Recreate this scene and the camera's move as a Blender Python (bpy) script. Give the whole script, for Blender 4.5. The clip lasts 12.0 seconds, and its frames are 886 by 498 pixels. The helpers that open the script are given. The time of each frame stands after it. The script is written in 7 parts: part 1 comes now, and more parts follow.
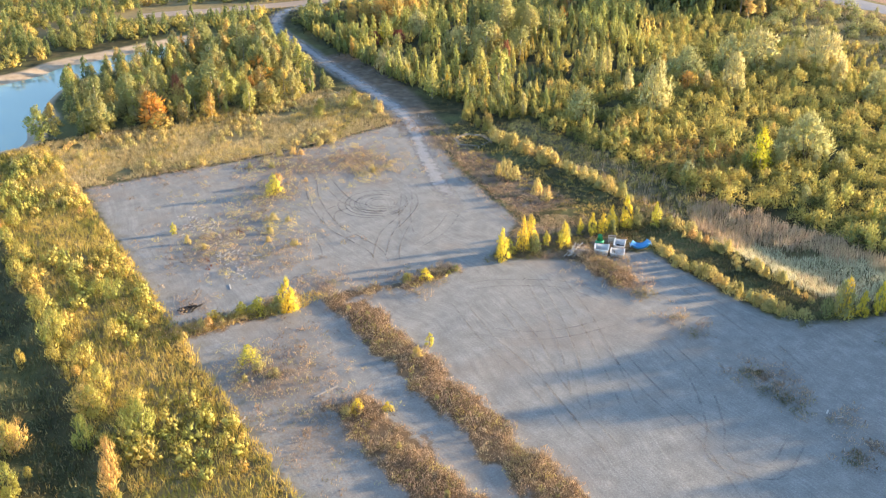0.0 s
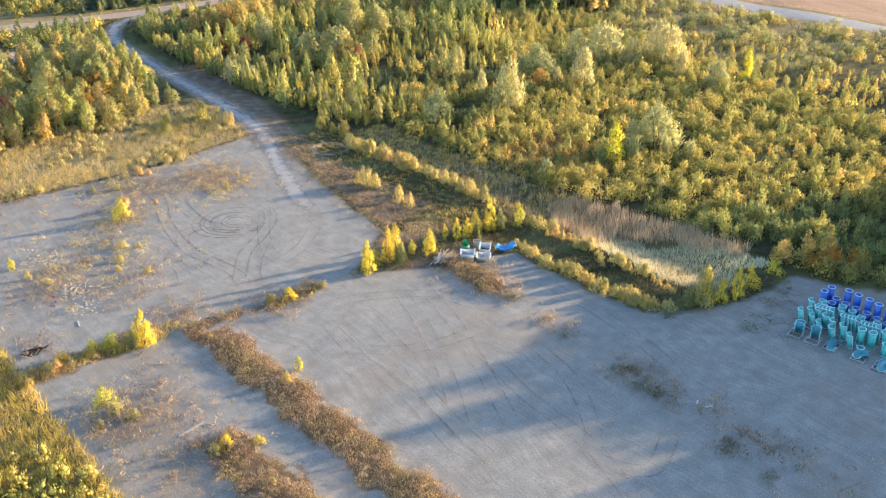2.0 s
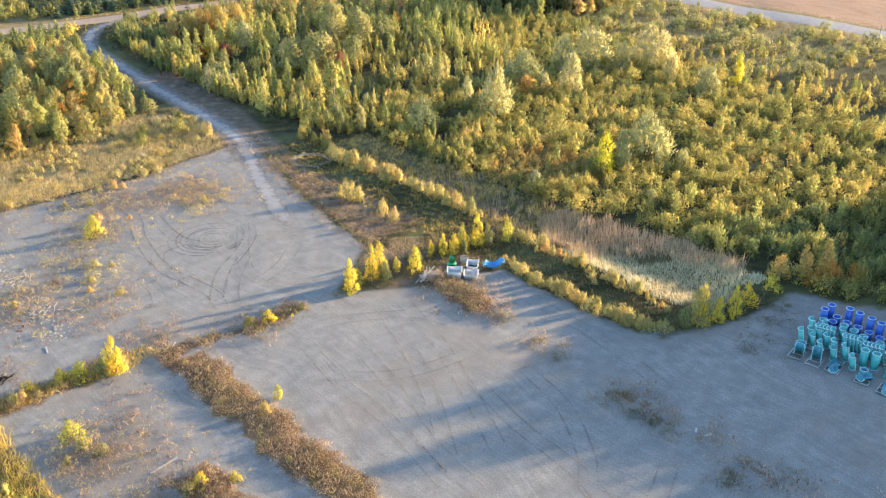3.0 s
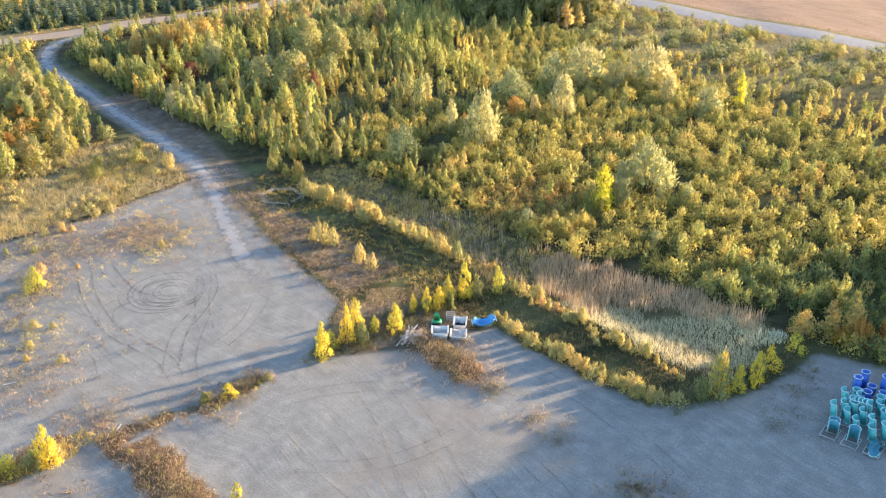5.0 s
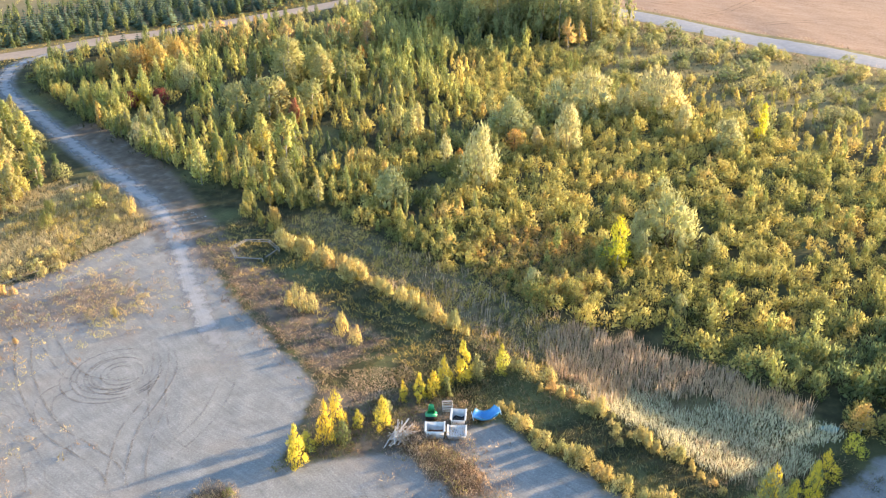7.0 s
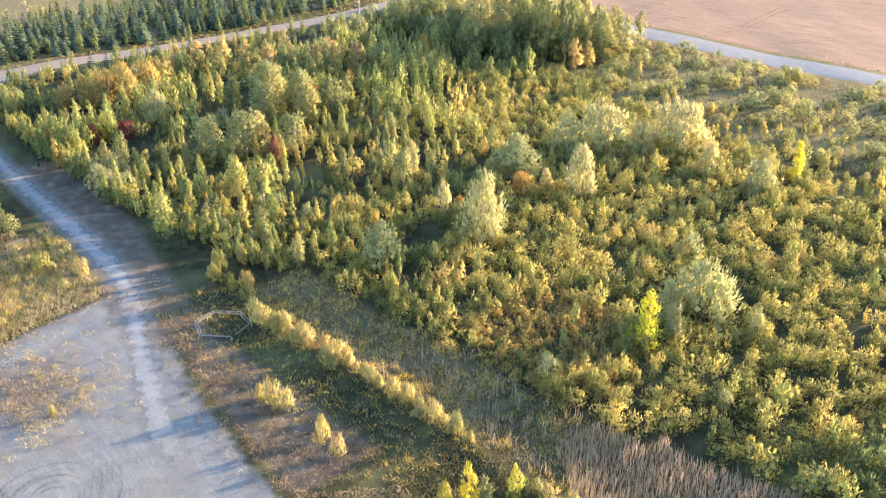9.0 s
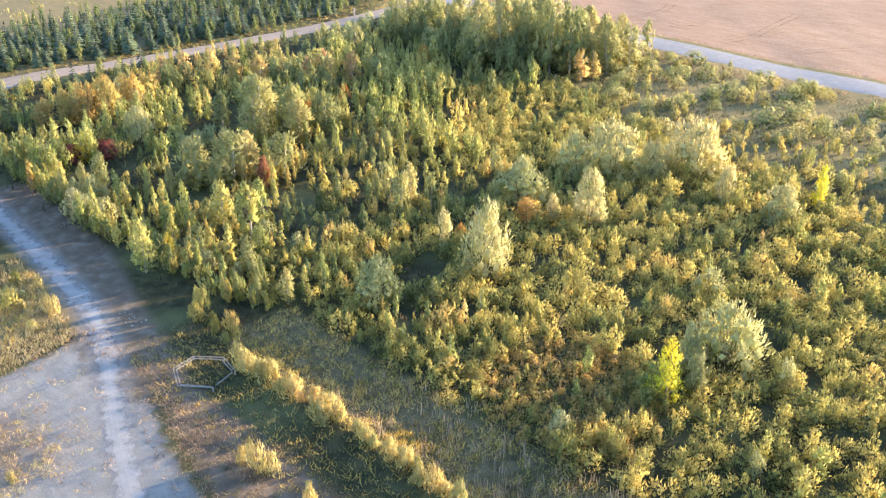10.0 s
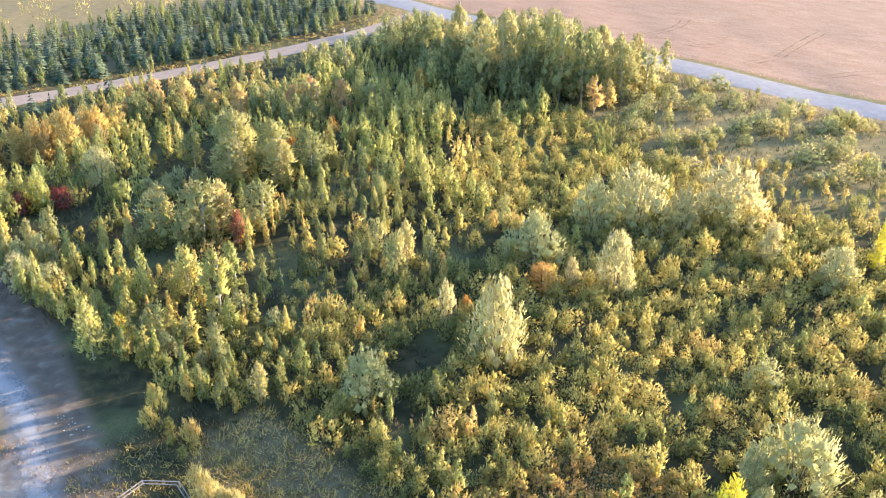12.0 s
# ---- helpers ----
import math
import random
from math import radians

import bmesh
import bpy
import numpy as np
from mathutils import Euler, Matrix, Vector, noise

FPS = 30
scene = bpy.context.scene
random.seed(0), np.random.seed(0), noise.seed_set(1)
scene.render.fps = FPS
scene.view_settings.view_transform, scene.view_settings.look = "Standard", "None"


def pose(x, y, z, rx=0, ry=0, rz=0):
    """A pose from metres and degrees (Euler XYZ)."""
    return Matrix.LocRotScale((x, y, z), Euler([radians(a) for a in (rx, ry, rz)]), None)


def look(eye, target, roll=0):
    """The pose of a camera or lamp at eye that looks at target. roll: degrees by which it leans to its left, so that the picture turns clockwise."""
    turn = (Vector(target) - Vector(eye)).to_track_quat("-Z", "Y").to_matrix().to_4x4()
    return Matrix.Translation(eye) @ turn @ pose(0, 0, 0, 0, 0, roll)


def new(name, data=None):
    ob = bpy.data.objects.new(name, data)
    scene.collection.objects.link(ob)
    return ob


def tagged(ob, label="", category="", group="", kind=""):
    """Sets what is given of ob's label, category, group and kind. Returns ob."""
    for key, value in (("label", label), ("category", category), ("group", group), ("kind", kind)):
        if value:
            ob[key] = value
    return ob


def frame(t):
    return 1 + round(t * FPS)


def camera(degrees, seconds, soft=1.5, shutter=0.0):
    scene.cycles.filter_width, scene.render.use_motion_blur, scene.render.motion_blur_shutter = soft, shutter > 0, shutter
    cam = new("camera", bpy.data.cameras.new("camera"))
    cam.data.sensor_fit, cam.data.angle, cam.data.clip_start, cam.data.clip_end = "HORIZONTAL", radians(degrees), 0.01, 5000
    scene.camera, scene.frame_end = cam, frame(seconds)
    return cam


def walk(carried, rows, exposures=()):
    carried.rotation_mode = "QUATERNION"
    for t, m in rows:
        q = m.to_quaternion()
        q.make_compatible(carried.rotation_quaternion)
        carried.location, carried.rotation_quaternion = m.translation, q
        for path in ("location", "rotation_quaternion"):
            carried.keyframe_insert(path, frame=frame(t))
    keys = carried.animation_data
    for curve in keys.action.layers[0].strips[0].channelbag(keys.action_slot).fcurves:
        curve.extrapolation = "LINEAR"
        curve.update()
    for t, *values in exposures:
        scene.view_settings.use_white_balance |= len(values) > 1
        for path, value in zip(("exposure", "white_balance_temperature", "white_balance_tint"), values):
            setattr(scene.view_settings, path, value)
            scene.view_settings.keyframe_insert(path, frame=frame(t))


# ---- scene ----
cam = camera(51.0, 12.0, soft=1.05)
METRES, EYE, TILT, LEAN, TURN = 81.3, 51.2, 0.0, 0.0, -32.1
ROWS = [
    (0.0, 0.0, 0.0, 0.0, -0.35, -26.98, 0.69),
    (0.5, -0.0, 0.0001, -0.0, -5.91, -27.07, 0.62),
    (1.0, -0.0016, 0.0053, 0.001, -7.83, -27.11, 0.55),
    (1.5, 0.0005, 0.0175, 0.0017, -8.84, -27.11, 0.52),
    (2.0, 0.0042, 0.0364, 0.0016, -9.55, -27.13, 0.52),
    (2.5, 0.0087, 0.0614, 0.0011, -10.04, -27.14, 0.51),
    (3.0, 0.0144, 0.0917, 0.0002, -10.48, -27.13, 0.5),
    (5.0, 0.0429, 0.2487, -0.0012, -11.63, -27.13, 0.43),
    (5.5, 0.051, 0.2944, -0.0016, -11.81, -27.11, 0.4),
    (6.0, 0.0593, 0.3414, -0.0017, -11.97, -27.11, 0.38),
    (6.5, 0.0688, 0.3902, -0.0028, -12.08, -27.08, 0.36),
    (7.0, 0.0782, 0.4402, -0.0037, -12.19, -27.07, 0.34),
    (9.0, 0.1173, 0.6489, -0.0061, -12.57, -27.07, 0.28),
    (9.5, 0.1273, 0.7023, -0.007, -12.64, -27.08, 0.26),
    (10.0, 0.1375, 0.7564, -0.0078, -12.71, -27.09, 0.24),
    (10.5, 0.1477, 0.8108, -0.0089, -12.79, -27.1, 0.23),
    (11.0, 0.1577, 0.8656, -0.0099, -12.88, -27.11, 0.2),
    (11.5, 0.1681, 0.9209, -0.0108, -12.95, -27.12, 0.21),
    (12.0, 0.1781, 0.9764, -0.0117, -13.04, -27.14, 0.2),
]
walk(cam, [(t, pose(0, 0, EYE, TILT, LEAN, TURN) @ pose(METRES * x, METRES * y, METRES * z, 90 + pitch, roll, yaw)) for t, x, y, z, yaw, pitch, roll in ROWS],
     exposures=[(0.0, 1.71, 7180, 14.5), (3.0, 1.77, 7180, 14.5), (5.0, 1.82, 7130, 14.5), (7.0, 1.89, 6980, 14.5), (9.0, 1.98, 6600, 15), (12.0, 2.06, 6330, 17.5)])

# ---- light: low evening sun from the side, clear sky ----
SUN_AZ, SUN_EL = radians(-19.0), radians(11.5)
world = bpy.data.worlds.new("world")
scene.world = world
world.use_nodes = True
wn = world.node_tree
sky = wn.nodes.new("ShaderNodeTexSky")
sky.sky_type, sky.sun_disc = "NISHITA", False
sky.sun_elevation = SUN_EL
sky.sun_rotation = math.pi / 2 - SUN_AZ
sky.air_density, sky.dust_density, sky.ozone_density = 1.0, 0.6, 2.8
wn.nodes["Background"].inputs["Strength"].default_value = 0.195
wn.links.new(sky.outputs[0], wn.nodes["Background"].inputs["Color"])
sun = new("sun", bpy.data.lights.new("sun", "SUN"))
sun.data.energy, sun.data.angle, sun.data.color = 4.95, radians(0.8), (1.0, 0.775, 0.495)
sun.matrix_world = look((150, -40, 80), (150 - math.cos(SUN_EL) * math.cos(SUN_AZ), -40 - math.cos(SUN_EL) * math.sin(SUN_AZ), 80 - math.sin(SUN_EL)))


# ---- material helpers ----
class Net:
    def __init__(self, name):
        self.mat = bpy.data.materials.new(name)
        self.mat.use_nodes = True
        self.t = self.mat.node_tree
        self.bsdf = self.t.nodes["Principled BSDF"]
        self.out = self.t.nodes["Material Output"]

    def put(self, socket, value):
        if isinstance(value, bpy.types.NodeSocket):
            self.t.links.new(value, socket)
        elif value is not None:
            if isinstance(value, tuple) and len(value) == 3 and socket.type == "RGBA":
                value = (*value, 1)
            socket.default_value = value

    def math(self, op, a, b=None, c=None, clamp=False):
        n = self.t.nodes.new("ShaderNodeMath")
        n.operation, n.use_clamp = op, clamp
        for s, v in zip(n.inputs, (a, b, c)):
            self.put(s, v)
        return n.outputs[0]

    def vmath(self, op, a, b=None):
        n = self.t.nodes.new("ShaderNodeVectorMath")
        n.operation = op
        for s, v in zip(n.inputs, (a, b)):
            self.put(s, v)
        return n.outputs[1] if op in ("LENGTH", "DISTANCE", "DOT_PRODUCT") else n.outputs[0]

    def mix(self, fac, a, b, blend="MIX"):
        n = self.t.nodes.new("ShaderNodeMix")
        n.data_type, n.blend_type = "RGBA", blend
        self.put(n.inputs[0], fac), self.put(n.inputs[6], a), self.put(n.inputs[7], b)
        return n.outputs[2]

    def pos(self):
        return self.t.nodes.new("ShaderNodeNewGeometry").outputs["Position"]

    def island(self):
        return self.t.nodes.new("ShaderNodeNewGeometry").outputs["Random Per Island"]

    def objrand(self):
        return self.t.nodes.new("ShaderNodeObjectInfo").outputs["Random"]

    def attr(self, name):
        n = self.t.nodes.new("ShaderNodeAttribute")
        n.attribute_name = name
        return n.outputs["Fac"]

    def noise(self, vec, scale, detail=4.0, rough=0.55, stretch=None):
        if stretch:
            vec = self.vmath("MULTIPLY", vec, stretch)
        n = self.t.nodes.new("ShaderNodeTexNoise")
        self.put(n.inputs["Vector"], vec)
        n.inputs["Scale"].default_value, n.inputs["Detail"].default_value, n.inputs["Roughness"].default_value = scale, detail, rough
        return n.outputs["Fac"]

    def voro(self, vec, scale, out="Distance"):
        n = self.t.nodes.new("ShaderNodeTexVoronoi")
        self.put(n.inputs["Vector"], vec)
        n.inputs["Scale"].default_value = scale
        return n.outputs[out]

    def ramp(self, fac, stops):
        n = self.t.nodes.new("ShaderNodeValToRGB")
        self.put(n.inputs[0], fac)
        e = n.color_ramp.elements
        while len(e) < len(stops):
            e.new(0.5)
        for k, (p, c) in zip(e, stops):
            k.position = p
            k.color = (*c, 1) if len(c) == 3 else c
        return n.outputs[0]

    def step(self, v, lo, hi):
        n = self.t.nodes.new("ShaderNodeMapRange")
        n.interpolation_type = "SMOOTHSTEP"
        self.put(n.inputs[0], v)
        n.inputs[1].default_value, n.inputs[2].default_value = lo, hi
        return n.outputs[0]

    def hsv(self, col, h=0.5, s=1.0, v=1.0):
        n = self.t.nodes.new("ShaderNodeHueSaturation")
        self.put(n.inputs["Hue"], h), self.put(n.inputs["Saturation"], s), self.put(n.inputs["Value"], v), self.put(n.inputs["Color"], col)
        return n.outputs[0]

    def bump(self, height, strength=0.5, dist=0.05):
        n = self.t.nodes.new("ShaderNodeBump")
        self.put(n.inputs["Height"], height)
        n.inputs["Strength"].default_value, n.inputs["Distance"].default_value = strength, dist
        self.t.links.new(n.outputs[0], self.bsdf.inputs["Normal"])

    def done(self, color, rough=0.9, metal=0.0, spec=0.3):
        self.put(self.bsdf.inputs["Base Color"], color)
        self.put(self.bsdf.inputs["Roughness"], rough)
        self.put(self.bsdf.inputs["Metallic"], metal)
        self.put(self.bsdf.inputs["Specular IOR Level"], spec)
        return self.mat


LEAF_RICH, LEAF_GAIN, GRASS_GAIN = 1.22, 0.98, 0.78


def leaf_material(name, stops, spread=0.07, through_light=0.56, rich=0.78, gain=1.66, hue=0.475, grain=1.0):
    """Foliage: colour by plant, then by clump and leaf, with light passing through the leaf. grain: how far the shade
    in the gaps between leaves is painted into the colour.
    """
    n = Net(name)
    p = n.pos()
    which = n.math("FRACT", n.math("ADD", n.objrand(), n.attr("tint")))
    drift = n.noise(p, 0.11, 2.0)
    which = n.math("ADD", n.math("MULTIPLY", which, 0.62), n.math("MULTIPLY", n.step(drift, 0.3, 0.7), 0.38))
    which = n.math("ADD", which, n.math("MULTIPLY_ADD", n.noise(p, 0.9, 2.0), 0.16, -0.08))
    col = n.ramp(which, stops)
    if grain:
        # noise darkens the colour for the shade in gaps between leaves
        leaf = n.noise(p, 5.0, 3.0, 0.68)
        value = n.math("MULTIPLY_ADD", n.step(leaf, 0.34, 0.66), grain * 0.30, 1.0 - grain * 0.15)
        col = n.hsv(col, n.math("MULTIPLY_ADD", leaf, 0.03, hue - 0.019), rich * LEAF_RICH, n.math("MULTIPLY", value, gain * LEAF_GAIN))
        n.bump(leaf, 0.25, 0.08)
    else:
        one = n.island()
        col = n.hsv(col, n.math("MULTIPLY_ADD", one, 0.03, hue), rich, n.math("MULTIPLY_ADD", n.math("FRACT", n.math("MULTIPLY", one, 7.3)), spread * 3.0, gain * GRASS_GAIN - spread * 1.5))
    mat = n.done(col, 0.75, 0.0, 0.08)
    tr = n.t.nodes.new("ShaderNodeBsdfTranslucent")
    n.put(tr.inputs["Color"], n.hsv(col, 0.49, 1.1, 1.2))
    mx = n.t.nodes.new("ShaderNodeMixShader")
    mx.inputs[0].default_value = through_light
    n.t.links.new(n.bsdf.outputs[0], mx.inputs[1])
    n.t.links.new(tr.outputs[0], mx.inputs[2])
    n.t.links.new(mx.outputs[0], n.out.inputs[0])
    return mat


def plain_material(name, color, rough=0.6, metal=0.0, vary=0.12, scale=3.0, spec=0.4, bump=0.2):
    """Paint, wood or plastic with uneven tone and dirt at two scales."""
    n = Net(name)
    p = n.pos()
    v = n.math("ADD", n.math("MULTIPLY", n.noise(p, scale), vary * 2), n.math("MULTIPLY", n.noise(p, scale * 9), vary))
    col = n.hsv(color if isinstance(color, bpy.types.NodeSocket) else (*color, 1), 0.5, 1.0, n.math("ADD", v, 0.8 - vary * 1.5))
    n.bump(n.noise(p, scale * 14), bump, 0.01)
    return n.done(col, rough, metal, spec)


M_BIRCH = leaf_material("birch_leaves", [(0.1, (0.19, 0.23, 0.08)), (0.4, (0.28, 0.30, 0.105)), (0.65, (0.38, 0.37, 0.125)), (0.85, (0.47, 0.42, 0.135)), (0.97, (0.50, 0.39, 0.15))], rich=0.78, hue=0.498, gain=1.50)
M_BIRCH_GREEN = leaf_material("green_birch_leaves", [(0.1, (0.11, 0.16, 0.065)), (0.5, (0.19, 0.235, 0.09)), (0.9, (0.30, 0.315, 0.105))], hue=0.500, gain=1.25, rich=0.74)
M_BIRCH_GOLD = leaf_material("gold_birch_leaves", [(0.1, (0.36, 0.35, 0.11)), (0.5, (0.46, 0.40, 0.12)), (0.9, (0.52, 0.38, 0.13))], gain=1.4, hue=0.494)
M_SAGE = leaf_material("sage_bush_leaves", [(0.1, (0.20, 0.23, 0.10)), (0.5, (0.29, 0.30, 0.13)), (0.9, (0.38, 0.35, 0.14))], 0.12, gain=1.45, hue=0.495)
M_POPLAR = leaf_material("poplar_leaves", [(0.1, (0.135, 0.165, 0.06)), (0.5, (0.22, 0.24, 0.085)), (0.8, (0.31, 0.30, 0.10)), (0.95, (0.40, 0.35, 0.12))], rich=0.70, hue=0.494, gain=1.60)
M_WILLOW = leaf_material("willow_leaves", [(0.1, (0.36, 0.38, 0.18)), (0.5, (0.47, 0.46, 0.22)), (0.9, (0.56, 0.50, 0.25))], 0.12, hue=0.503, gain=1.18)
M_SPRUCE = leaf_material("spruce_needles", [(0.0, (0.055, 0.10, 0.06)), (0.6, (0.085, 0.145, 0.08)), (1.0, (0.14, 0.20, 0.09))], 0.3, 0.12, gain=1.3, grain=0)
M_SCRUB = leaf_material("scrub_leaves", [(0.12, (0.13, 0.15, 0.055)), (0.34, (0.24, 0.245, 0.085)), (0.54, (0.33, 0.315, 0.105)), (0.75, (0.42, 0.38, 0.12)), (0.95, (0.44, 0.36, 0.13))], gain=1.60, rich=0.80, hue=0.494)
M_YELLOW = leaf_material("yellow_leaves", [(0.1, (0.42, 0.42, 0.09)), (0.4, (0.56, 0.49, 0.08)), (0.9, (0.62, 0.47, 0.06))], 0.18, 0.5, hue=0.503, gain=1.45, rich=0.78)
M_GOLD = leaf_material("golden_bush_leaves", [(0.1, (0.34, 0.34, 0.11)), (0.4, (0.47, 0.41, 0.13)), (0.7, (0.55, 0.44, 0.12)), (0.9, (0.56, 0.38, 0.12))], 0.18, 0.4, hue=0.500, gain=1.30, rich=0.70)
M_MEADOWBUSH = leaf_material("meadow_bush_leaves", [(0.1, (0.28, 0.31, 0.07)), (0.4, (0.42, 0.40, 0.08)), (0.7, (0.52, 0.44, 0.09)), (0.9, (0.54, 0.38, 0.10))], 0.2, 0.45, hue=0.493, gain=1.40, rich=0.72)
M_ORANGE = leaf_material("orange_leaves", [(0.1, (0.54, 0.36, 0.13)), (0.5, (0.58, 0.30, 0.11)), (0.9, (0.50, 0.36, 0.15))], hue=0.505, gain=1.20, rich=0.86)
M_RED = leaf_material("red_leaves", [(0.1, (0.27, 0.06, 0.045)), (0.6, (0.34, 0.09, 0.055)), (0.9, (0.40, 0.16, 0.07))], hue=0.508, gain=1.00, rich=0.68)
M_GRASS = leaf_material("meadow_grass", [(0.08, (0.10, 0.12, 0.035)), (0.3, (0.24, 0.22, 0.06)), (0.55, (0.42, 0.33, 0.09)), (0.9, (0.52, 0.41, 0.15))], 0.2, 0.35, rich=0.98, grain=0, hue=0.480, gain=1.85)
M_STRAW = leaf_material("dry_straw", [(0.1, (0.30, 0.24, 0.10)), (0.5, (0.44, 0.36, 0.17)), (0.9, (0.52, 0.43, 0.23))], 0.2, 0.35, rich=0.9, gain=1.45, hue=0.485, grain=0)
M_HERB = leaf_material("low_herbs", [(0.1, (0.11, 0.14, 0.05)), (0.5, (0.19, 0.20, 0.07)), (0.75, (0.32, 0.27, 0.10)), (0.95, (0.38, 0.26, 0.13))], 0.2, 0.3, gain=1.2, grain=0)
M_WEED = leaf_material("dry_weeds", [(0.1, (0.12, 0.085, 0.048)), (0.35, (0.28, 0.19, 0.105)), (0.65, (0.44, 0.31, 0.17)), (0.9, (0.25, 0.23, 0.08))], 0.3, 0.35, gain=1.60, rich=0.80, grain=0, hue=0.479)
# low herbs again, darkened: the shade under the trees is in the colour
M_SHADED_FLOOR = leaf_material("shaded_floor_herbs", [(0.1, (0.06, 0.08, 0.035)), (0.4, (0.11, 0.125, 0.045)), (0.65, (0.20, 0.185, 0.07)), (0.9, (0.30, 0.22, 0.11))], 0.2, 0.3, gain=0.9, grain=0)
M_SEDGE = leaf_material("pale_sedge", [(0.1, (0.44, 0.42, 0.26)), (0.5, (0.52, 0.48, 0.30)), (0.9, (0.46, 0.43, 0.24))], 0.2, 0.3, grain=0, hue=0.486, gain=1.75)
M_REED = leaf_material("reed_stems", [(0.1, (0.36, 0.25, 0.14)), (0.5, (0.48, 0.35, 0.20)), (0.9, (0.44, 0.34, 0.17))], 0.2, 0.3, grain=0, hue=0.484, gain=1.50)
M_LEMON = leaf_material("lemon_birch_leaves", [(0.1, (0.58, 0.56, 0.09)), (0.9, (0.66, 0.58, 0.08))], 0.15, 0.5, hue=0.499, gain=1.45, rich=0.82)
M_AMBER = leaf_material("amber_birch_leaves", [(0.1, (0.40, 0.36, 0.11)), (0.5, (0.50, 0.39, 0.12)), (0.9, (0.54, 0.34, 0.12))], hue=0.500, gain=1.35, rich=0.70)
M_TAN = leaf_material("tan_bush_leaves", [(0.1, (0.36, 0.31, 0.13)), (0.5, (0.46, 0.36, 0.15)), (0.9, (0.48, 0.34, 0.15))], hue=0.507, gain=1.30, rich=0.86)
M_BARK = plain_material("grey_bark", (0.17, 0.14, 0.11), 0.9, 0, 0.2, 4.0)
M_PALEBARK = plain_material("pale_bark", (0.50, 0.46, 0.40), 0.85, 0, 0.2, 4.0)


# ---- plan of the ground ----
def edges_of(line, closed):
    a = np.array(line, float)
    b = np.roll(a, -1, 0) if closed else a[1:]
    return (a, b) if closed else (a[:-1], b)


def line_distance(x, y, line, closed=False):
    a, b = edges_of(line, closed)
    best = np.full(np.shape(x), 1e9)
    for (ax, ay), (bx, by) in zip(a, b):
        dx, dy = bx - ax, by - ay
        u = np.clip(((x - ax) * dx + (y - ay) * dy) / (dx * dx + dy * dy), 0, 1)
        best = np.minimum(best, np.hypot(x - ax - u * dx, y - ay - u * dy))
    return best


def area(x, y, poly):
    """Signed distance to a polygon, below zero inside."""
    x, y = np.asarray(x, float), np.asarray(y, float)
    d = line_distance(x, y, poly, True)
    a, b = edges_of(poly, True)
    inside = np.zeros(np.shape(x), bool)
    for (ax, ay), (bx, by) in zip(a, b):
        if ay != by:
            inside ^= ((ay > y) != (by > y)) & (x < (bx - ax) * (y - ay) / (by - ay) + ax)
    return np.where(inside, -d, d)


def box(x, y, x0, x1, y0, y1):
    return np.maximum(np.abs(x - (x0 + x1) / 2) - (x1 - x0) / 2, np.abs(y - (y0 + y1) / 2) - (y1 - y0) / 2)


def curve_line(points, n=6):
    """A smooth line through the points."""
    p = [np.array(q, float) for q in points]
    p = [2 * p[0] - p[1]] + p + [2 * p[-1] - p[-2]]
    out = []
    for i in range(1, len(p) - 2):
        for k in range(n):
            u = k / n
            out.append(0.5 * (2 * p[i] + (p[i + 1] - p[i - 1]) * u + (2 * p[i - 1] - 5 * p[i] + 4 * p[i + 1] - p[i + 2]) * u * u + (3 * p[i] - p[i - 1] - 3 * p[i + 1] + p[i + 2]) * u ** 3))
    return out + [p[-2]]


def wobble(x, y, scale, seed=0.0):
    """Cheap smooth noise, about -1 to 1."""
    x, y = np.asarray(x) / scale, np.asarray(y) / scale
    s = seed * 12.9
    return (np.sin(x * 1.9 + 1.7 * np.sin(y * 1.3 + s) + s) + np.sin(y * 2.3 + 1.9 * np.sin(x * 1.1 + s * 2) - s) + 0.6 * np.sin(x * 4.1 - y * 3.3 + s)) / 2.6


LOT = [(21.5, 129), (41, 127), (56, 126), (73.2, 128.5), (72.4, 117), (68.8, 105), (65.8, 87), (57, 79.8), (64, 75), (73.6, 71.2), (73.4, 62.6), (73.4, 58.9), (74.1, 52.4), (74.8, 50.8), (76.9, 49.3), (81.4, 47), (85.1, 45.8), (89.7, 45.4), (93.4, 45), (94.2, 41), (98, 35), (98, -60), (19.5, -60), (20, 84)]
TRACK = curve_line([(62, 96), (65.3, 106.5), (69.3, 116.5), (74.2, 129), (76.4, 143), (78, 162), (79.6, 179), (81.2, 197), (84.5, 208), (91, 217), (103, 220.5)])
SIDE_ROAD = curve_line([(60, 232), (92, 224), (110, 221.5), (130, 218.5), (152, 216), (172, 214), (186, 214.5), (198, 217), (211, 220)])
POND = curve_line([(-40, 160), (10, 154), (19, 155.5), (21.5, 165), (25.5, 164), (26.5, 175), (35.5, 188), (50, 192), (60, 199), (63, 205), (55, 204), (42, 201.5), (33, 200), (20, 194), (-40, 185), (-40, 160)], 4)[:-1]
PUDDLE = [(83.6, 50.6), (85.5, 49.8), (88.2, 50.4), (88.6, 53), (87.0, 55.2), (84.6, 54.4)]
ROAD_X, ROAD_HALF = 210.3, 4.3
STRIPS = [(35.6, 39.6, 30, 80), (27.6, 33.0, 20, 64), (19, 33.6, 82.4, 85), (44.6, 52.0, 79.4, 81.0), (36, 42.5, 80.4, 82)]
WEEDLINE = [(66.6, 74), (66, 66), (65.5, 61), (65.4, 52.5), (64.4, 46.8), (64.7, 41), (64.4, 36), (63.6, 30), (62, 15)]

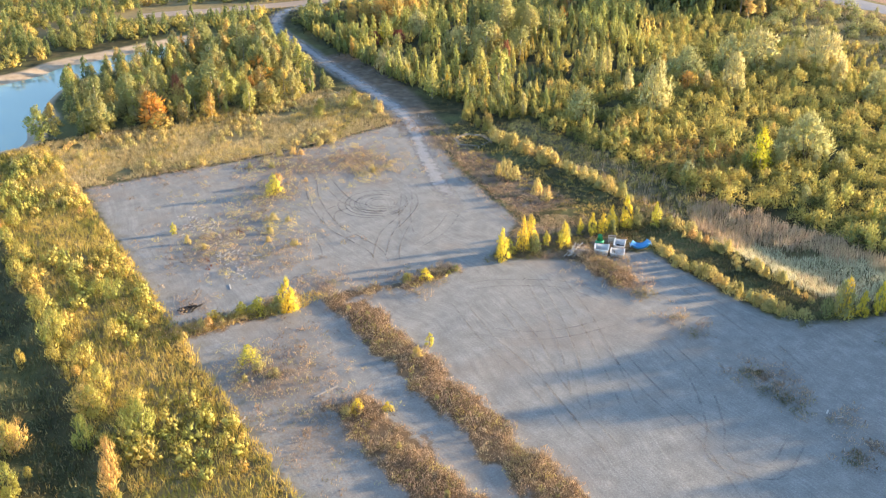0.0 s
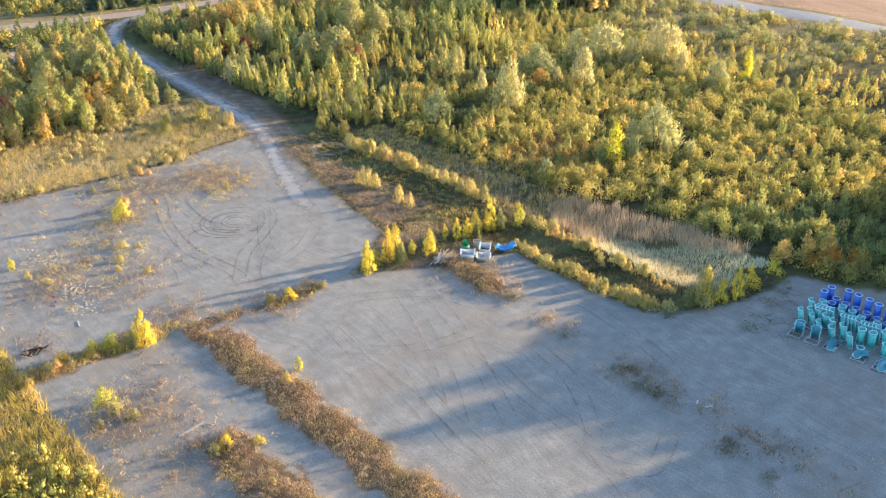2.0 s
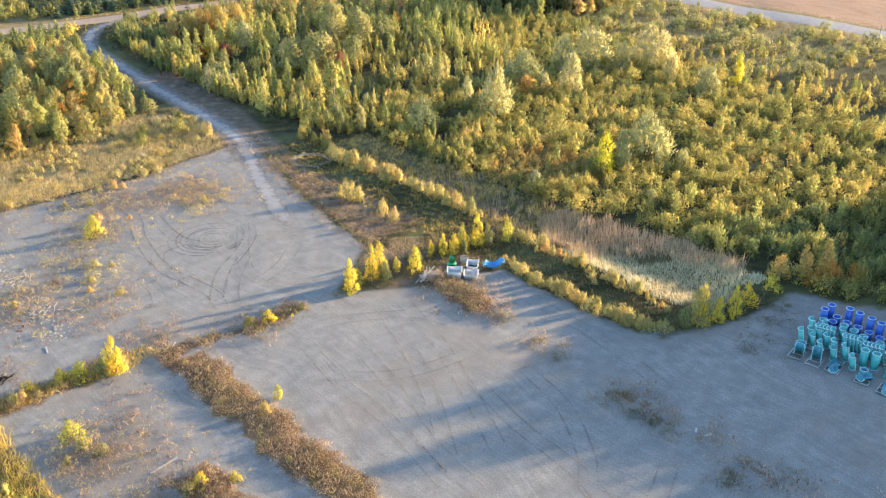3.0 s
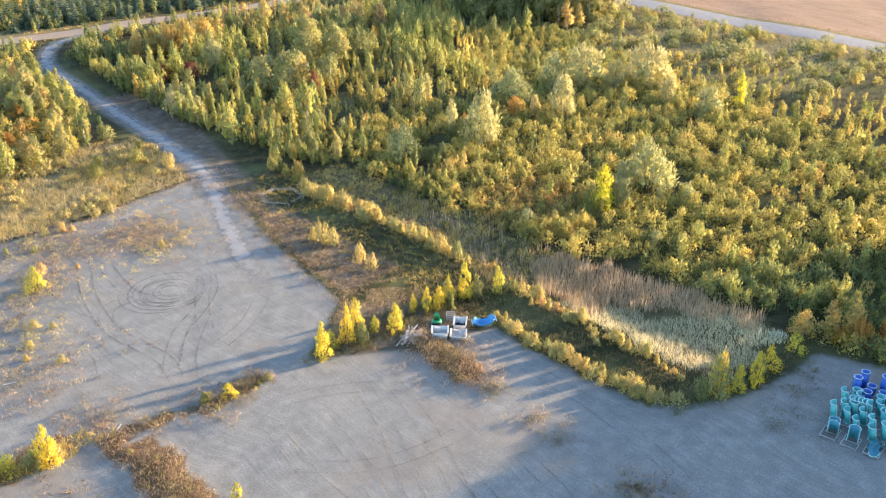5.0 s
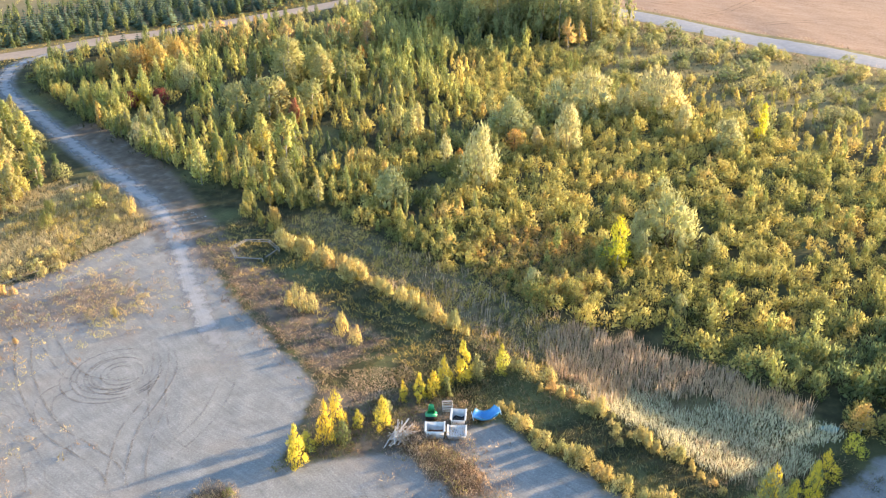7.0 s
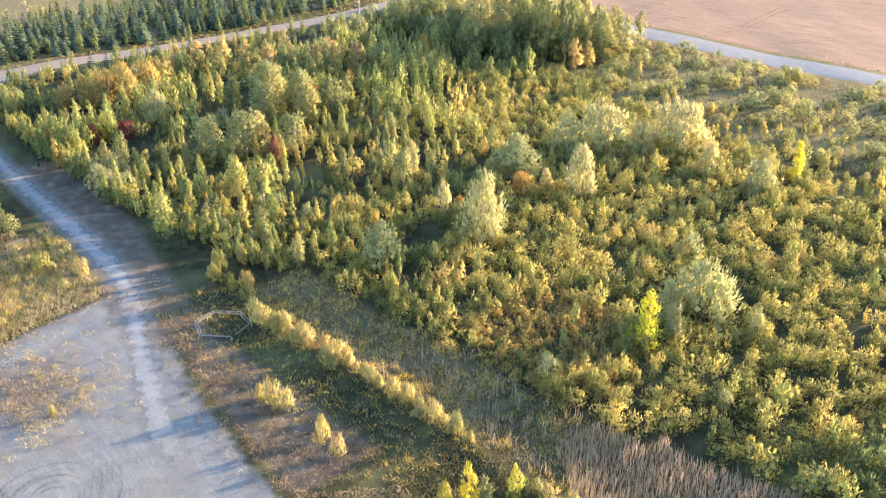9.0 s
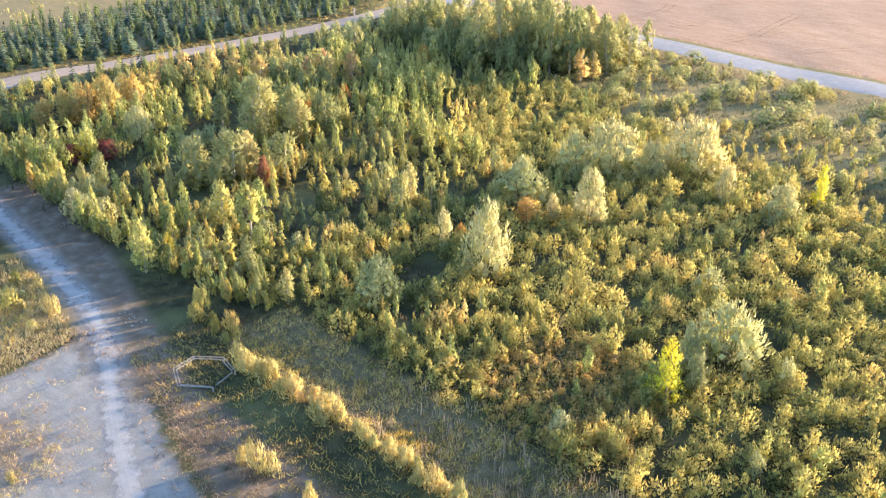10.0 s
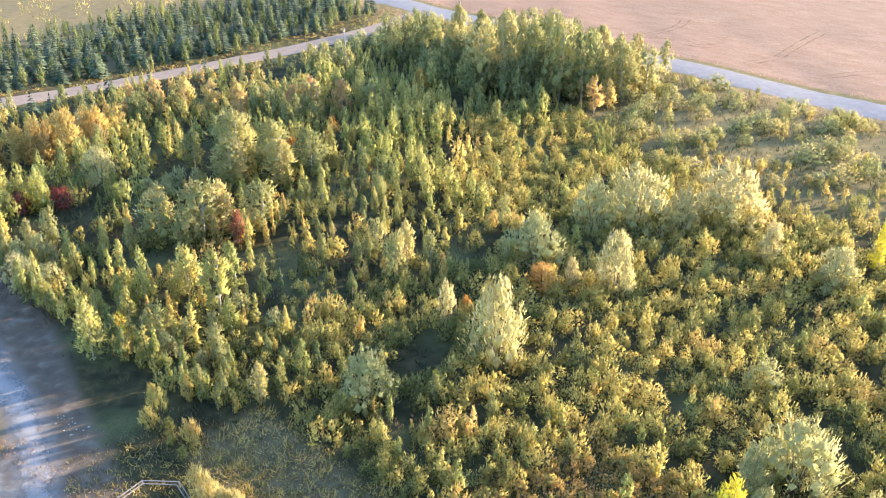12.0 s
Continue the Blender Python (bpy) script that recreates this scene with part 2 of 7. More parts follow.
# weedy patches on the pads: place, spread, density
PAD_PATCHES = [(30.5, 104, 3.2, 0.9), (33, 97, 3, 0.6), (43, 113, 2.6, 0.9), (38, 107, 3, 0.5), (56, 116, 3, 0.9), (61, 113, 3, 0.7), (48, 119, 3.5, 0.7), (24, 72, 2.0, 1.0), (26, 62, 3.5, 0.5), (27, 70, 3.5, 0.4), (30, 76, 3, 0.3), (23.5, 89, 1.6, 0.4),
               (37, 85, 1.6, 0.9), (40, 97, 3.0, 0.4), (66, 66, 1.6, 0.9), (67, 71, 2.0, 1.0), (45.5, 80, 1.6, 0.7), (50, 123, 4, 0.8), (33, 124, 5, 0.5), (29, 72, 3, 0.4), (25, 58, 3.5, 0.5), (24, 66, 3, 0.4), (60, 119, 3, 0.8), (35.5, 92, 2.2, 0.5), (27, 99, 2, 0.5),
               (65.3, 57, 1.4, 0.3), (64.6, 46, 1.5, 0.5), (64.9, 43, 1.3, 0.4), (64.0, 37, 1.5, 0.35), (62.4, 33.5, 1.4, 0.35), (64.2, 30, 1.5, 0.45), (63, 24, 1.8, 0.3)]


def weed_area(x, y):
    d = np.full(np.shape(x), 1e9)
    for x0, x1, y0, y1 in STRIPS:
        if x1 == 33.0:
            x1 = x1 - 0.07 * (y - 40)
        d = np.minimum(d, box(x, y, x0, x1, y0, y1))
    d = d + 0.9 * wobble(x, y, 2.1, 5) + 0.5 * wobble(x, y, 0.9, 8)
    line = 0.9 * wobble(x, y, 2.4, 7) + line_distance(x, y, WEEDLINE) - np.where(y > 66, 1.7, -0.45)
    return np.minimum(d, line)


def lot_area(x, y):
    return area(x, y, LOT)


def road_area(x, y):
    flare = np.clip(np.abs(y - 219) / 14, 0, 1)
    return np.abs(x - ROAD_X) - ROAD_HALF - (1 - flare) ** 2 * 6 * (x < ROAD_X)


def height(x, y):
    """The lie of the land."""
    x, y = np.asarray(x, float), np.asarray(y, float)
    lot = lot_area(x, y)
    z = 0.05 * wobble(x, y, 7) + 0.03 * wobble(x, y, 2.2, 1)
    off = np.clip(lot / 6, 0, 1)
    z = z + off * (0.25 * wobble(x, y, 16, 2) - 0.15)
    ditch = np.exp(-((x - 86.5) / 3.2) ** 2) * np.clip((y - 44) / 8, 0, 1) * np.clip((122 - y) / 10, 0, 1)
    z = z - 0.75 * ditch
    ridge = np.exp(-((x - 81.2) / 1.3) ** 2) * np.clip((y - 56) / 4, 0, 1) * np.clip((116 - y) / 6, 0, 1)
    z = z + 0.35 * ridge
    z = z - 0.8 * np.exp(-((x - 5.2) / 2.4) ** 2) * np.clip((135 - y) / 8, 0, 1)
    pond = area(x, y, POND)
    z = np.where(pond < 6, np.minimum(z, -1.0 + np.clip((pond + 1.0) * 0.28, -1.4, 1.4)), z)
    z = z + 0.12 * np.clip(-weed_area(x, y), 0, 1)
    return z


def at(x, y):
    return float(height(np.array([x]), np.array([y]))[0])


def mesh_of(name, verts, faces, mat, smooth=False, attrs=None, normals=None):
    """A mesh from arrays, all faces with the same number of corners."""
    me = bpy.data.meshes.new(name)
    verts, faces = np.asarray(verts, np.float32), np.asarray(faces, np.int32)
    me.vertices.add(len(verts))
    me.vertices.foreach_set("co", verts.ravel())
    me.loops.add(faces.size)
    me.loops.foreach_set("vertex_index", faces.ravel())
    me.polygons.add(len(faces))
    me.polygons.foreach_set("loop_start", np.arange(0, faces.size, faces.shape[1], dtype=np.int32))
    me.update(calc_edges=True)
    for key, values in (attrs or {}).items():
        me.attributes.new(key, "FLOAT", "POINT").data.foreach_set("value", np.asarray(values, np.float32))
    if normals is not None:
        me.attributes.new("custom_normal", "FLOAT_VECTOR", "POINT").data.foreach_set("vector", np.ascontiguousarray(normals, np.float32).ravel())
    if smooth:
        me.polygons.foreach_set("use_smooth", np.ones(len(faces), bool))
    me.materials.append(mat)
    return me


def ground_lines(lo, hi, step, far):
    core = np.arange(lo, hi + step, step)
    out, s, reach = [], step, 0.0
    while reach < far:
        s *= 1.25
        reach += s
        out.append(reach)
    out = np.array(out)
    return np.concatenate([lo - out[::-1], core, core[-1] + out])


# ---- ground, roads, water ----
def ground_material():
    n = Net("ground_soil_and_gravel")
    p = n.pos()
    big, mid, fine = n.noise(p, 0.09, 3), n.noise(p, 0.6, 5), n.noise(p, 6.0, 4, 0.7)
    rag = n.math("ADD", n.math("MULTIPLY", n.math("SUBTRACT", mid, 0.5), 3.0), n.math("MULTIPLY", n.math("SUBTRACT", fine, 0.5), 0.8))
    # soil, moss and dead grass
    soil = n.ramp(mid, [(0.3, (0.032, 0.034, 0.017)), (0.5, (0.06, 0.06, 0.027)), (0.7, (0.12, 0.10, 0.046))])
    soil = n.mix(n.step(big, 0.45, 0.65), soil, n.ramp(fine, [(0.3, (0.085, 0.10, 0.04)), (0.7, (0.19, 0.18, 0.075))]))
    # rolled gravel of the pads, with drag lines along their length
    bend = n.t.nodes.new("ShaderNodeCombineXYZ")
    n.put(bend.inputs[0], n.math("MULTIPLY", n.noise(p, 0.05, 2), 9.0))
    drag = n.noise(n.vmath("ADD", p, bend.outputs[0]), 1.0, 3, 0.6, (3.4, 0.12, 1.0))
    gravel = n.ramp(n.math("ADD", n.math("MULTIPLY", mid, 0.35), n.math("ADD", n.math("MULTIPLY", drag, 0.21), n.math("MULTIPLY", fine, 0.44))), [(0.38, (0.205, 0.204, 0.192)), (0.5, (0.275, 0.274, 0.257)), (0.62, (0.364, 0.362, 0.339))])
    gravel = n.mix(n.step(n.voro(p, 5.0), 0.42, 0.1), gravel, n.hsv(gravel, 0.5, 0.8, n.math("MULTIPLY_ADD", fine, 0.8, 0.7)))
    gravel = n.mix(n.math("MULTIPLY", n.step(big, 0.5, 0.68), 0.35), gravel, (0.28, 0.225, 0.18))
    col = n.mix(n.step(n.math("ADD", n.attr("lot"), n.math("MULTIPLY", rag, 1.1)), 0.7, -0.6), soil, gravel)
    brown = n.ramp(fine, [(0.3, (0.12, 0.08, 0.045)), (0.7, (0.25, 0.17, 0.10))])
    col = n.mix(n.step(n.math("ADD", n.attr("weed"), rag), 0.5, -0.4), col, brown)
    litter = n.step(n.math("ADD", n.attr("litter"), n.math("ADD", n.math("MULTIPLY", rag, 0.5), n.math("MULTIPLY", n.math("SUBTRACT", n.noise(p, 2.2, 4, 0.7), 0.5), 3.0))), 0.3, 1.2)
    col = n.mix(n.math("MULTIPLY", litter, 0.5), col, n.ramp(fine, [(0.3, (0.19, 0.125, 0.075)), (0.7, (0.33, 0.235, 0.15))]))
    damp = n.ramp(n.noise(p, 1.1, 5, 0.65), [(0.35, (0.13, 0.11, 0.055)), (0.6, (0.25, 0.20, 0.10))])
    col = n.mix(n.step(n.math("ADD", n.attr("ditch"), rag), 1.2, -0.8), col, damp)
    # worn approach east of the lot and beside the track
    col = n.mix(n.step(n.math("ADD", n.attr("bare"), rag), 0.8, -0.8), col, n.ramp(mid, [(0.3, (0.13, 0.10, 0.075)), (0.55, (0.20, 0.155, 0.11)), (0.75, (0.30, 0.26, 0.22))]))
    chalk = n.ramp(n.noise(p, 1.4, 4), [(0.3, (0.28, 0.27, 0.255)), (0.7, (0.40, 0.385, 0.37))])
    col = n.mix(n.math("MULTIPLY", n.step(n.math("ADD", n.attr("track"), n.math("MULTIPLY", rag, 0.5)), 2.6, 1.2), 0.5), col, chalk)
    verge = n.ramp(n.math("ADD", n.math("MULTIPLY", mid, 0.5), n.math("MULTIPLY", fine, 0.5)), [(0.36, (0.18, 0.16, 0.07)), (0.64, (0.36, 0.29, 0.13))])
    col = n.mix(n.step(n.math("ADD", n.math("SUBTRACT", n.attr("road"), 9.0), n.math("MULTIPLY", rag, 3.0)), 5.0, -5.0), col, verge)
    grain = n.math("ADD", n.math("MULTIPLY", n.noise(p, 2.2, 4, 0.7), 0.6), n.math("MULTIPLY", n.noise(p, 0.35, 3, 0.6, (1, 0.4, 1)), 0.4))
    crop = n.ramp(grain, [(0.34, (0.31, 0.185, 0.112)), (0.5, (0.40, 0.255, 0.168)), (0.66, (0.48, 0.325, 0.23))])
    col = n.mix(n.step(n.math("ADD", n.attr("crop"), n.math("MULTIPLY", rag, 0.5)), 0.5, -0.5), col, crop)
    dry = n.ramp(n.math("ADD", n.math("MULTIPLY", mid, 0.5), n.math("MULTIPLY", fine, 0.5)), [(0.3, (0.20, 0.165, 0.08)), (0.7, (0.37, 0.29, 0.145))])
    col = n.mix(n.step(n.math("ADD", n.attr("dry"), n.math("MULTIPLY", rag, 3.0)), 4.0, -4.0), col, dry)
    sand = n.ramp(mid, [(0.3, (0.36, 0.28, 0.19)), (0.7, (0.52, 0.43, 0.32))])
    col = n.mix(n.step(n.math("ADD", n.attr("shore"), n.math("MULTIPLY", rag, 0.6)), 3.0, 1.6), col, sand)
    n.bump(n.math("ADD", n.math("MULTIPLY", fine, 0.35), n.math("ADD", n.math("MULTIPLY", mid, 0.8), n.math("MULTIPLY", drag, 0.3))), 0.6, 0.07)
    return n.done(n.hsv(col, 0.5, 1.0, 0.77), 0.95, 0.0, 0.15)


def make_ground():
    xs, ys = ground_lines(-15, 240, 1.0, 3000), ground_lines(15, 270, 1.0, 3000)
    gx, gy = np.meshgrid(xs, ys)
    x, y = gx.ravel(), gy.ravel()
    z = height(x, y)
    w, h = len(xs), len(ys)
    i = (np.arange(h - 1)[:, None] * w + np.arange(w - 1)).ravel()
    faces = np.stack([i, i + 1, i + w + 1, i + w], 1)
    track = line_distance(x, y, TRACK) + np.clip((116 - y) / 5, 0, 3)
    bare = np.minimum(line_distance(x, y, [(73, 118), (76, 132), (80, 146), (82, 170)]) - 4.0, np.minimum(np.maximum(box(x, y, 66, 76, 88, 122), 1.2 - lot_area(x, y)), area(x, y, [(57, 80), (64, 75), (73, 72), (74, 77), (66, 86)])))
    shore = area(x, y, POND)
    me = mesh_of("ground", np.stack([x, y, z], 1), faces, ground_material(), True, {
        "ditch": box(x, y, 82.6, 90.5, 50, 119), "litter": sum(np.exp(-np.hypot(x - a, y - b) ** 2 / (2 * r * r)) * w for a, b, r, w in PAD_PATCHES), "lot": lot_area(x, y), "weed": weed_area(x, y), "track": track, "bare": bare,
        "road": np.minimum(road_area(x, y), box(x, y, 168, 203, 84, 146) + 8), "crop": 216.0 - x + 0 * y, "dry": np.minimum(np.minimum(np.maximum(box(x, y, 14, 73, 131, 146), 4 - np.maximum(0, lot_area(x, y))), box(x, y, 9, 19, 0, 140)), np.minimum(np.maximum(226 - y, x - 203), np.maximum(np.maximum(206 - y, x + 60), 8 - area(x, y, POND)))),
        "shore": np.where(y > 150, np.where((x > 22) & (y < 186), shore + 2, shore), 30)})
    tagged(new("ground", me), "sandy gravel lot with worn track, soil, meadow and stubble field", "ground", kind="structure")


make_ground()


def water_material():
    n = Net("still_water")
    p = n.pos()
    n.bump(n.noise(p, 1.5, 2), 0.04, 0.02)
    return n.done((0.22, 0.34, 0.30), 0.08, 0.0, 0.6)


M_WATER = water_material()


def water_sheet(name, label, poly, z):
    bm = bmesh.new()
    bm.faces.new([bm.verts.new((px, py, z)) for px, py in poly])
    me = bpy.data.meshes.new(name)
    bm.to_mesh(me)
    bm.free()
    me.materials.append(M_WATER)
    return tagged(new(name, me), label, "water", kind="structure")


water_sheet("water_pool", "small bluish pool among rocks", [(92.9, 50.6), (93.4, 50.8), (94.1, 50.2), (94.3, 49.5), (93.6, 49.4), (93.1, 49.9)], at(93.6, 50) + 0.07)
water_sheet("water_pond", "still blue-green pond reflecting the sky", [(-45, 145), (30, 145), (75, 185), (75, 215), (-45, 215)], -1.0)


# ---- plants ----
rng = np.random.default_rng(7)


def shoots(places, out, spray, gen):
    """A narrow leafy shoot at each place, growing up and outwards. spray: upward pull, length, width."""
    up, length, width = spray
    k = len(places)
    way = out * 0.75 + gen.normal(0, 0.38, (k, 3)) + np.array([0, 0, up])
    way /= np.linalg.norm(way, axis=1, keepdims=True) + 1e-9
    side = np.cross(way, gen.normal(size=(k, 3)))
    side /= np.linalg.norm(side, axis=1, keepdims=True) + 1e-9
    s = gen.uniform(0.6, 1.4, k)[:, None]
    w = width * gen.uniform(0.7, 1.3, k)[:, None]
    low = places - way * length * 0.3 * s
    v = np.stack([low - side * w, low + side * w, places + way * length * 0.9 * s], 1)
    return faced(v, out + np.array([0, 0, 0.3]))


def faced(v, out):
    """Turns each three-cornered blade outwards and gives it a rounded crown's normal: rows of place and normal."""
    ng = np.cross(v[:, 1] - v[:, 0], v[:, 2] - v[:, 0])
    ng /= np.linalg.norm(ng, axis=1, keepdims=True) + 1e-12
    back = np.sum(ng * out, 1) < 0
    v[back] = v[back][:, ::-1]
    ng[back] *= -1
    n = out / (np.linalg.norm(out, axis=1, keepdims=True) + 1e-9) + 0.07 * ng
    n /= np.linalg.norm(n, axis=1, keepdims=True) + 1e-9
    return np.concatenate([v.reshape(-1, 3), np.repeat(n, 3, 0)], 1)


# corners and faces of the small leafy heart of a lobe
HEART_V = np.array([(1, 0, 0), (-1, 0, 0), (0, 1, 0), (0, -1, 0), (0, 0, 1), (0, 0, -1)], float)
HEART_F = np.array([(0, 2, 4), (2, 1, 4), (1, 3, 4), (3, 0, 4), (2, 0, 5), (1, 2, 5), (3, 1, 5), (0, 3, 5)])


def within(p, c, size, tall, own, share):
    """Which places lie inside a lobe other than their own."""
    d = (p[:, None] - c[None]) / (size[:, None] * np.array([1, 1, tall]))[None]
    r = np.sum(d * d, 2)
    r[np.arange(len(p)), own] = 9.0
    return r.min(1) < share * share


def crown(seed, h, low, rad, shape, lobes, n, lobe=0.42, tall=1.0, point=0.0, spray=(0.8, 0.35, 0.10), dense=0.40):
    """Leaf verts of a crown made of uneven leafy lobes with loose shoots on them. shape(u): the outline's width from bottom to top."""
    gen = np.random.default_rng(seed)
    u = (np.arange(lobes) + gen.random(lobes)) / lobes
    wid = np.array([shape(k) for k in u])
    ang = np.arange(lobes) * 2.4 + gen.normal(0, 0.5, lobes)
    r = rad * wid * np.sqrt(gen.random(lobes)) * 0.85
    c = np.stack([np.cos(ang) * r, np.sin(ang) * r, low + (h - low) * u * 0.93], 1)
    size = rad * lobe * (0.45 + 0.75 * wid) * gen.uniform(0.7, 1.25, lobes)
    stretch = np.array([1, 1, tall])
    pick = gen.choice(lobes, n, p=size ** 2 / np.sum(size ** 2))
    d = gen.normal(size=(n, 3))
    d /= np.linalg.norm(d, axis=1, keepdims=True)
    d[:, 2] = np.where(d[:, 2] < -0.45, -d[:, 2], d[:, 2])
    d[:, :2] *= np.where(d[:, 2:] > 0, 1 - point * d[:, 2:], 1)
    p = c[pick] + d * (size[pick] * (0.45 + 0.65 * gen.random(n) ** 0.7))[:, None] * stretch
    keep = ~within(p, c, size, tall, pick, 0.6)
    p, d = p[keep], d[keep]
    p[:, 2] = np.maximum(p[:, 2], 0.1)
    heart, reach = np.array([0, 0, low + 0.35 * (h - low)]), np.array([max(rad, 0.1), max(rad, 0.1), 0.65 * (h - low)])
    leafy = shoots(p, d * 0.5 + (p - heart) / reach * 0.7, spray, gen)
    if n < 60:
        return leafy
    # the dense leafy body of each lobe
    bv, bf = HEART_V, HEART_F
    k = len(bv)
    v = np.repeat(bv[None], lobes, 0)
    turn = gen.random(lobes) * 6.28
    cs, sn = np.cos(turn)[:, None], np.sin(turn)[:, None]
    v = np.stack([v[:, :, 0] * cs - v[:, :, 1] * sn, v[:, :, 0] * sn + v[:, :, 1] * cs, v[:, :, 2]], 2)
    nrm = v / stretch
    nrm[:, :, 2] += 0.25 * point * (nrm[:, :, 2] > 0)
    nrm /= np.linalg.norm(nrm, axis=2, keepdims=True)
    v[:, :, :2] *= np.where(v[:, :, 2:] > 0, 1 - point * v[:, :, 2:], 1)
    body = c[:, None] + v * (size[:, None] * dense * 1.12 * np.clip(gen.normal(1.0, 0.26, (lobes, k)), 0.65, 1.35))[:, :, None] * stretch
    nrm = nrm * 0.6 + 0.7 * (body - heart) / reach
    nrm /= np.linalg.norm(nrm, axis=2, keepdims=True)
    body[:, :, 2] = np.maximum(body[:, :, 2], 0.02)
    own = np.repeat(np.arange(lobes), len(bf))
    tri = (bf[None] + np.arange(lobes)[:, None, None] * k).reshape(-1, 3)
    corners = body.reshape(-1, 3)[tri]
    mid = corners.mean(1)
    keep = ~within(mid, c, size * dense, tall, own, 0.86) & (np.tile(bv[bf].mean(1)[:, 2], lobes) > -0.72) & (mid[:, 2] > 0.06)
    rows = np.concatenate([corners, nrm.reshape(-1, 3)[tri]], 2)[keep].reshape(-1, 6)
    return np.concatenate([leafy, rows])


def tubes(parts, sides=5):
    """Tapered limbs: rows of start, end and both radii."""
    vs, fs = [], []
    for p0, p1, r0, r1 in parts:
        p0, p1 = np.array(p0, float), np.array(p1, float)
        d = (p1 - p0) / (np.linalg.norm(p1 - p0) + 1e-9)
        a = np.cross(d, (0.31, 0.95, 0.08))
        a /= np.linalg.norm(a)
        b = np.cross(d, a)
        base = sum(len(v) for v in vs)
        w = np.arange(sides) * 2 * math.pi / sides
        ring = np.cos(w)[:, None] * a + np.sin(w)[:, None] * b
        vs.append(np.concatenate([p0 + ring * r0, p1 + ring * r1]))
        k = np.arange(sides)
        k2 = (k + 1) % sides
        face = np.concatenate([np.stack([k, k2, k2 + sides], 1), np.stack([k, k2 + sides, k + sides], 1)]) + base
        if base:
            near = int(np.argmin(np.sum((np.concatenate(vs[:-1]) - p0) ** 2, 1)))
            face[face == base] = near
        fs.append(face)
    return np.concatenate(vs), np.concatenate(fs)


def trunk(seed, h, low, rad, stems=1, thick=0.03):
    """Stems with a slight bend, each limb growing out of a ring of its stem."""
    gen = np.random.default_rng(seed + 900)
    sides, verts, faces = 4, [], []
    w4 = np.arange(sides) * 2 * math.pi / sides
    k = np.arange(sides)
    k2 = (k + 1) % sides
    foot = None
    for s in range(stems):
        lean = gen.normal(0, 0.04, 2) * h if stems == 1 else np.array([math.cos(s * 2.4), math.sin(s * 2.4)]) * rad * 0.5
        r = thick * h * 0.5 / math.sqrt(stems)
        start = len(verts)
        levels = [0.0, 0.2, 0.35, 0.5, 0.65, 0.9]
        for u in levels:
            rr = r * (1.05 - u)
            for w in w4:
                verts.append((lean[0] * (0.06 + u) + rr * math.cos(w), lean[1] * (0.06 + u) + rr * math.sin(w), -0.25 + u * (h + 0.25)))
        for q in range(len(levels) - 1):
            b = start + q * sides
            for a, c in zip(k, k2):
                faces += [(b + a, b + c, b + c + sides), (b + a, b + c + sides, b + a + sides)]
        if foot is None:
            foot = start
        else:
            faces = [tuple(foot if v == start else v for v in f) for f in faces]
        for q in range(1, 5):
            b = start + q * sides + int(gen.integers(sides))
            nb = start + q * sides + (b - start - q * sides + 1) % sides
            base = (np.array(verts[b]) + np.array(verts[nb])) / 2
            w = gen.random() * 6.28
            ln = rad * gen.uniform(0.45, 0.8)
            tip = len(verts)
            verts.append(tuple(base + np.array([math.cos(w) * ln, math.sin(w) * ln, ln * 0.8])))
            mid = len(verts)
            verts.append(tuple(base + np.array([0, 0, -r * 0.6])))
            faces += [(b, nb, tip), (nb, mid, tip), (mid, b, tip)]
    return np.array(verts), np.array(faces)


def egg(u):
    return math.sin(math.pi * min(1, u * 0.85 + 0.12)) ** 0.7


def cone(u):
    return 1.05 - 0.9 * u


def spire(u):
    return (1 - u) ** 0.8 * 0.85 + 0.15 if u > 0.2 else 0.6 + u * 2


def plume(u):
    return 0.8 + 0.8 * u if u < 0.25 else 0.08 + 1.1 * (1 - u) ** 0.75


def dome(u):
    return math.sqrt(max(0.05, 1 - (u * 0.92) ** 2))


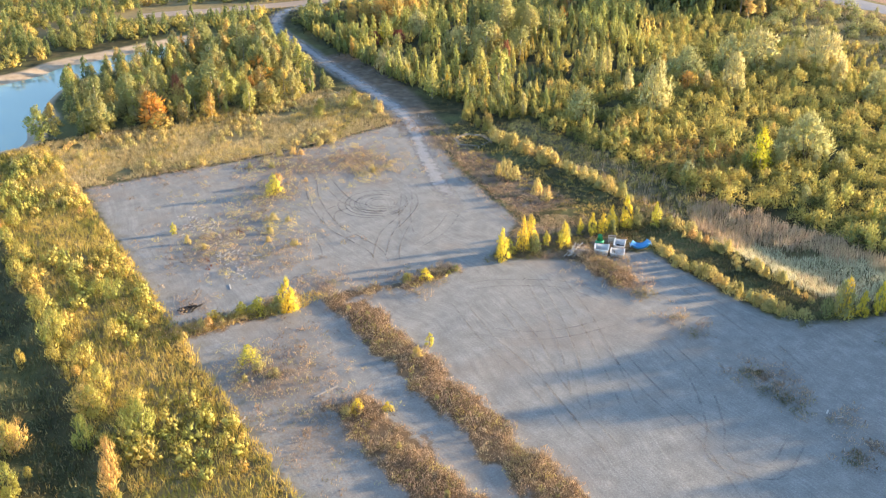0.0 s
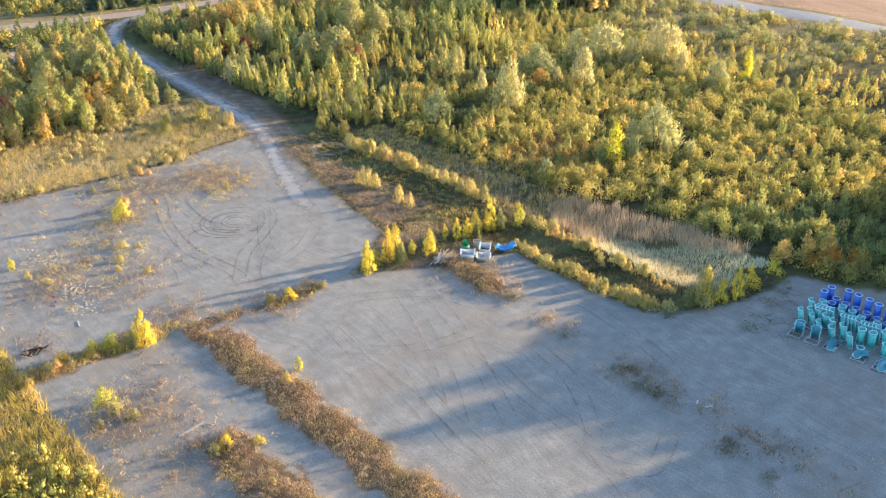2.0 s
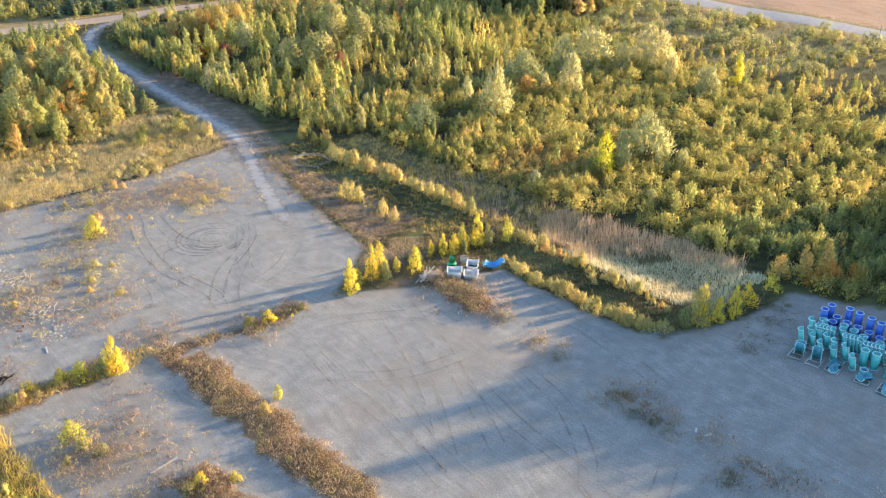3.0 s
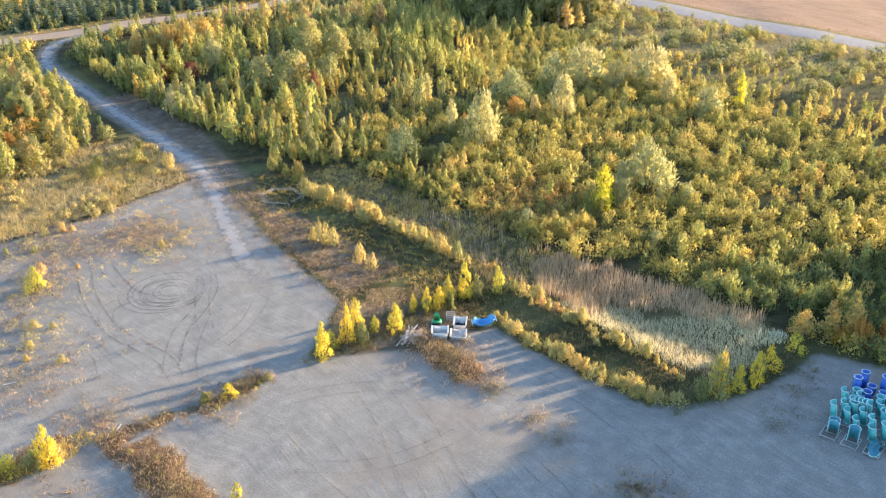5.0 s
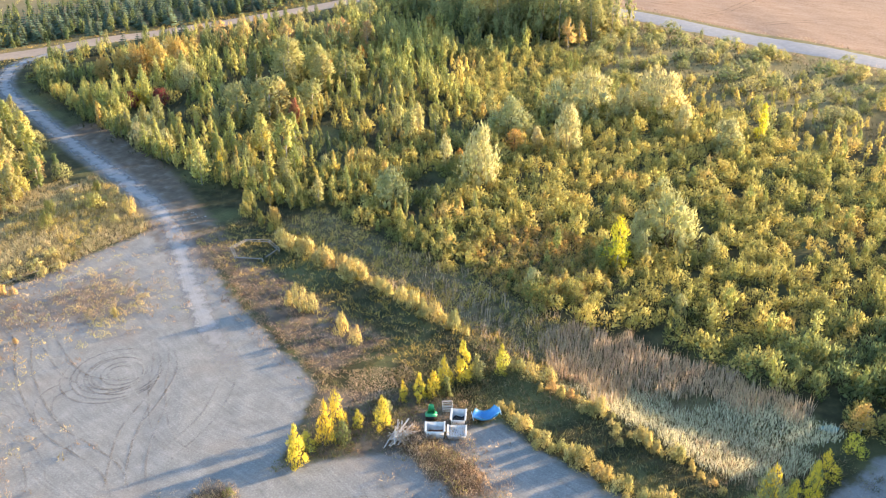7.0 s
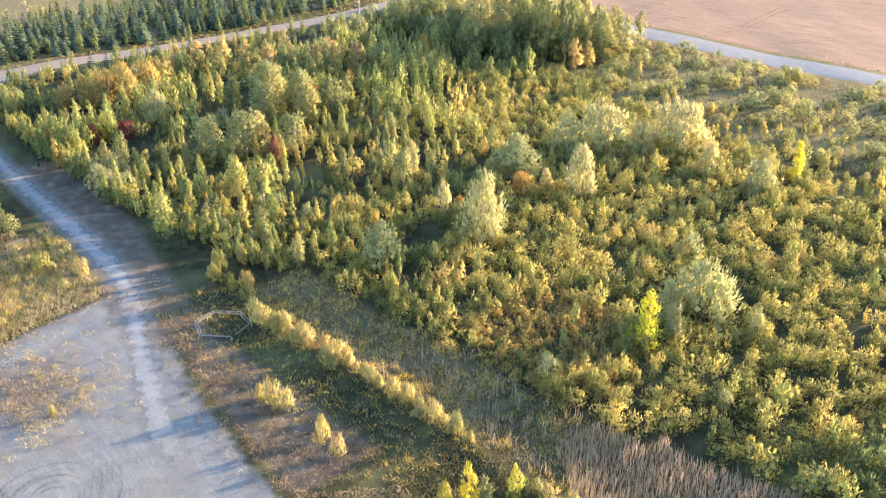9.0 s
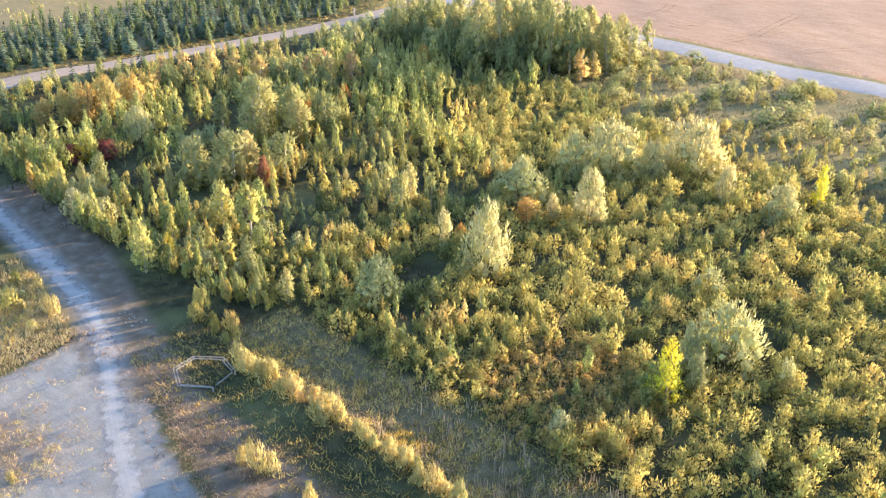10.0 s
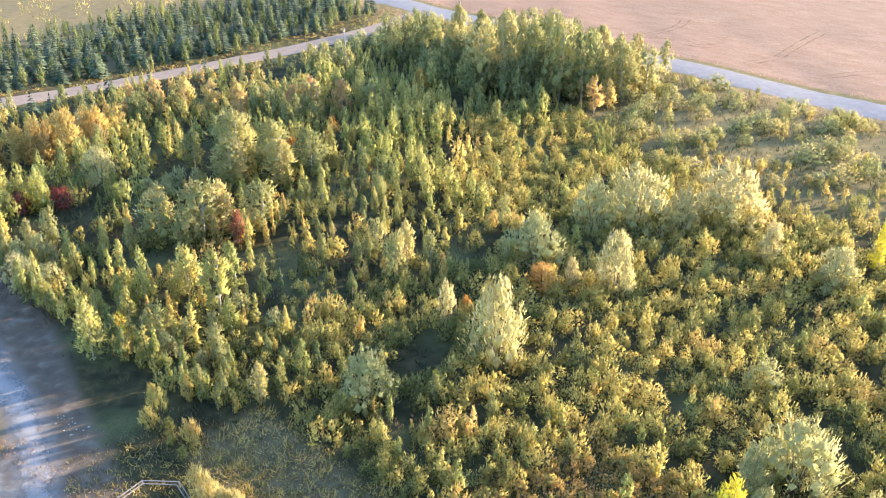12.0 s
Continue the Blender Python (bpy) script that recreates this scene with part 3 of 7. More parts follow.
# kind: crown height, lowest leaves, radius, outline, lobes, shoots, shoot (upward pull, length, half width), lobe size, lobe tallness, stems, leaf and bark materials
KINDS = {
    "birch": (5.0, 0.3, 0.9, egg, 18, 700, (1.1, 0.30, 0.05), 0.42, 1.9, 1, M_BIRCH, M_PALEBARK),
    "poplar": (8.5, 0.6, 1.7, egg, 34, 1250, (0.8, 0.42, 0.075), 0.38, 1.8, 1, M_POPLAR, M_PALEBARK),
    "tall_poplar": (8.5, 0.3, 1.9, egg, 24, 420, (0.5, 0.8, 0.2), 0.45, 1.6, 1, M_POPLAR, M_PALEBARK),
    "willow": (5.5, 0.2, 2.2, dome, 34, 1550, (1.2, 0.34, 0.05), 0.34, 1.5, 4, M_WILLOW, M_BARK),
    "big_willow": (8.0, 0.2, 2.9, dome, 60, 3600, (1.3, 0.44, 0.05), 0.27, 1.6, 5, M_WILLOW, M_BARK),
    "aspen": (13.0, 1.2, 2.7, egg, 56, 2900, (0.8, 0.46, 0.08), 0.34, 1.7, 1, M_POPLAR, M_PALEBARK),
    "tamarack": (4.5, 0.2, 0.75, spire, 22, 470, (0.5, 0.27, 0.055), 0.40, 1.5, 1, M_BIRCH, M_BARK),
    "golden_birch": (5.5, 0.3, 1.25, spire, 28, 1150, (0.6, 0.26, 0.055), 0.38, 1.5, 1, M_YELLOW, M_PALEBARK),
    "yellow_sapling": (2.8, -0.05, 0.9, plume, 28, 1100, (1.0, 0.19, 0.024), 0.33, 1.4, 3, M_YELLOW, M_BARK),
    "green_sapling": (2.4, -0.05, 0.75, plume, 16, 620, (0.9, 0.22, 0.035), 0.44, 1.6, 3, M_POPLAR, M_BARK),
    "maple": (4.5, 0.4, 1.5, egg, 22, 950, (0.4, 0.30, 0.065), 0.42, 1.4, 3, M_RED, M_BARK),
    "orange_birch": (4.0, 0.4, 0.9, egg, 16, 640, (0.8, 0.32, 0.05), 0.45, 1.6, 1, M_ORANGE, M_BARK),
    "tan_bush": (5.0, 0.2, 1.9, dome, 26, 1150, (0.8, 0.40, 0.065), 0.40, 1.3, 4, M_ORANGE, M_BARK),
    "meadow_bush": (3.2, 0.02, 1.2, egg, 22, 950, (1.4, 0.30, 0.03), 0.36, 1.7, 4, M_MEADOWBUSH, M_BARK),
    "gold_bush": (1.6, 0.02, 0.9, dome, 18, 720, (1.6, 0.30, 0.024), 0.34, 1.8, 4, M_GOLD, M_BARK),
    "round_bush": (2.0, 0.05, 1.35, dome, 20, 620, (0.8, 0.20, 0.032), 0.34, 1.1, 4, M_SAGE, M_BARK),
}
VARIANTS = 5
PROTO = {}
for kk, (name, k) in enumerate(KINDS.items()):
    PROTO[name] = []
    for v in range(VARIANTS):
        seed = kk * 50 + v
        shape = (plume if name == "birch" else dome) if name in ("birch", "poplar", "aspen") and v % 2 else k[3]
        PROTO[name].append((crown(seed, k[0], k[1], k[2] * ((0.7, 0.95, 0.85, 1.05, 0.62) if name in ("birch", "tamarack") else (0.85, 1.2, 1.0, 1.3, 0.75))[v], shape, k[4], k[5], k[7], k[8], 0.5 if k[8] > 1.2 else 0.2, k[6], 0.28 if k[0] < 3.5 and name != "round_bush" else 0.33), trunk(seed, k[0], k[1], k[2], k[9])))


def spruce_proto(seed, h=5.0, rad=1.35, tiers=11):
    gen = np.random.default_rng(seed)
    vs = []
    for t in range(tiers):
        u = t / tiers
        z = 0.25 + (h - 0.3) * u
        r = rad * (1 - u) ** 0.9 + 0.08
        for b in range(max(5, int(11 * (1 - u) + 4))):
            w = gen.random() * 6.28
            d = np.array([math.cos(w), math.sin(w), 0])
            s = np.array([-d[1], d[0], 0])
            rr = r * gen.uniform(0.75, 1.15)
            drop = np.array([0, 0, -0.22 * rr])
            p0, tip = np.array([0, 0, z]) + d * rr * 0.15, np.array([0, 0, z]) + d * rr + drop
            m = (p0 + tip) / 2 + np.array([0, 0, gen.uniform(0, 0.12)])
            wd = 0.16 + 0.12 * rr
            vs += [p0, m - s * wd, tip, p0, tip, m + s * wd]
    vs += [np.array(q) for q in ((-0.12, 0, h - 0.5), (0.12, 0, h - 0.5), (0, 0, h + 0.1), (0, -0.12, h - 0.5), (0, 0.12, h - 0.5), (0, 0, h + 0.1))]
    v = np.array(vs).reshape(-1, 3, 3)
    return faced(v, v.mean(1) * np.array([1, 1, 0]) + np.array([0, 0, 0.4])), tubes([((0, 0, -0.2), (0, 0, h * 0.9), 0.09, 0.02)], 5)


PROTO["spruce"] = [spruce_proto(800 + v) for v in range(VARIANTS)]
KINDS["spruce"] = (5.0, 0.2, 1.35, cone, 0, 0, 0, 0, 0, 1, M_SPRUCE, M_BARK)

TREE_MESH = {}
for name, protos in PROTO.items():
    TREE_MESH[name] = []
    for cv, (tv, tf) in protos:
        TREE_MESH[name].append((mesh_of("crown", cv[:, :3], np.arange(len(cv)).reshape(-1, 3), KINDS[name][10], True, None, cv[:, 3:]), mesh_of("trunk", tv, tf, KINDS[name][11], True)))


TINTED = {}


def tree(kind, name, label, x, y, h, wide=1.0, group="", leaf_mat=None, category="tree"):
    """One tree: an empty at its foot with trunk and crown."""
    s = h / KINDS[kind][0]
    crown_me, trunk_me = TREE_MESH[kind][int(rng.integers(VARIANTS))]
    if leaf_mat:
        key = (crown_me.name, leaf_mat.name)
        if key not in TINTED:
            TINTED[key] = crown_me.copy()
            TINTED[key].materials[0] = leaf_mat
        crown_me = TINTED[key]
    ob = tagged(new(name), label, category, group)
    ob.matrix_basis = Matrix.LocRotScale((x, y, at(x, y) - 0.03), Euler((0, 0, rng.random() * 6.28)), (s * wide, s * wide, s))
    for part_name, me in (("trunk", trunk_me), ("crown", crown_me)):
        new(part_name, me).parent = ob
    return ob


class Mass:
    """Many plants joined into one mesh, each with its own tint."""

    def __init__(self):
        self.v, self.t = [], []

    def add(self, verts, x, y, z, sx, sz, turn, tint):
        c, s = math.cos(turn) * sx, math.sin(turn) * sx
        out = np.empty_like(verts)
        out[:, 0] = verts[:, 0] * c - verts[:, 1] * s + x
        out[:, 1] = verts[:, 0] * s + verts[:, 1] * c + y
        out[:, 2] = verts[:, 2] * sz + z
        c, s = math.cos(turn), math.sin(turn)
        out[:, 3] = verts[:, 3] * c - verts[:, 4] * s
        out[:, 4] = verts[:, 3] * s + verts[:, 4] * c
        out[:, 5] = verts[:, 5]
        self.v.append(out)
        self.t.append(np.full(len(verts), tint))

    def done(self, name, label, category, mat):
        if self.v:
            v = np.concatenate(self.v)
            me = mesh_of(name, v[:, :3], np.arange(len(v)).reshape(-1, 3), mat, True, {"tint": np.concatenate(self.t)}, v[:, 3:])
            return tagged(new(name, me), label, category, kind="stuff")


def scatter(x0, x1, y0, y1, step, keep=None, jitter=0.48):
    gx, gy = np.meshgrid(np.arange(x0, x1, step), np.arange(y0, y1, step))
    gx = gx.ravel() + rng.uniform(-jitter, jitter, gx.size) * step
    gy = gy.ravel() + rng.uniform(-jitter, jitter, gy.size) * step
    if keep is not None:
        ok = keep(gx, gy)
        gx, gy = gx[ok], gy[ok]
    return gx, gy


def tuft_proto(seed, n, h, spread, width, droop=0.3):
    """A tuft of upright blades."""
    gen = np.random.default_rng(seed)
    w = gen.random(n) * 6.28
    r = spread * np.sqrt(gen.random(n))
    base = np.stack([np.cos(w) * r, np.sin(w) * r, np.full(n, -0.05)], 1)
    lean = gen.normal(0, droop, (n, 2)) * h
    tip = base + np.stack([lean[:, 0], lean[:, 1], h * gen.uniform(0.55, 1.15, n)], 1)
    q = gen.random(n) * 6.28
    side = np.stack([np.cos(q), np.sin(q), 0 * q], 1) * width
    v = np.stack([base - side, base + side, tip], 1)
    return faced(v, np.cross(side, tip - base) * np.sign(gen.random((n, 1)) - 0.5) * 40 + np.array([0, 0, 0.5]))


def spread(name, label, category, mat, protos, places, size, tint=None, tall=None):
    m = Mass()
    xs, ys = places
    zs = height(xs, ys)
    for x, y, z in zip(xs, ys, zs):
        s = rng.uniform(*size)
        st = s if tall is None else rng.uniform(*tall)
        m.add(protos[int(rng.integers(len(protos)))], x, y, z, s, st, rng.random() * 6.28, rng.random() if tint is None else rng.uniform(*tint))
    return m.done(name, label, category, mat)


WEED_SPOT = [crown(420 + s, 0.45, 0.02, 0.5, dome, 8, 40, 0.55, 0.9, 0.2, (0.9, 0.16, 0.022)) for s in range(5)]
MEADOW_CLUMP = [crown(440 + s, 1.3, 0.05, 0.75, dome, 10, 95, 0.5, 1.3, 0.4, (1.1, 0.24, 0.032)) for s in range(5)]
GRASS_TUFT = [tuft_proto(s, 15, 0.8, 0.4, 0.032) for s in range(5)]
LOW_TUFT = [tuft_proto(20 + s, 8, 0.35, 0.3, 0.04, 0.5) for s in range(5)]
REED_TUFT = [tuft_proto(40 + s, 8, 1.5, 0.45, 0.034, 0.12) for s in range(5)]
SCRUB_PROTO = [crown(300 + s, 1.8, 0.1, 0.95, dome, 11, 140, 0.46, 1.1, 0.3, (0.9, 0.28, 0.062)) for s in range(8)]
BUSH_PROTO = [crown(460 + s, 1.75, 0.03, 1.3, dome, 16, 440, 0.34, 1.2, 0.3, (1.0, 0.23, 0.033), 0.3) for s in range(8)]
SPIKY_PROTO = [crown(320 + s, 2.6, 0.1, 0.6, egg, 10, 110, 0.48, 1.8, 0.5, (1.1, 0.32, 0.065)) for s in range(8)]
HERB_PROTO = [crown(340 + s, 0.55, 0.02, 0.8, dome, 8, 18, 0.6, 0.8, 0.2, (0.7, 0.30, 0.06)) for s in range(6)]
BIRCH_FAR = [crown(360 + s, 5.0, 0.2, 0.95, (egg, plume)[s % 2], 16, 260, 0.44, 2.0, 0.65, (1.0, 0.32, 0.072)) for s in range(8)]
POPLAR_FAR = [crown(380 + s, 8.0, 0.6, 1.7, egg, 26, 400, 0.40, 1.8, 0.65, (0.7, 0.38, 0.095)) for s in range(6)]
WILLOW_FAR = [crown(395 + s, 4.5, 0.2, 1.9, dome, 24, 440, 0.38, 1.4, 0.4, (1.2, 0.6, 0.08)) for s in range(4)]


def clear_of_ways(x, y, margin=2.2):
    return (line_distance(x, y, TRACK) > margin) & (line_distance(x, y, SIDE_ROAD) > margin + 4.2) & (road_area(x, y) > 3) & (lot_area(x, y) > 0.6) & (area(x, y, POND) > 1.5)


def forest_edge(x, y):
    """East of the ditch and the track's verge."""
    return x > np.where(y < 118, np.where(y < 72, 95.2, 91.2) + 0.8 * wobble(x, y, 6, 4), np.interp(y, [118, 124, 150, 175, 200, 212], [90, 85.5, 84.5, 84.5, 87, 96]))


def young_wood(x, y):
    return forest_edge(x, y) & clear_of_ways(x, y) & (x < 203)


# open glades in the wood
GLADES = [(99, 206, 6, 5), (101.5, 186, 7, 3.2), (94.5, 166.5, 6, 5), (115, 172.5, 6, 3), (106, 143.2, 2.6, 2.6), (98.5, 149.5, 3, 2.5), (146, 150, 6, 2.5), (186, 128, 8, 3), (195, 105, 9, 5), (105, 113.5, 4.5, 3), (151, 200, 8, 5)]


def glade(x, y):
    d = np.full(np.shape(x), 9.0)
    for gx, gy, a, b in GLADES:
        d = np.minimum(d, np.hypot((x - gx) / a, (y - gy) / b))
    return d


def wooded(x, y):
    """0 in the willow scrub of the south, 1 in the young wood of the north."""
    west = np.clip((y - 99 - 0.66 * (x - 92) + 9 * wobble(x, y, 14, 5)) / 14, 0, 1)
    return np.where(x < 170, west, np.clip((y - 146 + 4 * wobble(x, y, 9, 2)) / 10, 0, 1))


def stand(x, y, cell=9.0):
    """The stand of trees that a place belongs to: its own random numbers, the same for the whole clump."""
    best, found = 1e9, None
    ci, cj = math.floor(x / cell), math.floor(y / cell)
    for a in (-1, 0, 1):
        for b in (-1, 0, 1):
            g = np.random.default_rng((ci + a) * 911 + (cj + b) * 37 + 5000)
            q = g.random(6)
            d = math.hypot((ci + a + q[0]) * cell - x, (cj + b + q[1]) * cell - y)
            if d < best:
                best, found = d, q[2:]
    return found, best


def plant_wood():
    # single trees of the near wood, then the joined rest behind them
    near = scatter(84, 130, 96, 165, 2.9, lambda x, y: young_wood(x, y) & (glade(x, y) > 1) & (rng.random(len(x)) < wooded(x, y)))
    for x, y in zip(*near):
        (q, tall, fill, hue), d = stand(x, y)
        edge = x < 97
        if rng.random() > (0.8 if edge else 0.45 + 0.55 * (fill > 0.3)):
            continue
        kind = "tamarack" if q < 0.2 else "birch" if q < 0.66 else "poplar" if q < 0.92 else "willow"
        if rng.random() < 0.25:
            kind = rng.choice(["birch", "tamarack"])
        h = {"birch": 3.0, "tamarack": 2.9, "poplar": 4.0, "willow": 2.7}[kind] * (0.7 + 0.75 * tall) * rng.uniform(0.75, 1.2)
        mat = None if kind in ("poplar", "willow") else (M_BIRCH_GREEN, M_BIRCH, M_BIRCH_GOLD)[0 if hue < 0.25 else 1 if hue < 0.7 else 2]
        lab = {"birch": "young birch with thinning yellow-green autumn leaves", "tamarack": "slender young larch turning olive yellow", "poplar": "young poplar with green upswept crown", "willow": "bushy pale grey-green willow"}[kind]
        tree(kind, str(kind) + "_tree", lab, x, y, h, rng.uniform(0.75, 1.15), "young wood", mat)
    rim = scatter(84, 100, 120, 209, 2.05, lambda x, y: young_wood(x, y) & (np.interp(y, [118, 124, 150, 175, 200, 212], [90, 85.5, 84.5, 84.5, 87, 96]) + 8 > x) & (glade(x, y) > 1) & (rng.random(len(x)) < 0.62))
    for x, y in zip(*rim):
        kind = rng.choice(["birch", "tamarack", "poplar"], p=[0.5, 0.3, 0.2])
        lab = {"birch": "young birch with thinning yellow-green autumn leaves", "tamarack": "slender young larch turning olive yellow", "poplar": "young poplar with green upswept crown"}[kind]
        tree(kind, str(kind) + "_tree", lab, x, y, 2.0 + 3.0 * rng.random() ** 1.5, rng.uniform(0.85, 1.3), "young wood", None if kind == "poplar" else (M_BIRCH_GREEN, M_BIRCH, M_BIRCH, M_BIRCH_GOLD)[int(rng.integers(4))])
    far = scatter(84, 203, 96, 214, 2.5, lambda x, y: young_wood(x, y) & (glade(x, y) > 1) & (rng.random(len(x)) < wooded(x, y)) & ~((x < 130) & (y < 165)))
    groups = {k: Mass() for k in "bpw"}
    zs = height(*far)
    for x, y, z in zip(*far, zs):
        (q, tall, fill, hue), d = stand(x, y, 11.0)
        grove = math.exp(-((x - 188) / 14) ** 2 - ((y - 172) / 20) ** 2)
        if rng.random() > 0.45 + 0.55 * (fill > 0.25):
            continue
        tint = (hue * 0.85 + 0.15 * rng.random()) % 1
        tall *= 1.0 - 0.6 * min(1.0, max(0.0, (y - 190) / 12))
        if q < 0.22 + 0.8 * grove:
            s = (0.45 + 0.4 * tall) * rng.uniform(0.8, 1.15) + 0.5 * grove * rng.random()
            groups["p"].add(POPLAR_FAR[int(rng.integers(6))], x, y, z, s, s, rng.random() * 6.28, tint)
        elif q < 0.9:
            s = (0.5 + 0.65 * tall) * rng.uniform(0.75, 1.2)
            groups["b"].add(BIRCH_FAR[int(rng.integers(8))], x, y, z, s * 0.95, s, rng.random() * 6.28, tint)
        else:
            s = (0.5 + 0.5 * tall) * rng.uniform(0.8, 1.2)
            groups["w"].add(WILLOW_FAR[int(rng.integers(4))], x, y, z, s, s, rng.random() * 6.28, tint)
    groups["b"].done("birch_wood", "young birch wood turning yellow and olive", "trees", M_BIRCH)
    groups["p"].done("poplar_wood", "grove of taller green poplars by the road", "trees", M_POPLAR)
    groups["w"].done("willow_thicket", "pale willow bushes between the birches", "bushes", M_WILLOW)


plant_wood()


def plant_scrub():
    def keep(x, y):
        return young_wood(x, y) & (glade(x, y) > 1) & (y > 30)
    south = scatter(90, 204, 34, 172, 2.05, lambda x, y: keep(x, y) & (rng.random(len(x)) > wooded(x, y) * 0.8) & (rng.random(len(x)) < np.where(x + 0.25 * (145 - y) > 172, 0.07, 0.85)) & (np.abs(x - 105) * 0.25 + 34 < y) & (np.hypot((x - 99) / 9, (y - 88) / 9) > 0.8))
    # greener bushes here, their tint lowered to carry the shade on this corner
    corner = (np.hypot((south[0] - 101) / 13, (south[1] - 50) / 10) < 1) & (rng.random(len(south[0])) < 0.75)
    spread("dark_willow_scrub", "dark green willow bushes at the corner of the lot, tint lowered further for shade", "bushes", M_BIRCH_GREEN, BUSH_PROTO, (south[0][corner], south[1][corner]), (0.9, 1.6), (0.0, 0.3), (0.8, 1.5))
    south = (south[0][~corner], south[1][~corner])
    spread("willow_scrub", "dense olive and yellow willow scrub", "bushes", M_SCRUB, BUSH_PROTO, south, (0.65, 1.5), None, (0.6, 1.4))
    between = scatter(90, 175, 34, 165, 2.7, lambda x, y: keep(x, y) & (rng.random(len(x)) > wooded(x, y) * 0.8) & (np.abs(x - 105) * 0.25 + 34 < y))
    spread("scrub_shoots", "upright olive and yellow shoots between the bushes", "bushes", M_SCRUB, SPIKY_PROTO + SCRUB_PROTO[:3], between, (0.4, 0.95))
    margin = scatter(89, 106, 97, 130, 1.8, lambda x, y: keep(x, y) & (glade(x, y) > 1.1) & (rng.random(len(x)) < 0.75))
    spread("margin_scrub", "low olive scrub along the ditch side of the wood", "bushes", M_SCRUB, BUSH_PROTO + SPIKY_PROTO, margin, (0.55, 1.05))
    round_far = scatter(158, 204, 85, 150, 4.4, lambda x, y: keep(x, y) & (rng.random(len(x)) < 0.75) & (x + 0.25 * (145 - y) > 168))
    for x, y in zip(*round_far):
        tree("round_bush", "round_bush", "rounded olive willow bush in open grass near the road", x, y, rng.uniform(1.4, 2.8), rng.uniform(1.0, 1.5), "roadside bushes", None, "bush")
    sap = scatter(90, 168, 40, 160, 4.4, lambda x, y: keep(x, y) & (rng.random(len(x)) < 0.38 * (1 - wooded(x, y))) & (x - 90 > (46 - y) * 0.8))
    spread("scrub_saplings", "yellow-green saplings rising above the scrub", "saplings", M_BIRCH, BIRCH_FAR, sap, (0.45, 0.85))
    under = scatter(84, 203, 98, 214, 1.9, lambda x, y: young_wood(x, y) & (glade(x, y) > 0.85) & (rng.random(len(x)) < np.where((x < 135) & (y < 170), 0.42, 0.22)) & (rng.random(len(x)) < 0.35 + wooded(x, y)))
    spread("undergrowth", "low saplings and bushes under the young wood", "bushes", M_SCRUB, SPIKY_PROTO + SCRUB_PROTO[:1], under, (0.4, 1.0), (0.0, 0.7))
    rim = scatter(84, 98, 122, 206, 1.15, lambda x, y: young_wood(x, y) & (np.interp(y, [118, 124, 150, 175, 200, 212], [90, 85.5, 84.5, 84.5, 87, 96]) + 3.2 > x) & (rng.random(len(x)) < 0.85))
    spread("edge_thicket", "dense low saplings along the edge of the wood", "bushes", M_BIRCH, SPIKY_PROTO, rim, (0.6, 1.05), (0.0, 0.6))
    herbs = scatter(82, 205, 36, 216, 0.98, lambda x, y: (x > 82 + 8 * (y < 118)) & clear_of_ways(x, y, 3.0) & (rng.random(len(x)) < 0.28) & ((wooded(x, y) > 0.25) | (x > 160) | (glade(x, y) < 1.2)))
    spread("herb_layer", "low green herbs on the wood floor, darkened for the shade under the trees", "herbs", M_SHADED_FLOOR, HERB_PROTO, herbs, (0.7, 1.3), None, (0.6, 1.9))


plant_scrub()


def plant_peninsula():
    poly = [(22, 153), (26, 160), (30, 178), (38, 188), (55, 193), (70, 197), (77, 190), (74, 165), (71, 150), (55, 147), (35, 149)]
    spots = scatter(24, 80, 144, 200, 2.7, lambda x, y: (area(x, y, poly) < 0) & clear_of_ways(x, y, 2.5))
    for x, y in zip(*spots):
        kind = rng.choice(["birch", "poplar", "willow", "round_bush"], p=[0.26, 0.36, 0.06, 0.32])
        h = {"birch": rng.uniform(3, 5.5), "poplar": rng.uniform(3.8, 6.5), "willow": rng.uniform(3, 4.6), "round_bush": rng.uniform(1.8, 2.8)}[kind]
        tree(kind, str(kind) + ("_tree" if kind != "round_bush" else ""), {"birch": "young birch on the pond shore", "poplar": "green poplar on the pond shore", "willow": "pale willow on the pond shore", "round_bush": "dense olive bush on the pond shore"}[kind], x, y, h, rng.uniform(1.0, 1.5), "pond shore trees", leaf_mat=[None, M_POPLAR, M_BIRCH, M_SCRUB, M_BIRCH_GREEN, M_BIRCH_GOLD, M_AMBER, M_BIRCH][int(rng.integers(8))], category="bush" if kind == "round_bush" else "tree")


plant_peninsula()


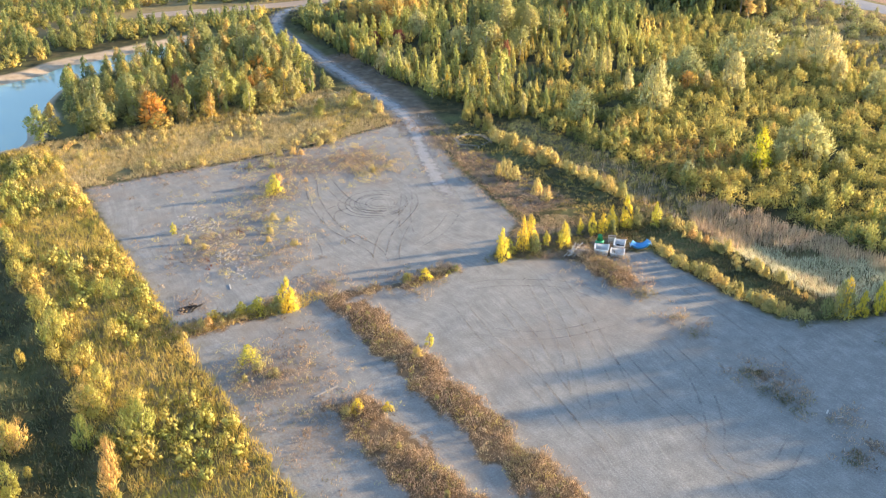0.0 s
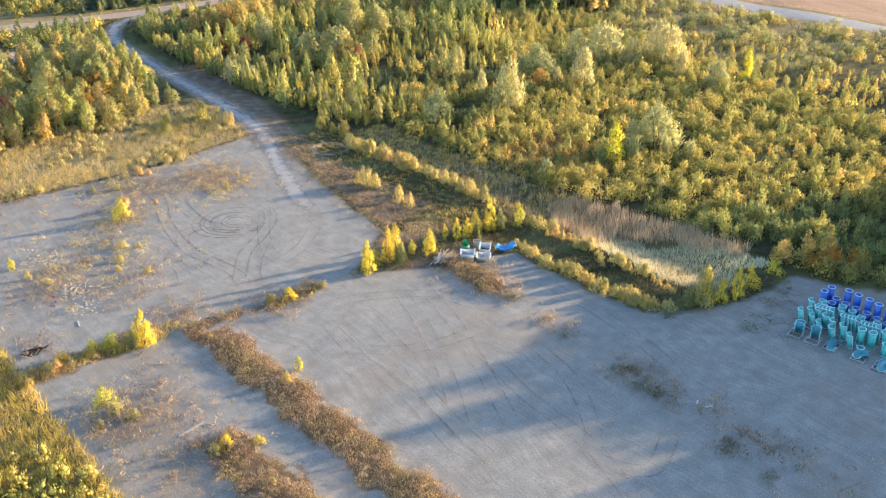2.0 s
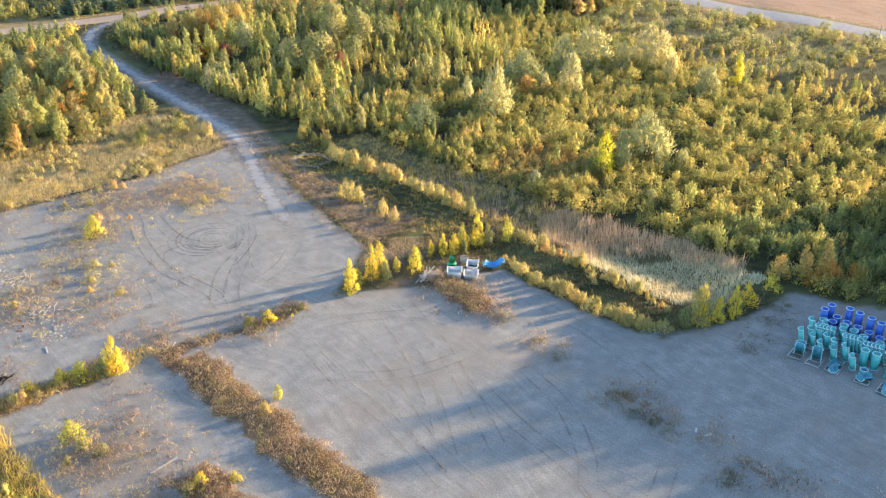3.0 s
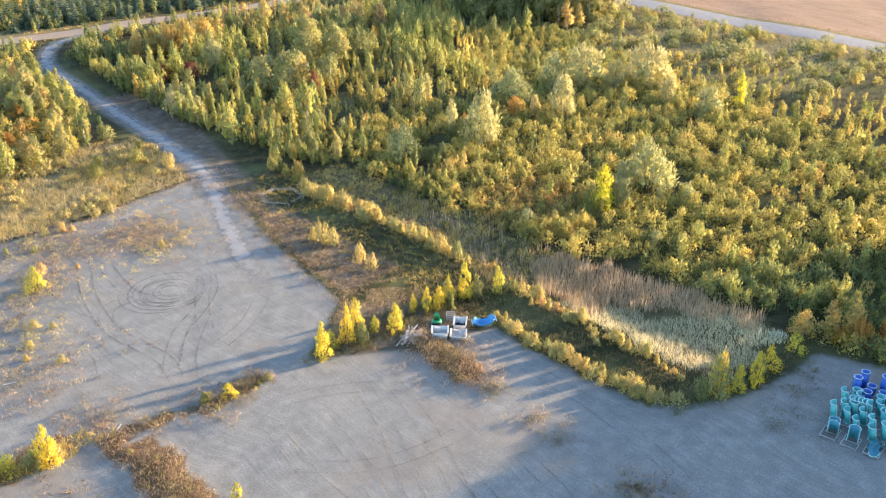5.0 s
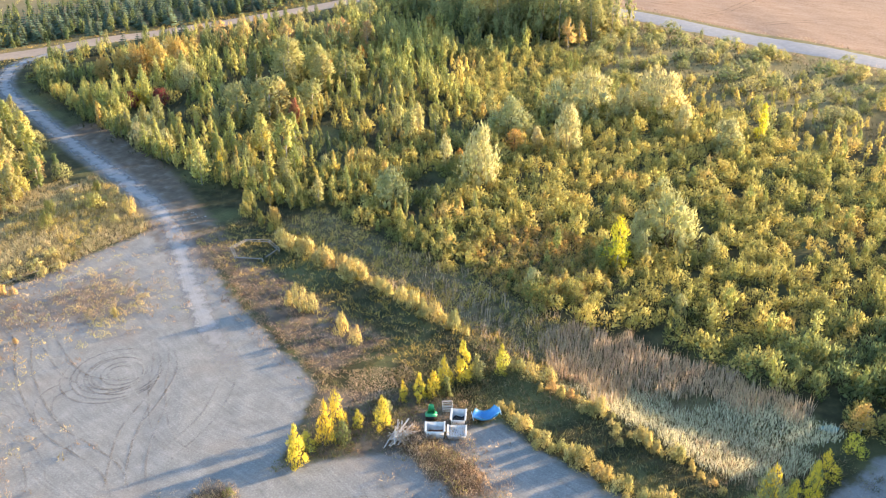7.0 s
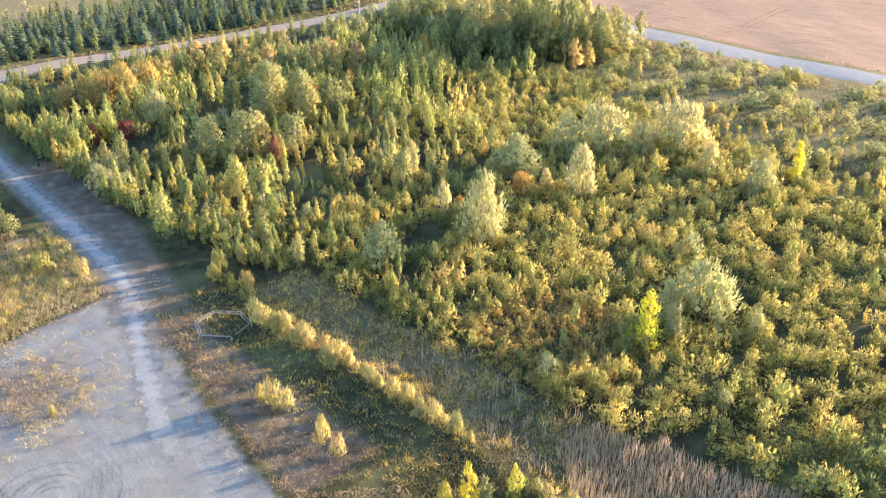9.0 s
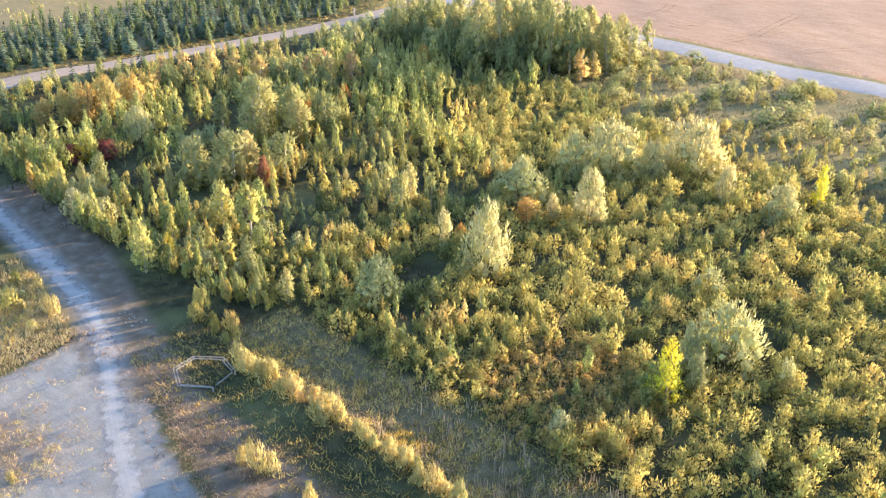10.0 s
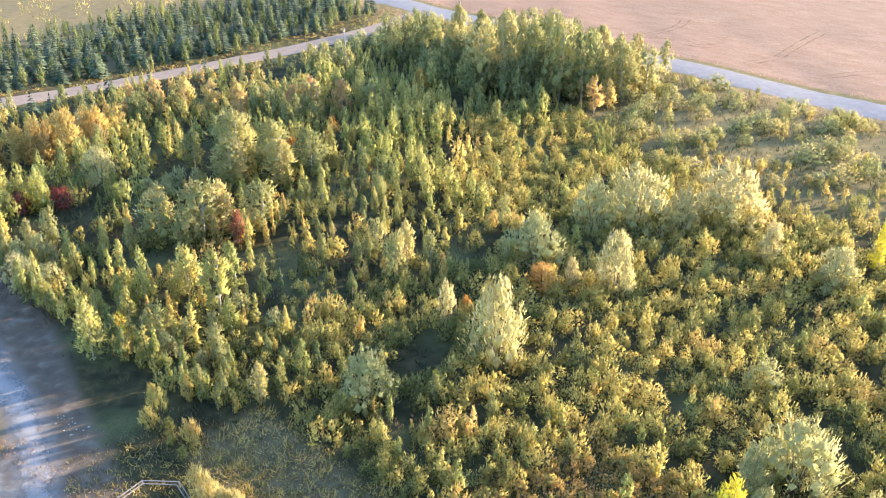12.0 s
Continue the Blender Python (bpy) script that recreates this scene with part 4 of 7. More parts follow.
def plant_far_side():
    # beyond the pond and the side road
    m, b = Mass(), Mass()
    spots = scatter(8, 100, 203, 275, 2.45, lambda x, y: (area(x, y, POND) > 5) & clear_of_ways(x, y, 4) & (line_distance(x, y, SIDE_ROAD) > 7) & (rng.random(len(x)) < 0.8 + 0.3 * wobble(x, y, 9, 8)))
    for x, y in zip(*spots):
        if rng.random() < 0.25:
            m.add(BIRCH_FAR[int(rng.integers(6))], x, y, at(x, y), 1.0, rng.uniform(0.6, 1.1), rng.random() * 6, rng.random())
        else:
            b.add(SCRUB_PROTO[int(rng.integers(6))], x, y, at(x, y), rng.uniform(0.8, 1.9), rng.uniform(0.5, 1.7), rng.random() * 6, rng.random())
    m.done("far_birches", "distant birches beyond the pond", "trees", M_BIRCH_GREEN)
    b.done("far_scrub", "distant olive scrub beyond the pond", "bushes", M_SCRUB)
    rows = scatter(88, 206, 224, 266, 3.1, lambda x, y: (line_distance(x, y, SIDE_ROAD) > 5.5) & (rng.random(len(x)) < 0.85) & (y < 250 + (x - 100) * 0.10 + 6 * wobble(x, y, 12, 3)) & (road_area(x, y) > 5))
    for x, y in sorted(zip(*rows), key=lambda q: q[1])[:300]:
        tree("spruce", "spruce_tree", "dark blue-green young spruce of the plantation", x, y, 2.6 + 3.6 * rng.random(), rng.uniform(1.0, 1.6), "spruce plantation")
    rest = sorted(zip(*rows), key=lambda q: q[1])[300:]
    s = Mass()
    for x, y in rest:
        s.add(PROTO["spruce"][int(rng.integers(VARIANTS))][0], x, y, at(x, y), 1.0, rng.uniform(0.7, 1.1), rng.random() * 6, rng.random())
    s.done("spruce_rows", "rows of dark young spruces", "trees", M_SPRUCE)
    p = scatter(90, 203, 223, 262, 3.5, lambda x, y: (line_distance(x, y, SIDE_ROAD) > 5) & (road_area(x, y) > 5))
    tufts = scatter(86, 204, 206, 236, 1.1, lambda x, y: (np.abs(line_distance(x, y, SIDE_ROAD) - 6) < 3.4) & (road_area(x, y) > 1) & (rng.random(len(x)) < 0.7))
    spread("roadside_grass", "rough tan grass along the dirt road", "grass", M_GRASS, LOW_TUFT, tufts, (0.9, 1.7))
    tufts = scatter(198, 218, 80, 240, 0.9, lambda x, y: (np.abs(x - ROAD_X) > 4.9) & (np.abs(x - ROAD_X) < np.where(x > ROAD_X, 6.4, 12)) & (rng.random(len(x)) < 0.6))
    spread("verge_weeds", "brown and olive weeds on the road verge", "weeds", M_WEED, LOW_TUFT + WEED_SPOT, tufts, (0.8, 1.6))
    open_land = scatter(60, 205, 258, 330, 4.2, lambda x, y: (rng.random(len(x)) < 0.5 + 0.4 * wobble(x, y, 12, 5)) & (y > 262))
    spread("far_meadow_bushes", "rusty and olive bushes in the far meadow", "bushes", M_SCRUB, HERB_PROTO, open_land, (1.2, 2.4), None, (1.5, 3.0))
    spread("plantation_birches", "yellow-green birches among the spruces", "trees", M_BIRCH_GREEN, BIRCH_FAR, p, (0.45, 0.9))


plant_far_side()


def plant_meadows():
    left = scatter(-12, 20.5, 30, 150, 0.55, lambda x, y: (lot_area(x, y) > -0.4) & (area(x, y, POND) > 1) & ((x > 8.6 + 0.8 * wobble(x, y, 4, 3)) | (x < 0.5) | (y > 132)))
    # green herbs whose dark tints also paint the bush row's shade over the ditch
    dark = scatter(-2, 9.5, 40, 134, 0.6, lambda x, y: (x > 0.2) & (x < 9.2) & (rng.random(len(x)) < 0.8))
    spread("ditch_herbs", "green herbs and nettles in the meadow ditch, tinted darker for the bush row's shade", "herbs", M_HERB, LOW_TUFT + HERB_PROTO[:2], dark, (0.7, 1.3), (0.0, 0.55), (0.8, 1.8))
    spread("tall_grass", "tall golden and green meadow grass", "grass", M_GRASS, GRASS_TUFT, left, (0.7, 1.2), (0.2, 1.0), (0.5, 1.3))
    back = scatter(15, 78, 126, 152, 0.52, lambda x, y: (lot_area(x, y) > 0.2) & (wobble(x, y, 5, 2) > -0.6) & clear_of_ways(x, y, 2.0) & (x < np.interp(y, [126, 143, 162], [71.5, 74, 75.5])))
    spread("dry_grass", "pale dry grass between lot and trees", "grass", M_STRAW, GRASS_TUFT, back, (0.7, 1.3), None, (0.4, 1.0))
    olive = scatter(15, 78, 128, 152, 0.9, lambda x, y: (lot_area(x, y) > 1) & (wobble(x, y, 7, 5) > 0.05) & clear_of_ways(x, y, 2.0) & (x < np.interp(y, [126, 143, 162], [71.5, 74, 75.5])))
    spread("olive_grass", "olive grass tufts among the dry straw", "grass", M_GRASS, GRASS_TUFT, olive, (0.7, 1.3), (0.1, 0.6), (0.5, 1.1))
    mid = scatter(66, 91, 74, 124, 0.55, lambda x, y: clear_of_ways(x, y, 2.0) & (rng.random(len(x)) < np.where((x > 75.5) & (x < 82.5), 0.8, 0.25)))
    spread("ditch_grass", "rough dark grass and herbs along the ditch", "grass", M_HERB, LOW_TUFT, mid, (0.7, 1.4))
    wet = scatter(82.6, 91, 74, 119, 0.42, lambda x, y: (x > 82.8) & (rng.random(len(x)) < 0.62 + 0.4 * wobble(x, y, 4, 2)))
    spread("ditch_sedge", "olive-tan sedge filling the shallow ditch", "grass", M_GRASS, LOW_TUFT + GRASS_TUFT[:2], wet, (0.9, 1.5), (0.0, 0.42), (0.5, 1.0))
    thin = scatter(83, 92, 74, 104, 0.6, lambda x, y: (x > 83.2) & (rng.random(len(x)) < np.clip(1.15 - (y - 74) / 30, 0.1, 0.8) * (0.6 + 0.5 * wobble(x, y, 2.4, 5))))
    spread("ditch_reeds", "thin tan reeds running up the ditch", "reeds", M_REED, REED_TUFT, thin, (0.6, 1.0), None, (0.5, 1.0))
    litter = scatter(83, 91, 74, 118, 0.5, lambda x, y: rng.random(len(x)) < 0.6)
    spread("ditch_litter", "flattened grey-brown sedge on the ditch floor", "grass", M_WEED, LOW_TUFT, litter, (0.9, 1.5), (0.0, 0.6), (0.3, 0.7))
    rough = scatter(73, 82.5, 82, 122, 0.55, lambda x, y: clear_of_ways(x, y, 2.0) & (rng.random(len(x)) < 0.45 + 0.4 * wobble(x, y, 3, 6)))
    spread("rough_grass", "rough straw and olive grass beside the ditch", "grass", M_GRASS, LOW_TUFT, rough, (0.8, 1.4), (0.0, 0.4))
    straw = scatter(66, 75, 79, 88, 0.3, lambda x, y: (np.hypot((x - 70.3) / 3.4, (y - 83) / 3) < 1 + 0.25 * wobble(x, y, 2)) & (lot_area(x, y) > 0.3))
    spread("flattened_straw", "flattened pale straw behind the saplings", "grass", M_REED, LOW_TUFT, straw, (0.7, 1.3), None, (0.3, 0.8))
    bank = scatter(72, 91, 47, 84, 0.5, lambda x, y: (lot_area(x, y) > 0.3))
    spread("bank_grass", "green grass on the bank beside the lot", "grass", M_HERB, LOW_TUFT, bank, (0.8, 1.5))
    strip = scatter(18, 68, 26, 88, 0.36, lambda x, y: (weed_area(x, y) < 0.1) & (rng.random(len(x)) < 0.5 + 0.45 * wobble(x, y, 1.7, 3)))
    spread("weed_strip", "brown dry weeds growing in strips across the lot", "weeds", M_WEED, LOW_TUFT + WEED_SPOT, strip, (0.6, 1.2))
    berm = scatter(18.5, 36, 81.5, 86, 0.38, lambda x, y: np.abs(y - 83.6 + 0.06 * (x - 26)) < 1.2 + 0.4 * wobble(x, y, 2.2, 3))
    spread("berm_grass", "green and golden grass on the low berm between the pads", "grass", M_GRASS, LOW_TUFT + GRASS_TUFT[:2], berm, (0.7, 1.3), (0.05, 0.7), (0.5, 1.0))
    heads = scatter(18, 68, 26, 88, 0.62, lambda x, y: (weed_area(x, y) < -0.25) & (rng.random(len(x)) < 0.6 + 0.5 * wobble(x, y, 2.6, 8)))
    spread("strip_seed_heads", "pale tan seed heads standing in the weed strips", "weeds", M_REED, WEED_SPOT, heads, (0.5, 1.1), None, (0.8, 1.5))
    clumps = scatter(18, 68, 26, 88, 0.95, lambda x, y: (weed_area(x, y) < 0.0) & (wobble(x, y, 3.3, 2) > 0.05))
    spread("strip_green_herbs", "olive-green herbs among the dry weeds", "herbs", M_SCRUB, WEED_SPOT, clumps, (0.5, 1.2), (0.0, 0.7), (0.6, 1.4))
    rust = scatter(18, 68, 26, 88, 0.7, lambda x, y: (weed_area(x, y) < 0.1) & (wobble(x, y, 4.1, 6) > -0.25))
    spread("strip_rusty_weeds", "rusty red-brown weeds among the dry weeds", "weeds", M_WEED, WEED_SPOT, rust, (0.6, 1.4), (0.1, 0.45), (0.7, 1.6))
    reeds = scatter(81.5, 96, 48, 84, 0.4, lambda x, y: (area(x, y, [(88, 79.5), (91.2, 75.4), (94.5, 64), (95.5, 52), (93.2, 52.5), (90.5, 58), (88.8, 62), (86.5, 66), (82.5, 67), (83.6, 73)]) + 1.3 * wobble(x, y, 2.2, 1) < 0))
    spread("reed_bed", "tall tan reeds beside the wet ditch", "reeds", M_REED, REED_TUFT, reeds, (0.8, 1.2), None, (0.6, 1.15))
    sparse = scatter(82, 89, 49, 72, 0.5, lambda x, y: (area(x, y, PUDDLE) < 3) & (rng.random(len(x)) < 0.6))
    pale = scatter(81.5, 94, 49, 70, 0.26, lambda x, y: (area(x, y, [(82, 53), (87.7, 50), (92.2, 49.5), (94, 51.8), (91.2, 57.7), (88.5, 60), (86, 66), (83.5, 70), (82.2, 62)]) + 1.2 * wobble(x, y, 1.8, 4) < 0.6) & (rng.random(len(x)) < 0.75))
    spread("pale_reeds", "pale straw-green sedge standing in shallow water", "reeds", M_SEDGE, REED_TUFT, pale, (0.8, 1.2), None, (0.28, 0.5))
    spread("sparse_reeds", "thin pale reeds standing in shallow water", "reeds", M_REED, REED_TUFT, sparse, (0.6, 1.0), None, (0.3, 0.6))


plant_meadows()




# ---- single trees that stand out ----
def row(kind, name, label, spots, group="", leaf_mat=None, category="tree"):
    for x, y, h, w in spots:
        wide = (w / 2) / (KINDS[kind][2] * h / KINDS[kind][0]) * (1.15 if kind == "yellow_sapling" else 1.0)
        tree(kind, name, label, x, y, h, min(1.9, max(0.6, wide)), group, leaf_mat, category)


row("golden_birch", "golden_birch_tree", "bright lemon-yellow birch standing out of the scrub", [(104.5, 80.8, 6.8, 3.0), (154, 90, 6.5, 2.8)], "", M_LEMON)
row("maple", "maple_tree", "crimson maple among green trees", [(107.2, 146.5, 5.1, 2.5), (92.3, 173.6, 3.1, 2.8), (96.8, 171.4, 3.2, 2.8), (44.6, 157.1, 6.1, 3.0)], "red maples")
row("big_willow", "willow_tree", "large pale sage-green willow with upswept branches", [
    (110.6, 108.5, 8.6, 5.2), (129.2, 108.2, 7.6, 4.8), (128.2, 118.5, 6.1, 6.5), (140.1, 119.0, 6.8, 5.0), (144.4, 115.7, 7.9, 7.9),
    (153.0, 108.2, 7.9, 8.1), (147.6, 111.3, 5.7, 3.8), (127.0, 112.2, 3.8, 2.8), (97.5, 112.2, 5.7, 4.6), (113.2, 79.8, 7.0, 6.2), (110.3, 82.0, 5.4, 3.6), (107.6, 79.6, 4.4, 3.0), (146.5, 91.5, 5.5, 6.0), (147.0, 99.4, 5.7, 4.1), (104.4, 175.5, 5.6, 5.0)], "pale willows")
row("willow", "willow_tree", "small cream-coloured willow bush", [(112.0, 116.6, 5.3, 2.2), (124.3, 88.1, 3.3, 3.2), (93.5, 84.0, 3.0, 2.4), (113.5, 74.0, 3.6, 2.2), (101, 70, 2.6, 2.4)], "pale willows")
row("aspen", "poplar_tree", "broad fresh-green poplar with a billowing crown", [(116.7, 171.7, 6.4, 4.2), (120.9, 167.4, 9.2, 7.5), (123.5, 162.0, 8.6, 6.3), (121.2, 157.3, 7.6, 6.0), (127, 158, 6.6, 5), (150.8, 172.1, 5.8, 5.7), (117.5, 163.5, 7.2, 5)], "green poplars")
row("poplar", "poplar_tree", "grey-green aspen with bare lower stems", [(104.8, 150.6, 8.1, 6.0), (101.4, 154.0, 7.4, 4.3), (108.3, 151.5, 7.0, 5.0), (111.6, 148.0, 6.6, 5.0), (168.4, 176.6, 6.7, 4.7)], "grey aspens")
row("tan_bush", "hazel_bush", "rounded bush with tan and ochre autumn leaves", [(100.3, 191.5, 6.0, 5.4), (102.6, 189.1, 7.2, 5.4), (105.9, 188.9, 7.0, 5.4), (111.1, 190.3, 6.7, 5.5), (115.3, 193.1, 5.0, 4.7), (108, 193.5, 6.2, 5), (97, 193, 5, 4.5)], "tan bushes", M_TAN, "bush")
row("birch", "birch_tree", "golden-brown birch in full autumn colour", [(125.8, 197.8, 5.9, 4.2), (129.1, 194.4, 6.6, 4.4), (135.1, 188.3, 6.5, 4.6), (139.9, 179.3, 6.2, 4.6), (141.6, 175.5, 7.0, 4.8), (147.2, 175.8, 6.0, 4.2), (133, 184, 6.4, 4.4), (144, 180, 6.6, 4.6), (137.5, 183.5, 6.2, 4.4), (131.5, 190, 6.4, 4.4), (122, 199, 5.6, 4.2), (176.4, 146.0, 6.7, 4.6), (180.4, 146.0, 5.4, 2.9)], "golden birches", M_AMBER)
row("orange_birch", "orange_birch_tree", "small orange birch among green neighbours", [(137.8, 166.5, 4.1, 3.1), (162.7, 173.0, 4.8, 2.5), (130.3, 167.3, 2.7, 2.1), (114.6, 116.3, 2.7, 1.6), (123.8, 113.7, 3.5, 3.1), (57.4, 156.1, 3.7, 2.6), (62.0, 163.5, 5.4, 4.2), (37.8, 151.0, 5.4, 5.0)], "orange birches")
row("yellow_sapling", "yellow_birch_tree", "small vivid amber birch at the wood's edge", [(86.8, 136.2, 4.2, 1.4), (103.9, 110.0, 2.0, 1.4), (95.1, 174.4, 4.4, 4.0)], "amber birches")
row("golden_birch", "birch_tree", "slender pale-yellow birch at the wood's edge", [(83.6, 136.3, 7.4, 3.0), (95.7, 130.9, 4.6, 2.4), (99.0, 126.0, 4.2, 1.3), (92.6, 142.0, 7.1, 2.0)], "edge birches", M_BIRCH)
row("tamarack", "birch_tree", "slim upright birch at the wood's edge", [(84.7, 150.0, 7.1, 1.8), (83.9, 152.5, 5.5, 1.8), (90.3, 153.2, 4.8, 2.0), (92.8, 147.0, 4.9, 1.5), (91.4, 130.8, 6.0, 2.8), (98.7, 130.9, 3.9, 1.8), (86.5, 146, 5, 1.8)], "edge birches")
row("birch", "birch_tree", "full grey-green birch at the wood's edge", [(96.3, 139.9, 6.8, 3.8), (96.7, 134.5, 8.0, 4.2), (100.5, 137.5, 6.5, 3.6)], "edge birches")
row("spruce", "spruce_tree", "dark spruce beside the dirt road", [(124.7, 212.1, 5.6, 3.0), (141.6, 208.2, 5.0, 2.2), (110.7, 211.3, 4.5, 3.1), (112.9, 209.0, 4.3, 3.1), (118.6, 207.3, 4.4, 3.1), (112.9, 186.8, 4.5, 1.8), (106.5, 212.5, 4.0, 2.8), (132, 211, 3.8, 2.4), (97, 209.5, 3.5, 2.6), (94, 204.5, 3.2, 2.4)], "roadside spruces")
row("aspen", "aspen_tree", "tall green aspen with a dense crown near the road", [
    (170.0, 165.6, 13.2, 6.0), (173.4, 162.0, 14.2, 6.0), (176.2, 159.2, 13.7, 6.0), (178.1, 154.7, 14.6, 5.9), (179.6, 151.0, 12.9, 5.9), (182.5, 149.2, 9.8, 5.5),
    (185.2, 146.4, 10.0, 5.5), (190.6, 145.4, 8.6, 5.1), (173.3, 192.8, 9.3, 4.5), (182, 158, 13, 6), (186, 154, 11.5, 5.5), (190, 151, 10, 5), (180, 165, 13.5, 6), (186, 163, 12.5, 6), (176, 170, 12, 5.5), (193, 157, 10.5, 5.5), (184, 172, 12, 5.5), (192, 168, 11, 5.5), (178, 180, 9.5, 5), (188, 182, 10, 5), (196, 176, 9.5, 5), (181, 190, 9, 5), (192, 192, 9, 5)], "aspen grove")
row("poplar", "poplar_tree", "tall poplar on the pond shore", [(29.3, 150.6, 7.0, 5.0), (49.6, 153.7, 8.0, 4.6), (62.7, 163.9, 8.6, 5.0), (60.0, 190.3, 7.2, 5.5), (65.2, 183.2, 7.0, 6.0), (68, 176, 7.5, 5), (71, 184, 6.5, 4.6), (56, 170, 7.5, 5)], "pond shore trees")
row("poplar", "birch_tree", "yellow-green birch at the water's edge", [(20.4, 152.6, 6.4, 4.4)], "pond shore trees", M_BIRCH)

# yellow saplings round the dump and along the bank
row("yellow_sapling", "yellow_sapling", "bright yellow sapling beside the discarded flume parts", [
    (57.5, 78.6, 4.6, 1.9), (61.1, 79.2, 4.8, 1.5), (63.3, 80.6, 4.0, 1.4), (66.0, 77.4, 3.5, 1.5), (70.1, 79.4, 2.4, 1.2), (71.2, 78.4, 3.3, 1.6), (72.6, 78.0, 3.0, 1.6),
    (74.6, 78.6, 3.5, 1.6), (76.4, 77.9, 4.8, 2.2), (79.7, 76.0, 3.5, 1.9), (59.4, 79.8, 2.2, 1.8), (64.6, 79.2, 2.0, 1.4)], "yellow saplings", None, "sapling")
row("yellow_sapling", "yellow_sapling", "yellow-green sapling at the corner of the bank", [(81.8, 47.6, 3.2, 1.7), (83.8, 47.0, 4.2, 1.9), (87.5, 47.6, 3.0, 2.2), (91.7, 47.2, 2.2, 1.8), (80.4, 48.8, 4.6, 1.8)], "yellow saplings", None, "sapling")
row("yellow_sapling", "yellow_sapling", "lone yellow sapling growing in the weed strip", [(31.6, 81.9, 4.4, 2.6), (47.5, 79.6, 1.8, 1.8), (40.9, 67.9, 1.6, 1.2), (43.0, 112.0, 3.2, 2.5), (24.4, 75.2, 2.0, 2.0), (27.4, 107.6, 1.7, 1.1), (32.0, 60.8, 1.0, 1.2), (29.6, 62, 1.4, 1.2), (27, 83.6, 1.8, 2.2), (28.8, 83.2, 2.0, 2.0), (24.2, 84.2, 1.4, 1.8)], "yellow saplings", None, "sapling")


def hedge(name, label, line, step, sizes, mat=None, kind="gold_bush", off=0.5):
    pts = curve_line(line, 8)
    run = 0.0
    for (ax, ay), (bx, by) in zip(pts[:-1], pts[1:]):
        ln = math.hypot(bx - ax, by - ay)
        while run < ln:
            u = run / ln
            x, y = ax + (bx - ax) * u + rng.normal(0, off), ay + (by - ay) * u + rng.normal(0, off)
            tree(kind, name, label, x, y, sizes[0] + (sizes[1] - sizes[0]) * rng.random() ** 1.6 * 1.25, rng.uniform(0.7, 1.4), name.replace("_", " ") + " row", mat, "bush")
            run += step * rng.uniform(0.5, 2.0)
        run -= ln


hedge("gold_bush", "low golden willow bush on the bank", [(75.6, 72.0), (74.4, 68), (74.2, 62.6), (74.1, 58), (74.9, 52.6), (76.4, 50.4)], 0.42, (0.6, 1.4), off=0.35)
hedge("gold_bush", "golden willow bush on the ditch ridge", [(81.2, 84), (81.8, 93), (81.5, 104), (81.0, 114)], 0.5, (0.9, 1.8))
hedge("gold_bush", "golden bush above the reeds", [(81.2, 75.5), (81, 70.8), (80.9, 67), (80.1, 61.4), (80.1, 55.5), (80, 52.5)], 0.5, (0.6, 1.3), off=0.4)
row("gold_bush", "gold_bush", "pale golden bush among rough grass", [(73.2, 99.4, 2.4, 1.8), (73.6, 98.2, 1.8, 1.6), (72.8, 100.8, 1.7, 1.4), (73.2, 92.3, 2.0, 1.3), (73.0, 89.7, 1.9, 1.1), (74.6, 94.2, 1.0, 1.0)], "ditch bushes", None, "bush")
hedge("olive_bush", "olive-green bush at the ditch end", [(83.5, 117), (83.0, 122), (84.5, 127)], 1.2, (1.2, 2.2), M_SCRUB)
hedge("gold_bush", "small golden bush at the lot's weedy edge", [(20.5, 82.6), (24, 83.4), (29, 83.6), (33, 82.8)], 0.7, (0.6, 1.2))
hedge("olive_bush", "low olive bush on the weedy bank between the pads", [(44.5, 80.4), (48, 80), (52, 80.4)], 1.1, (0.4, 0.9), M_SCRUB, off=0.5)
hedge("gold_bush", "small golden bush in the weed strip", [(36.5, 80), (37.5, 72), (37.6, 62), (38, 54)], 5.0, (0.5, 1.0), off=1.0)
hedge("gold_bush", "small golden bush in the weed strip", [(29.5, 63), (30, 52), (30, 42)], 4.5, (0.5, 1.1), off=1.0)

spread("edge_weeds", "brown and golden weeds along the lot's north edge", "weeds", M_WEED, WEED_SPOT + LOW_TUFT, scatter(20, 76, 82, 133, 0.6, lambda x, y: (np.abs(lot_area(x, y) - 0.6 * wobble(x, y, 3, 4)) < 1.6) & (rng.random(len(x)) < 0.6) & ((y > 122) | (x > 64))), (0.5, 1.2))
row("gold_bush", "gold_bush", "small golden bush growing through the gravel pad", [(44.6, 114.8, 1.6, 1.8), (51.5, 124.9, 1.3, 1.4), (49.5, 125.2, 1.0, 1.2), (56.6, 125.9, 1.2, 1.2), (58.5, 125.8, 1.2, 1.3), (58.3, 111.8, 1.0, 1.0), (39.6, 104.4, 0.9, 1.2), (37.7, 101.1, 0.8, 1.2), (41.0, 103.0, 0.7, 0.8), (44.0, 123.6, 0.8, 1.0), (46.7, 121.7, 0.9, 1.2), (48.6, 113.9, 0.6, 0.7), (36.5, 98.9, 0.7, 1.0), (38.9, 96.1, 0.7, 1.2), (52.4, 124.0, 0.9, 1.0), (28.0, 104.0, 1.0, 0.9), (29.2, 101.4, 0.8, 0.9), (24.6, 73.2, 1.0, 1.4), (25.4, 71.4, 0.8, 1.2), (22.8, 72.2, 0.8, 1.0)], "pad bushes", None, "bush")

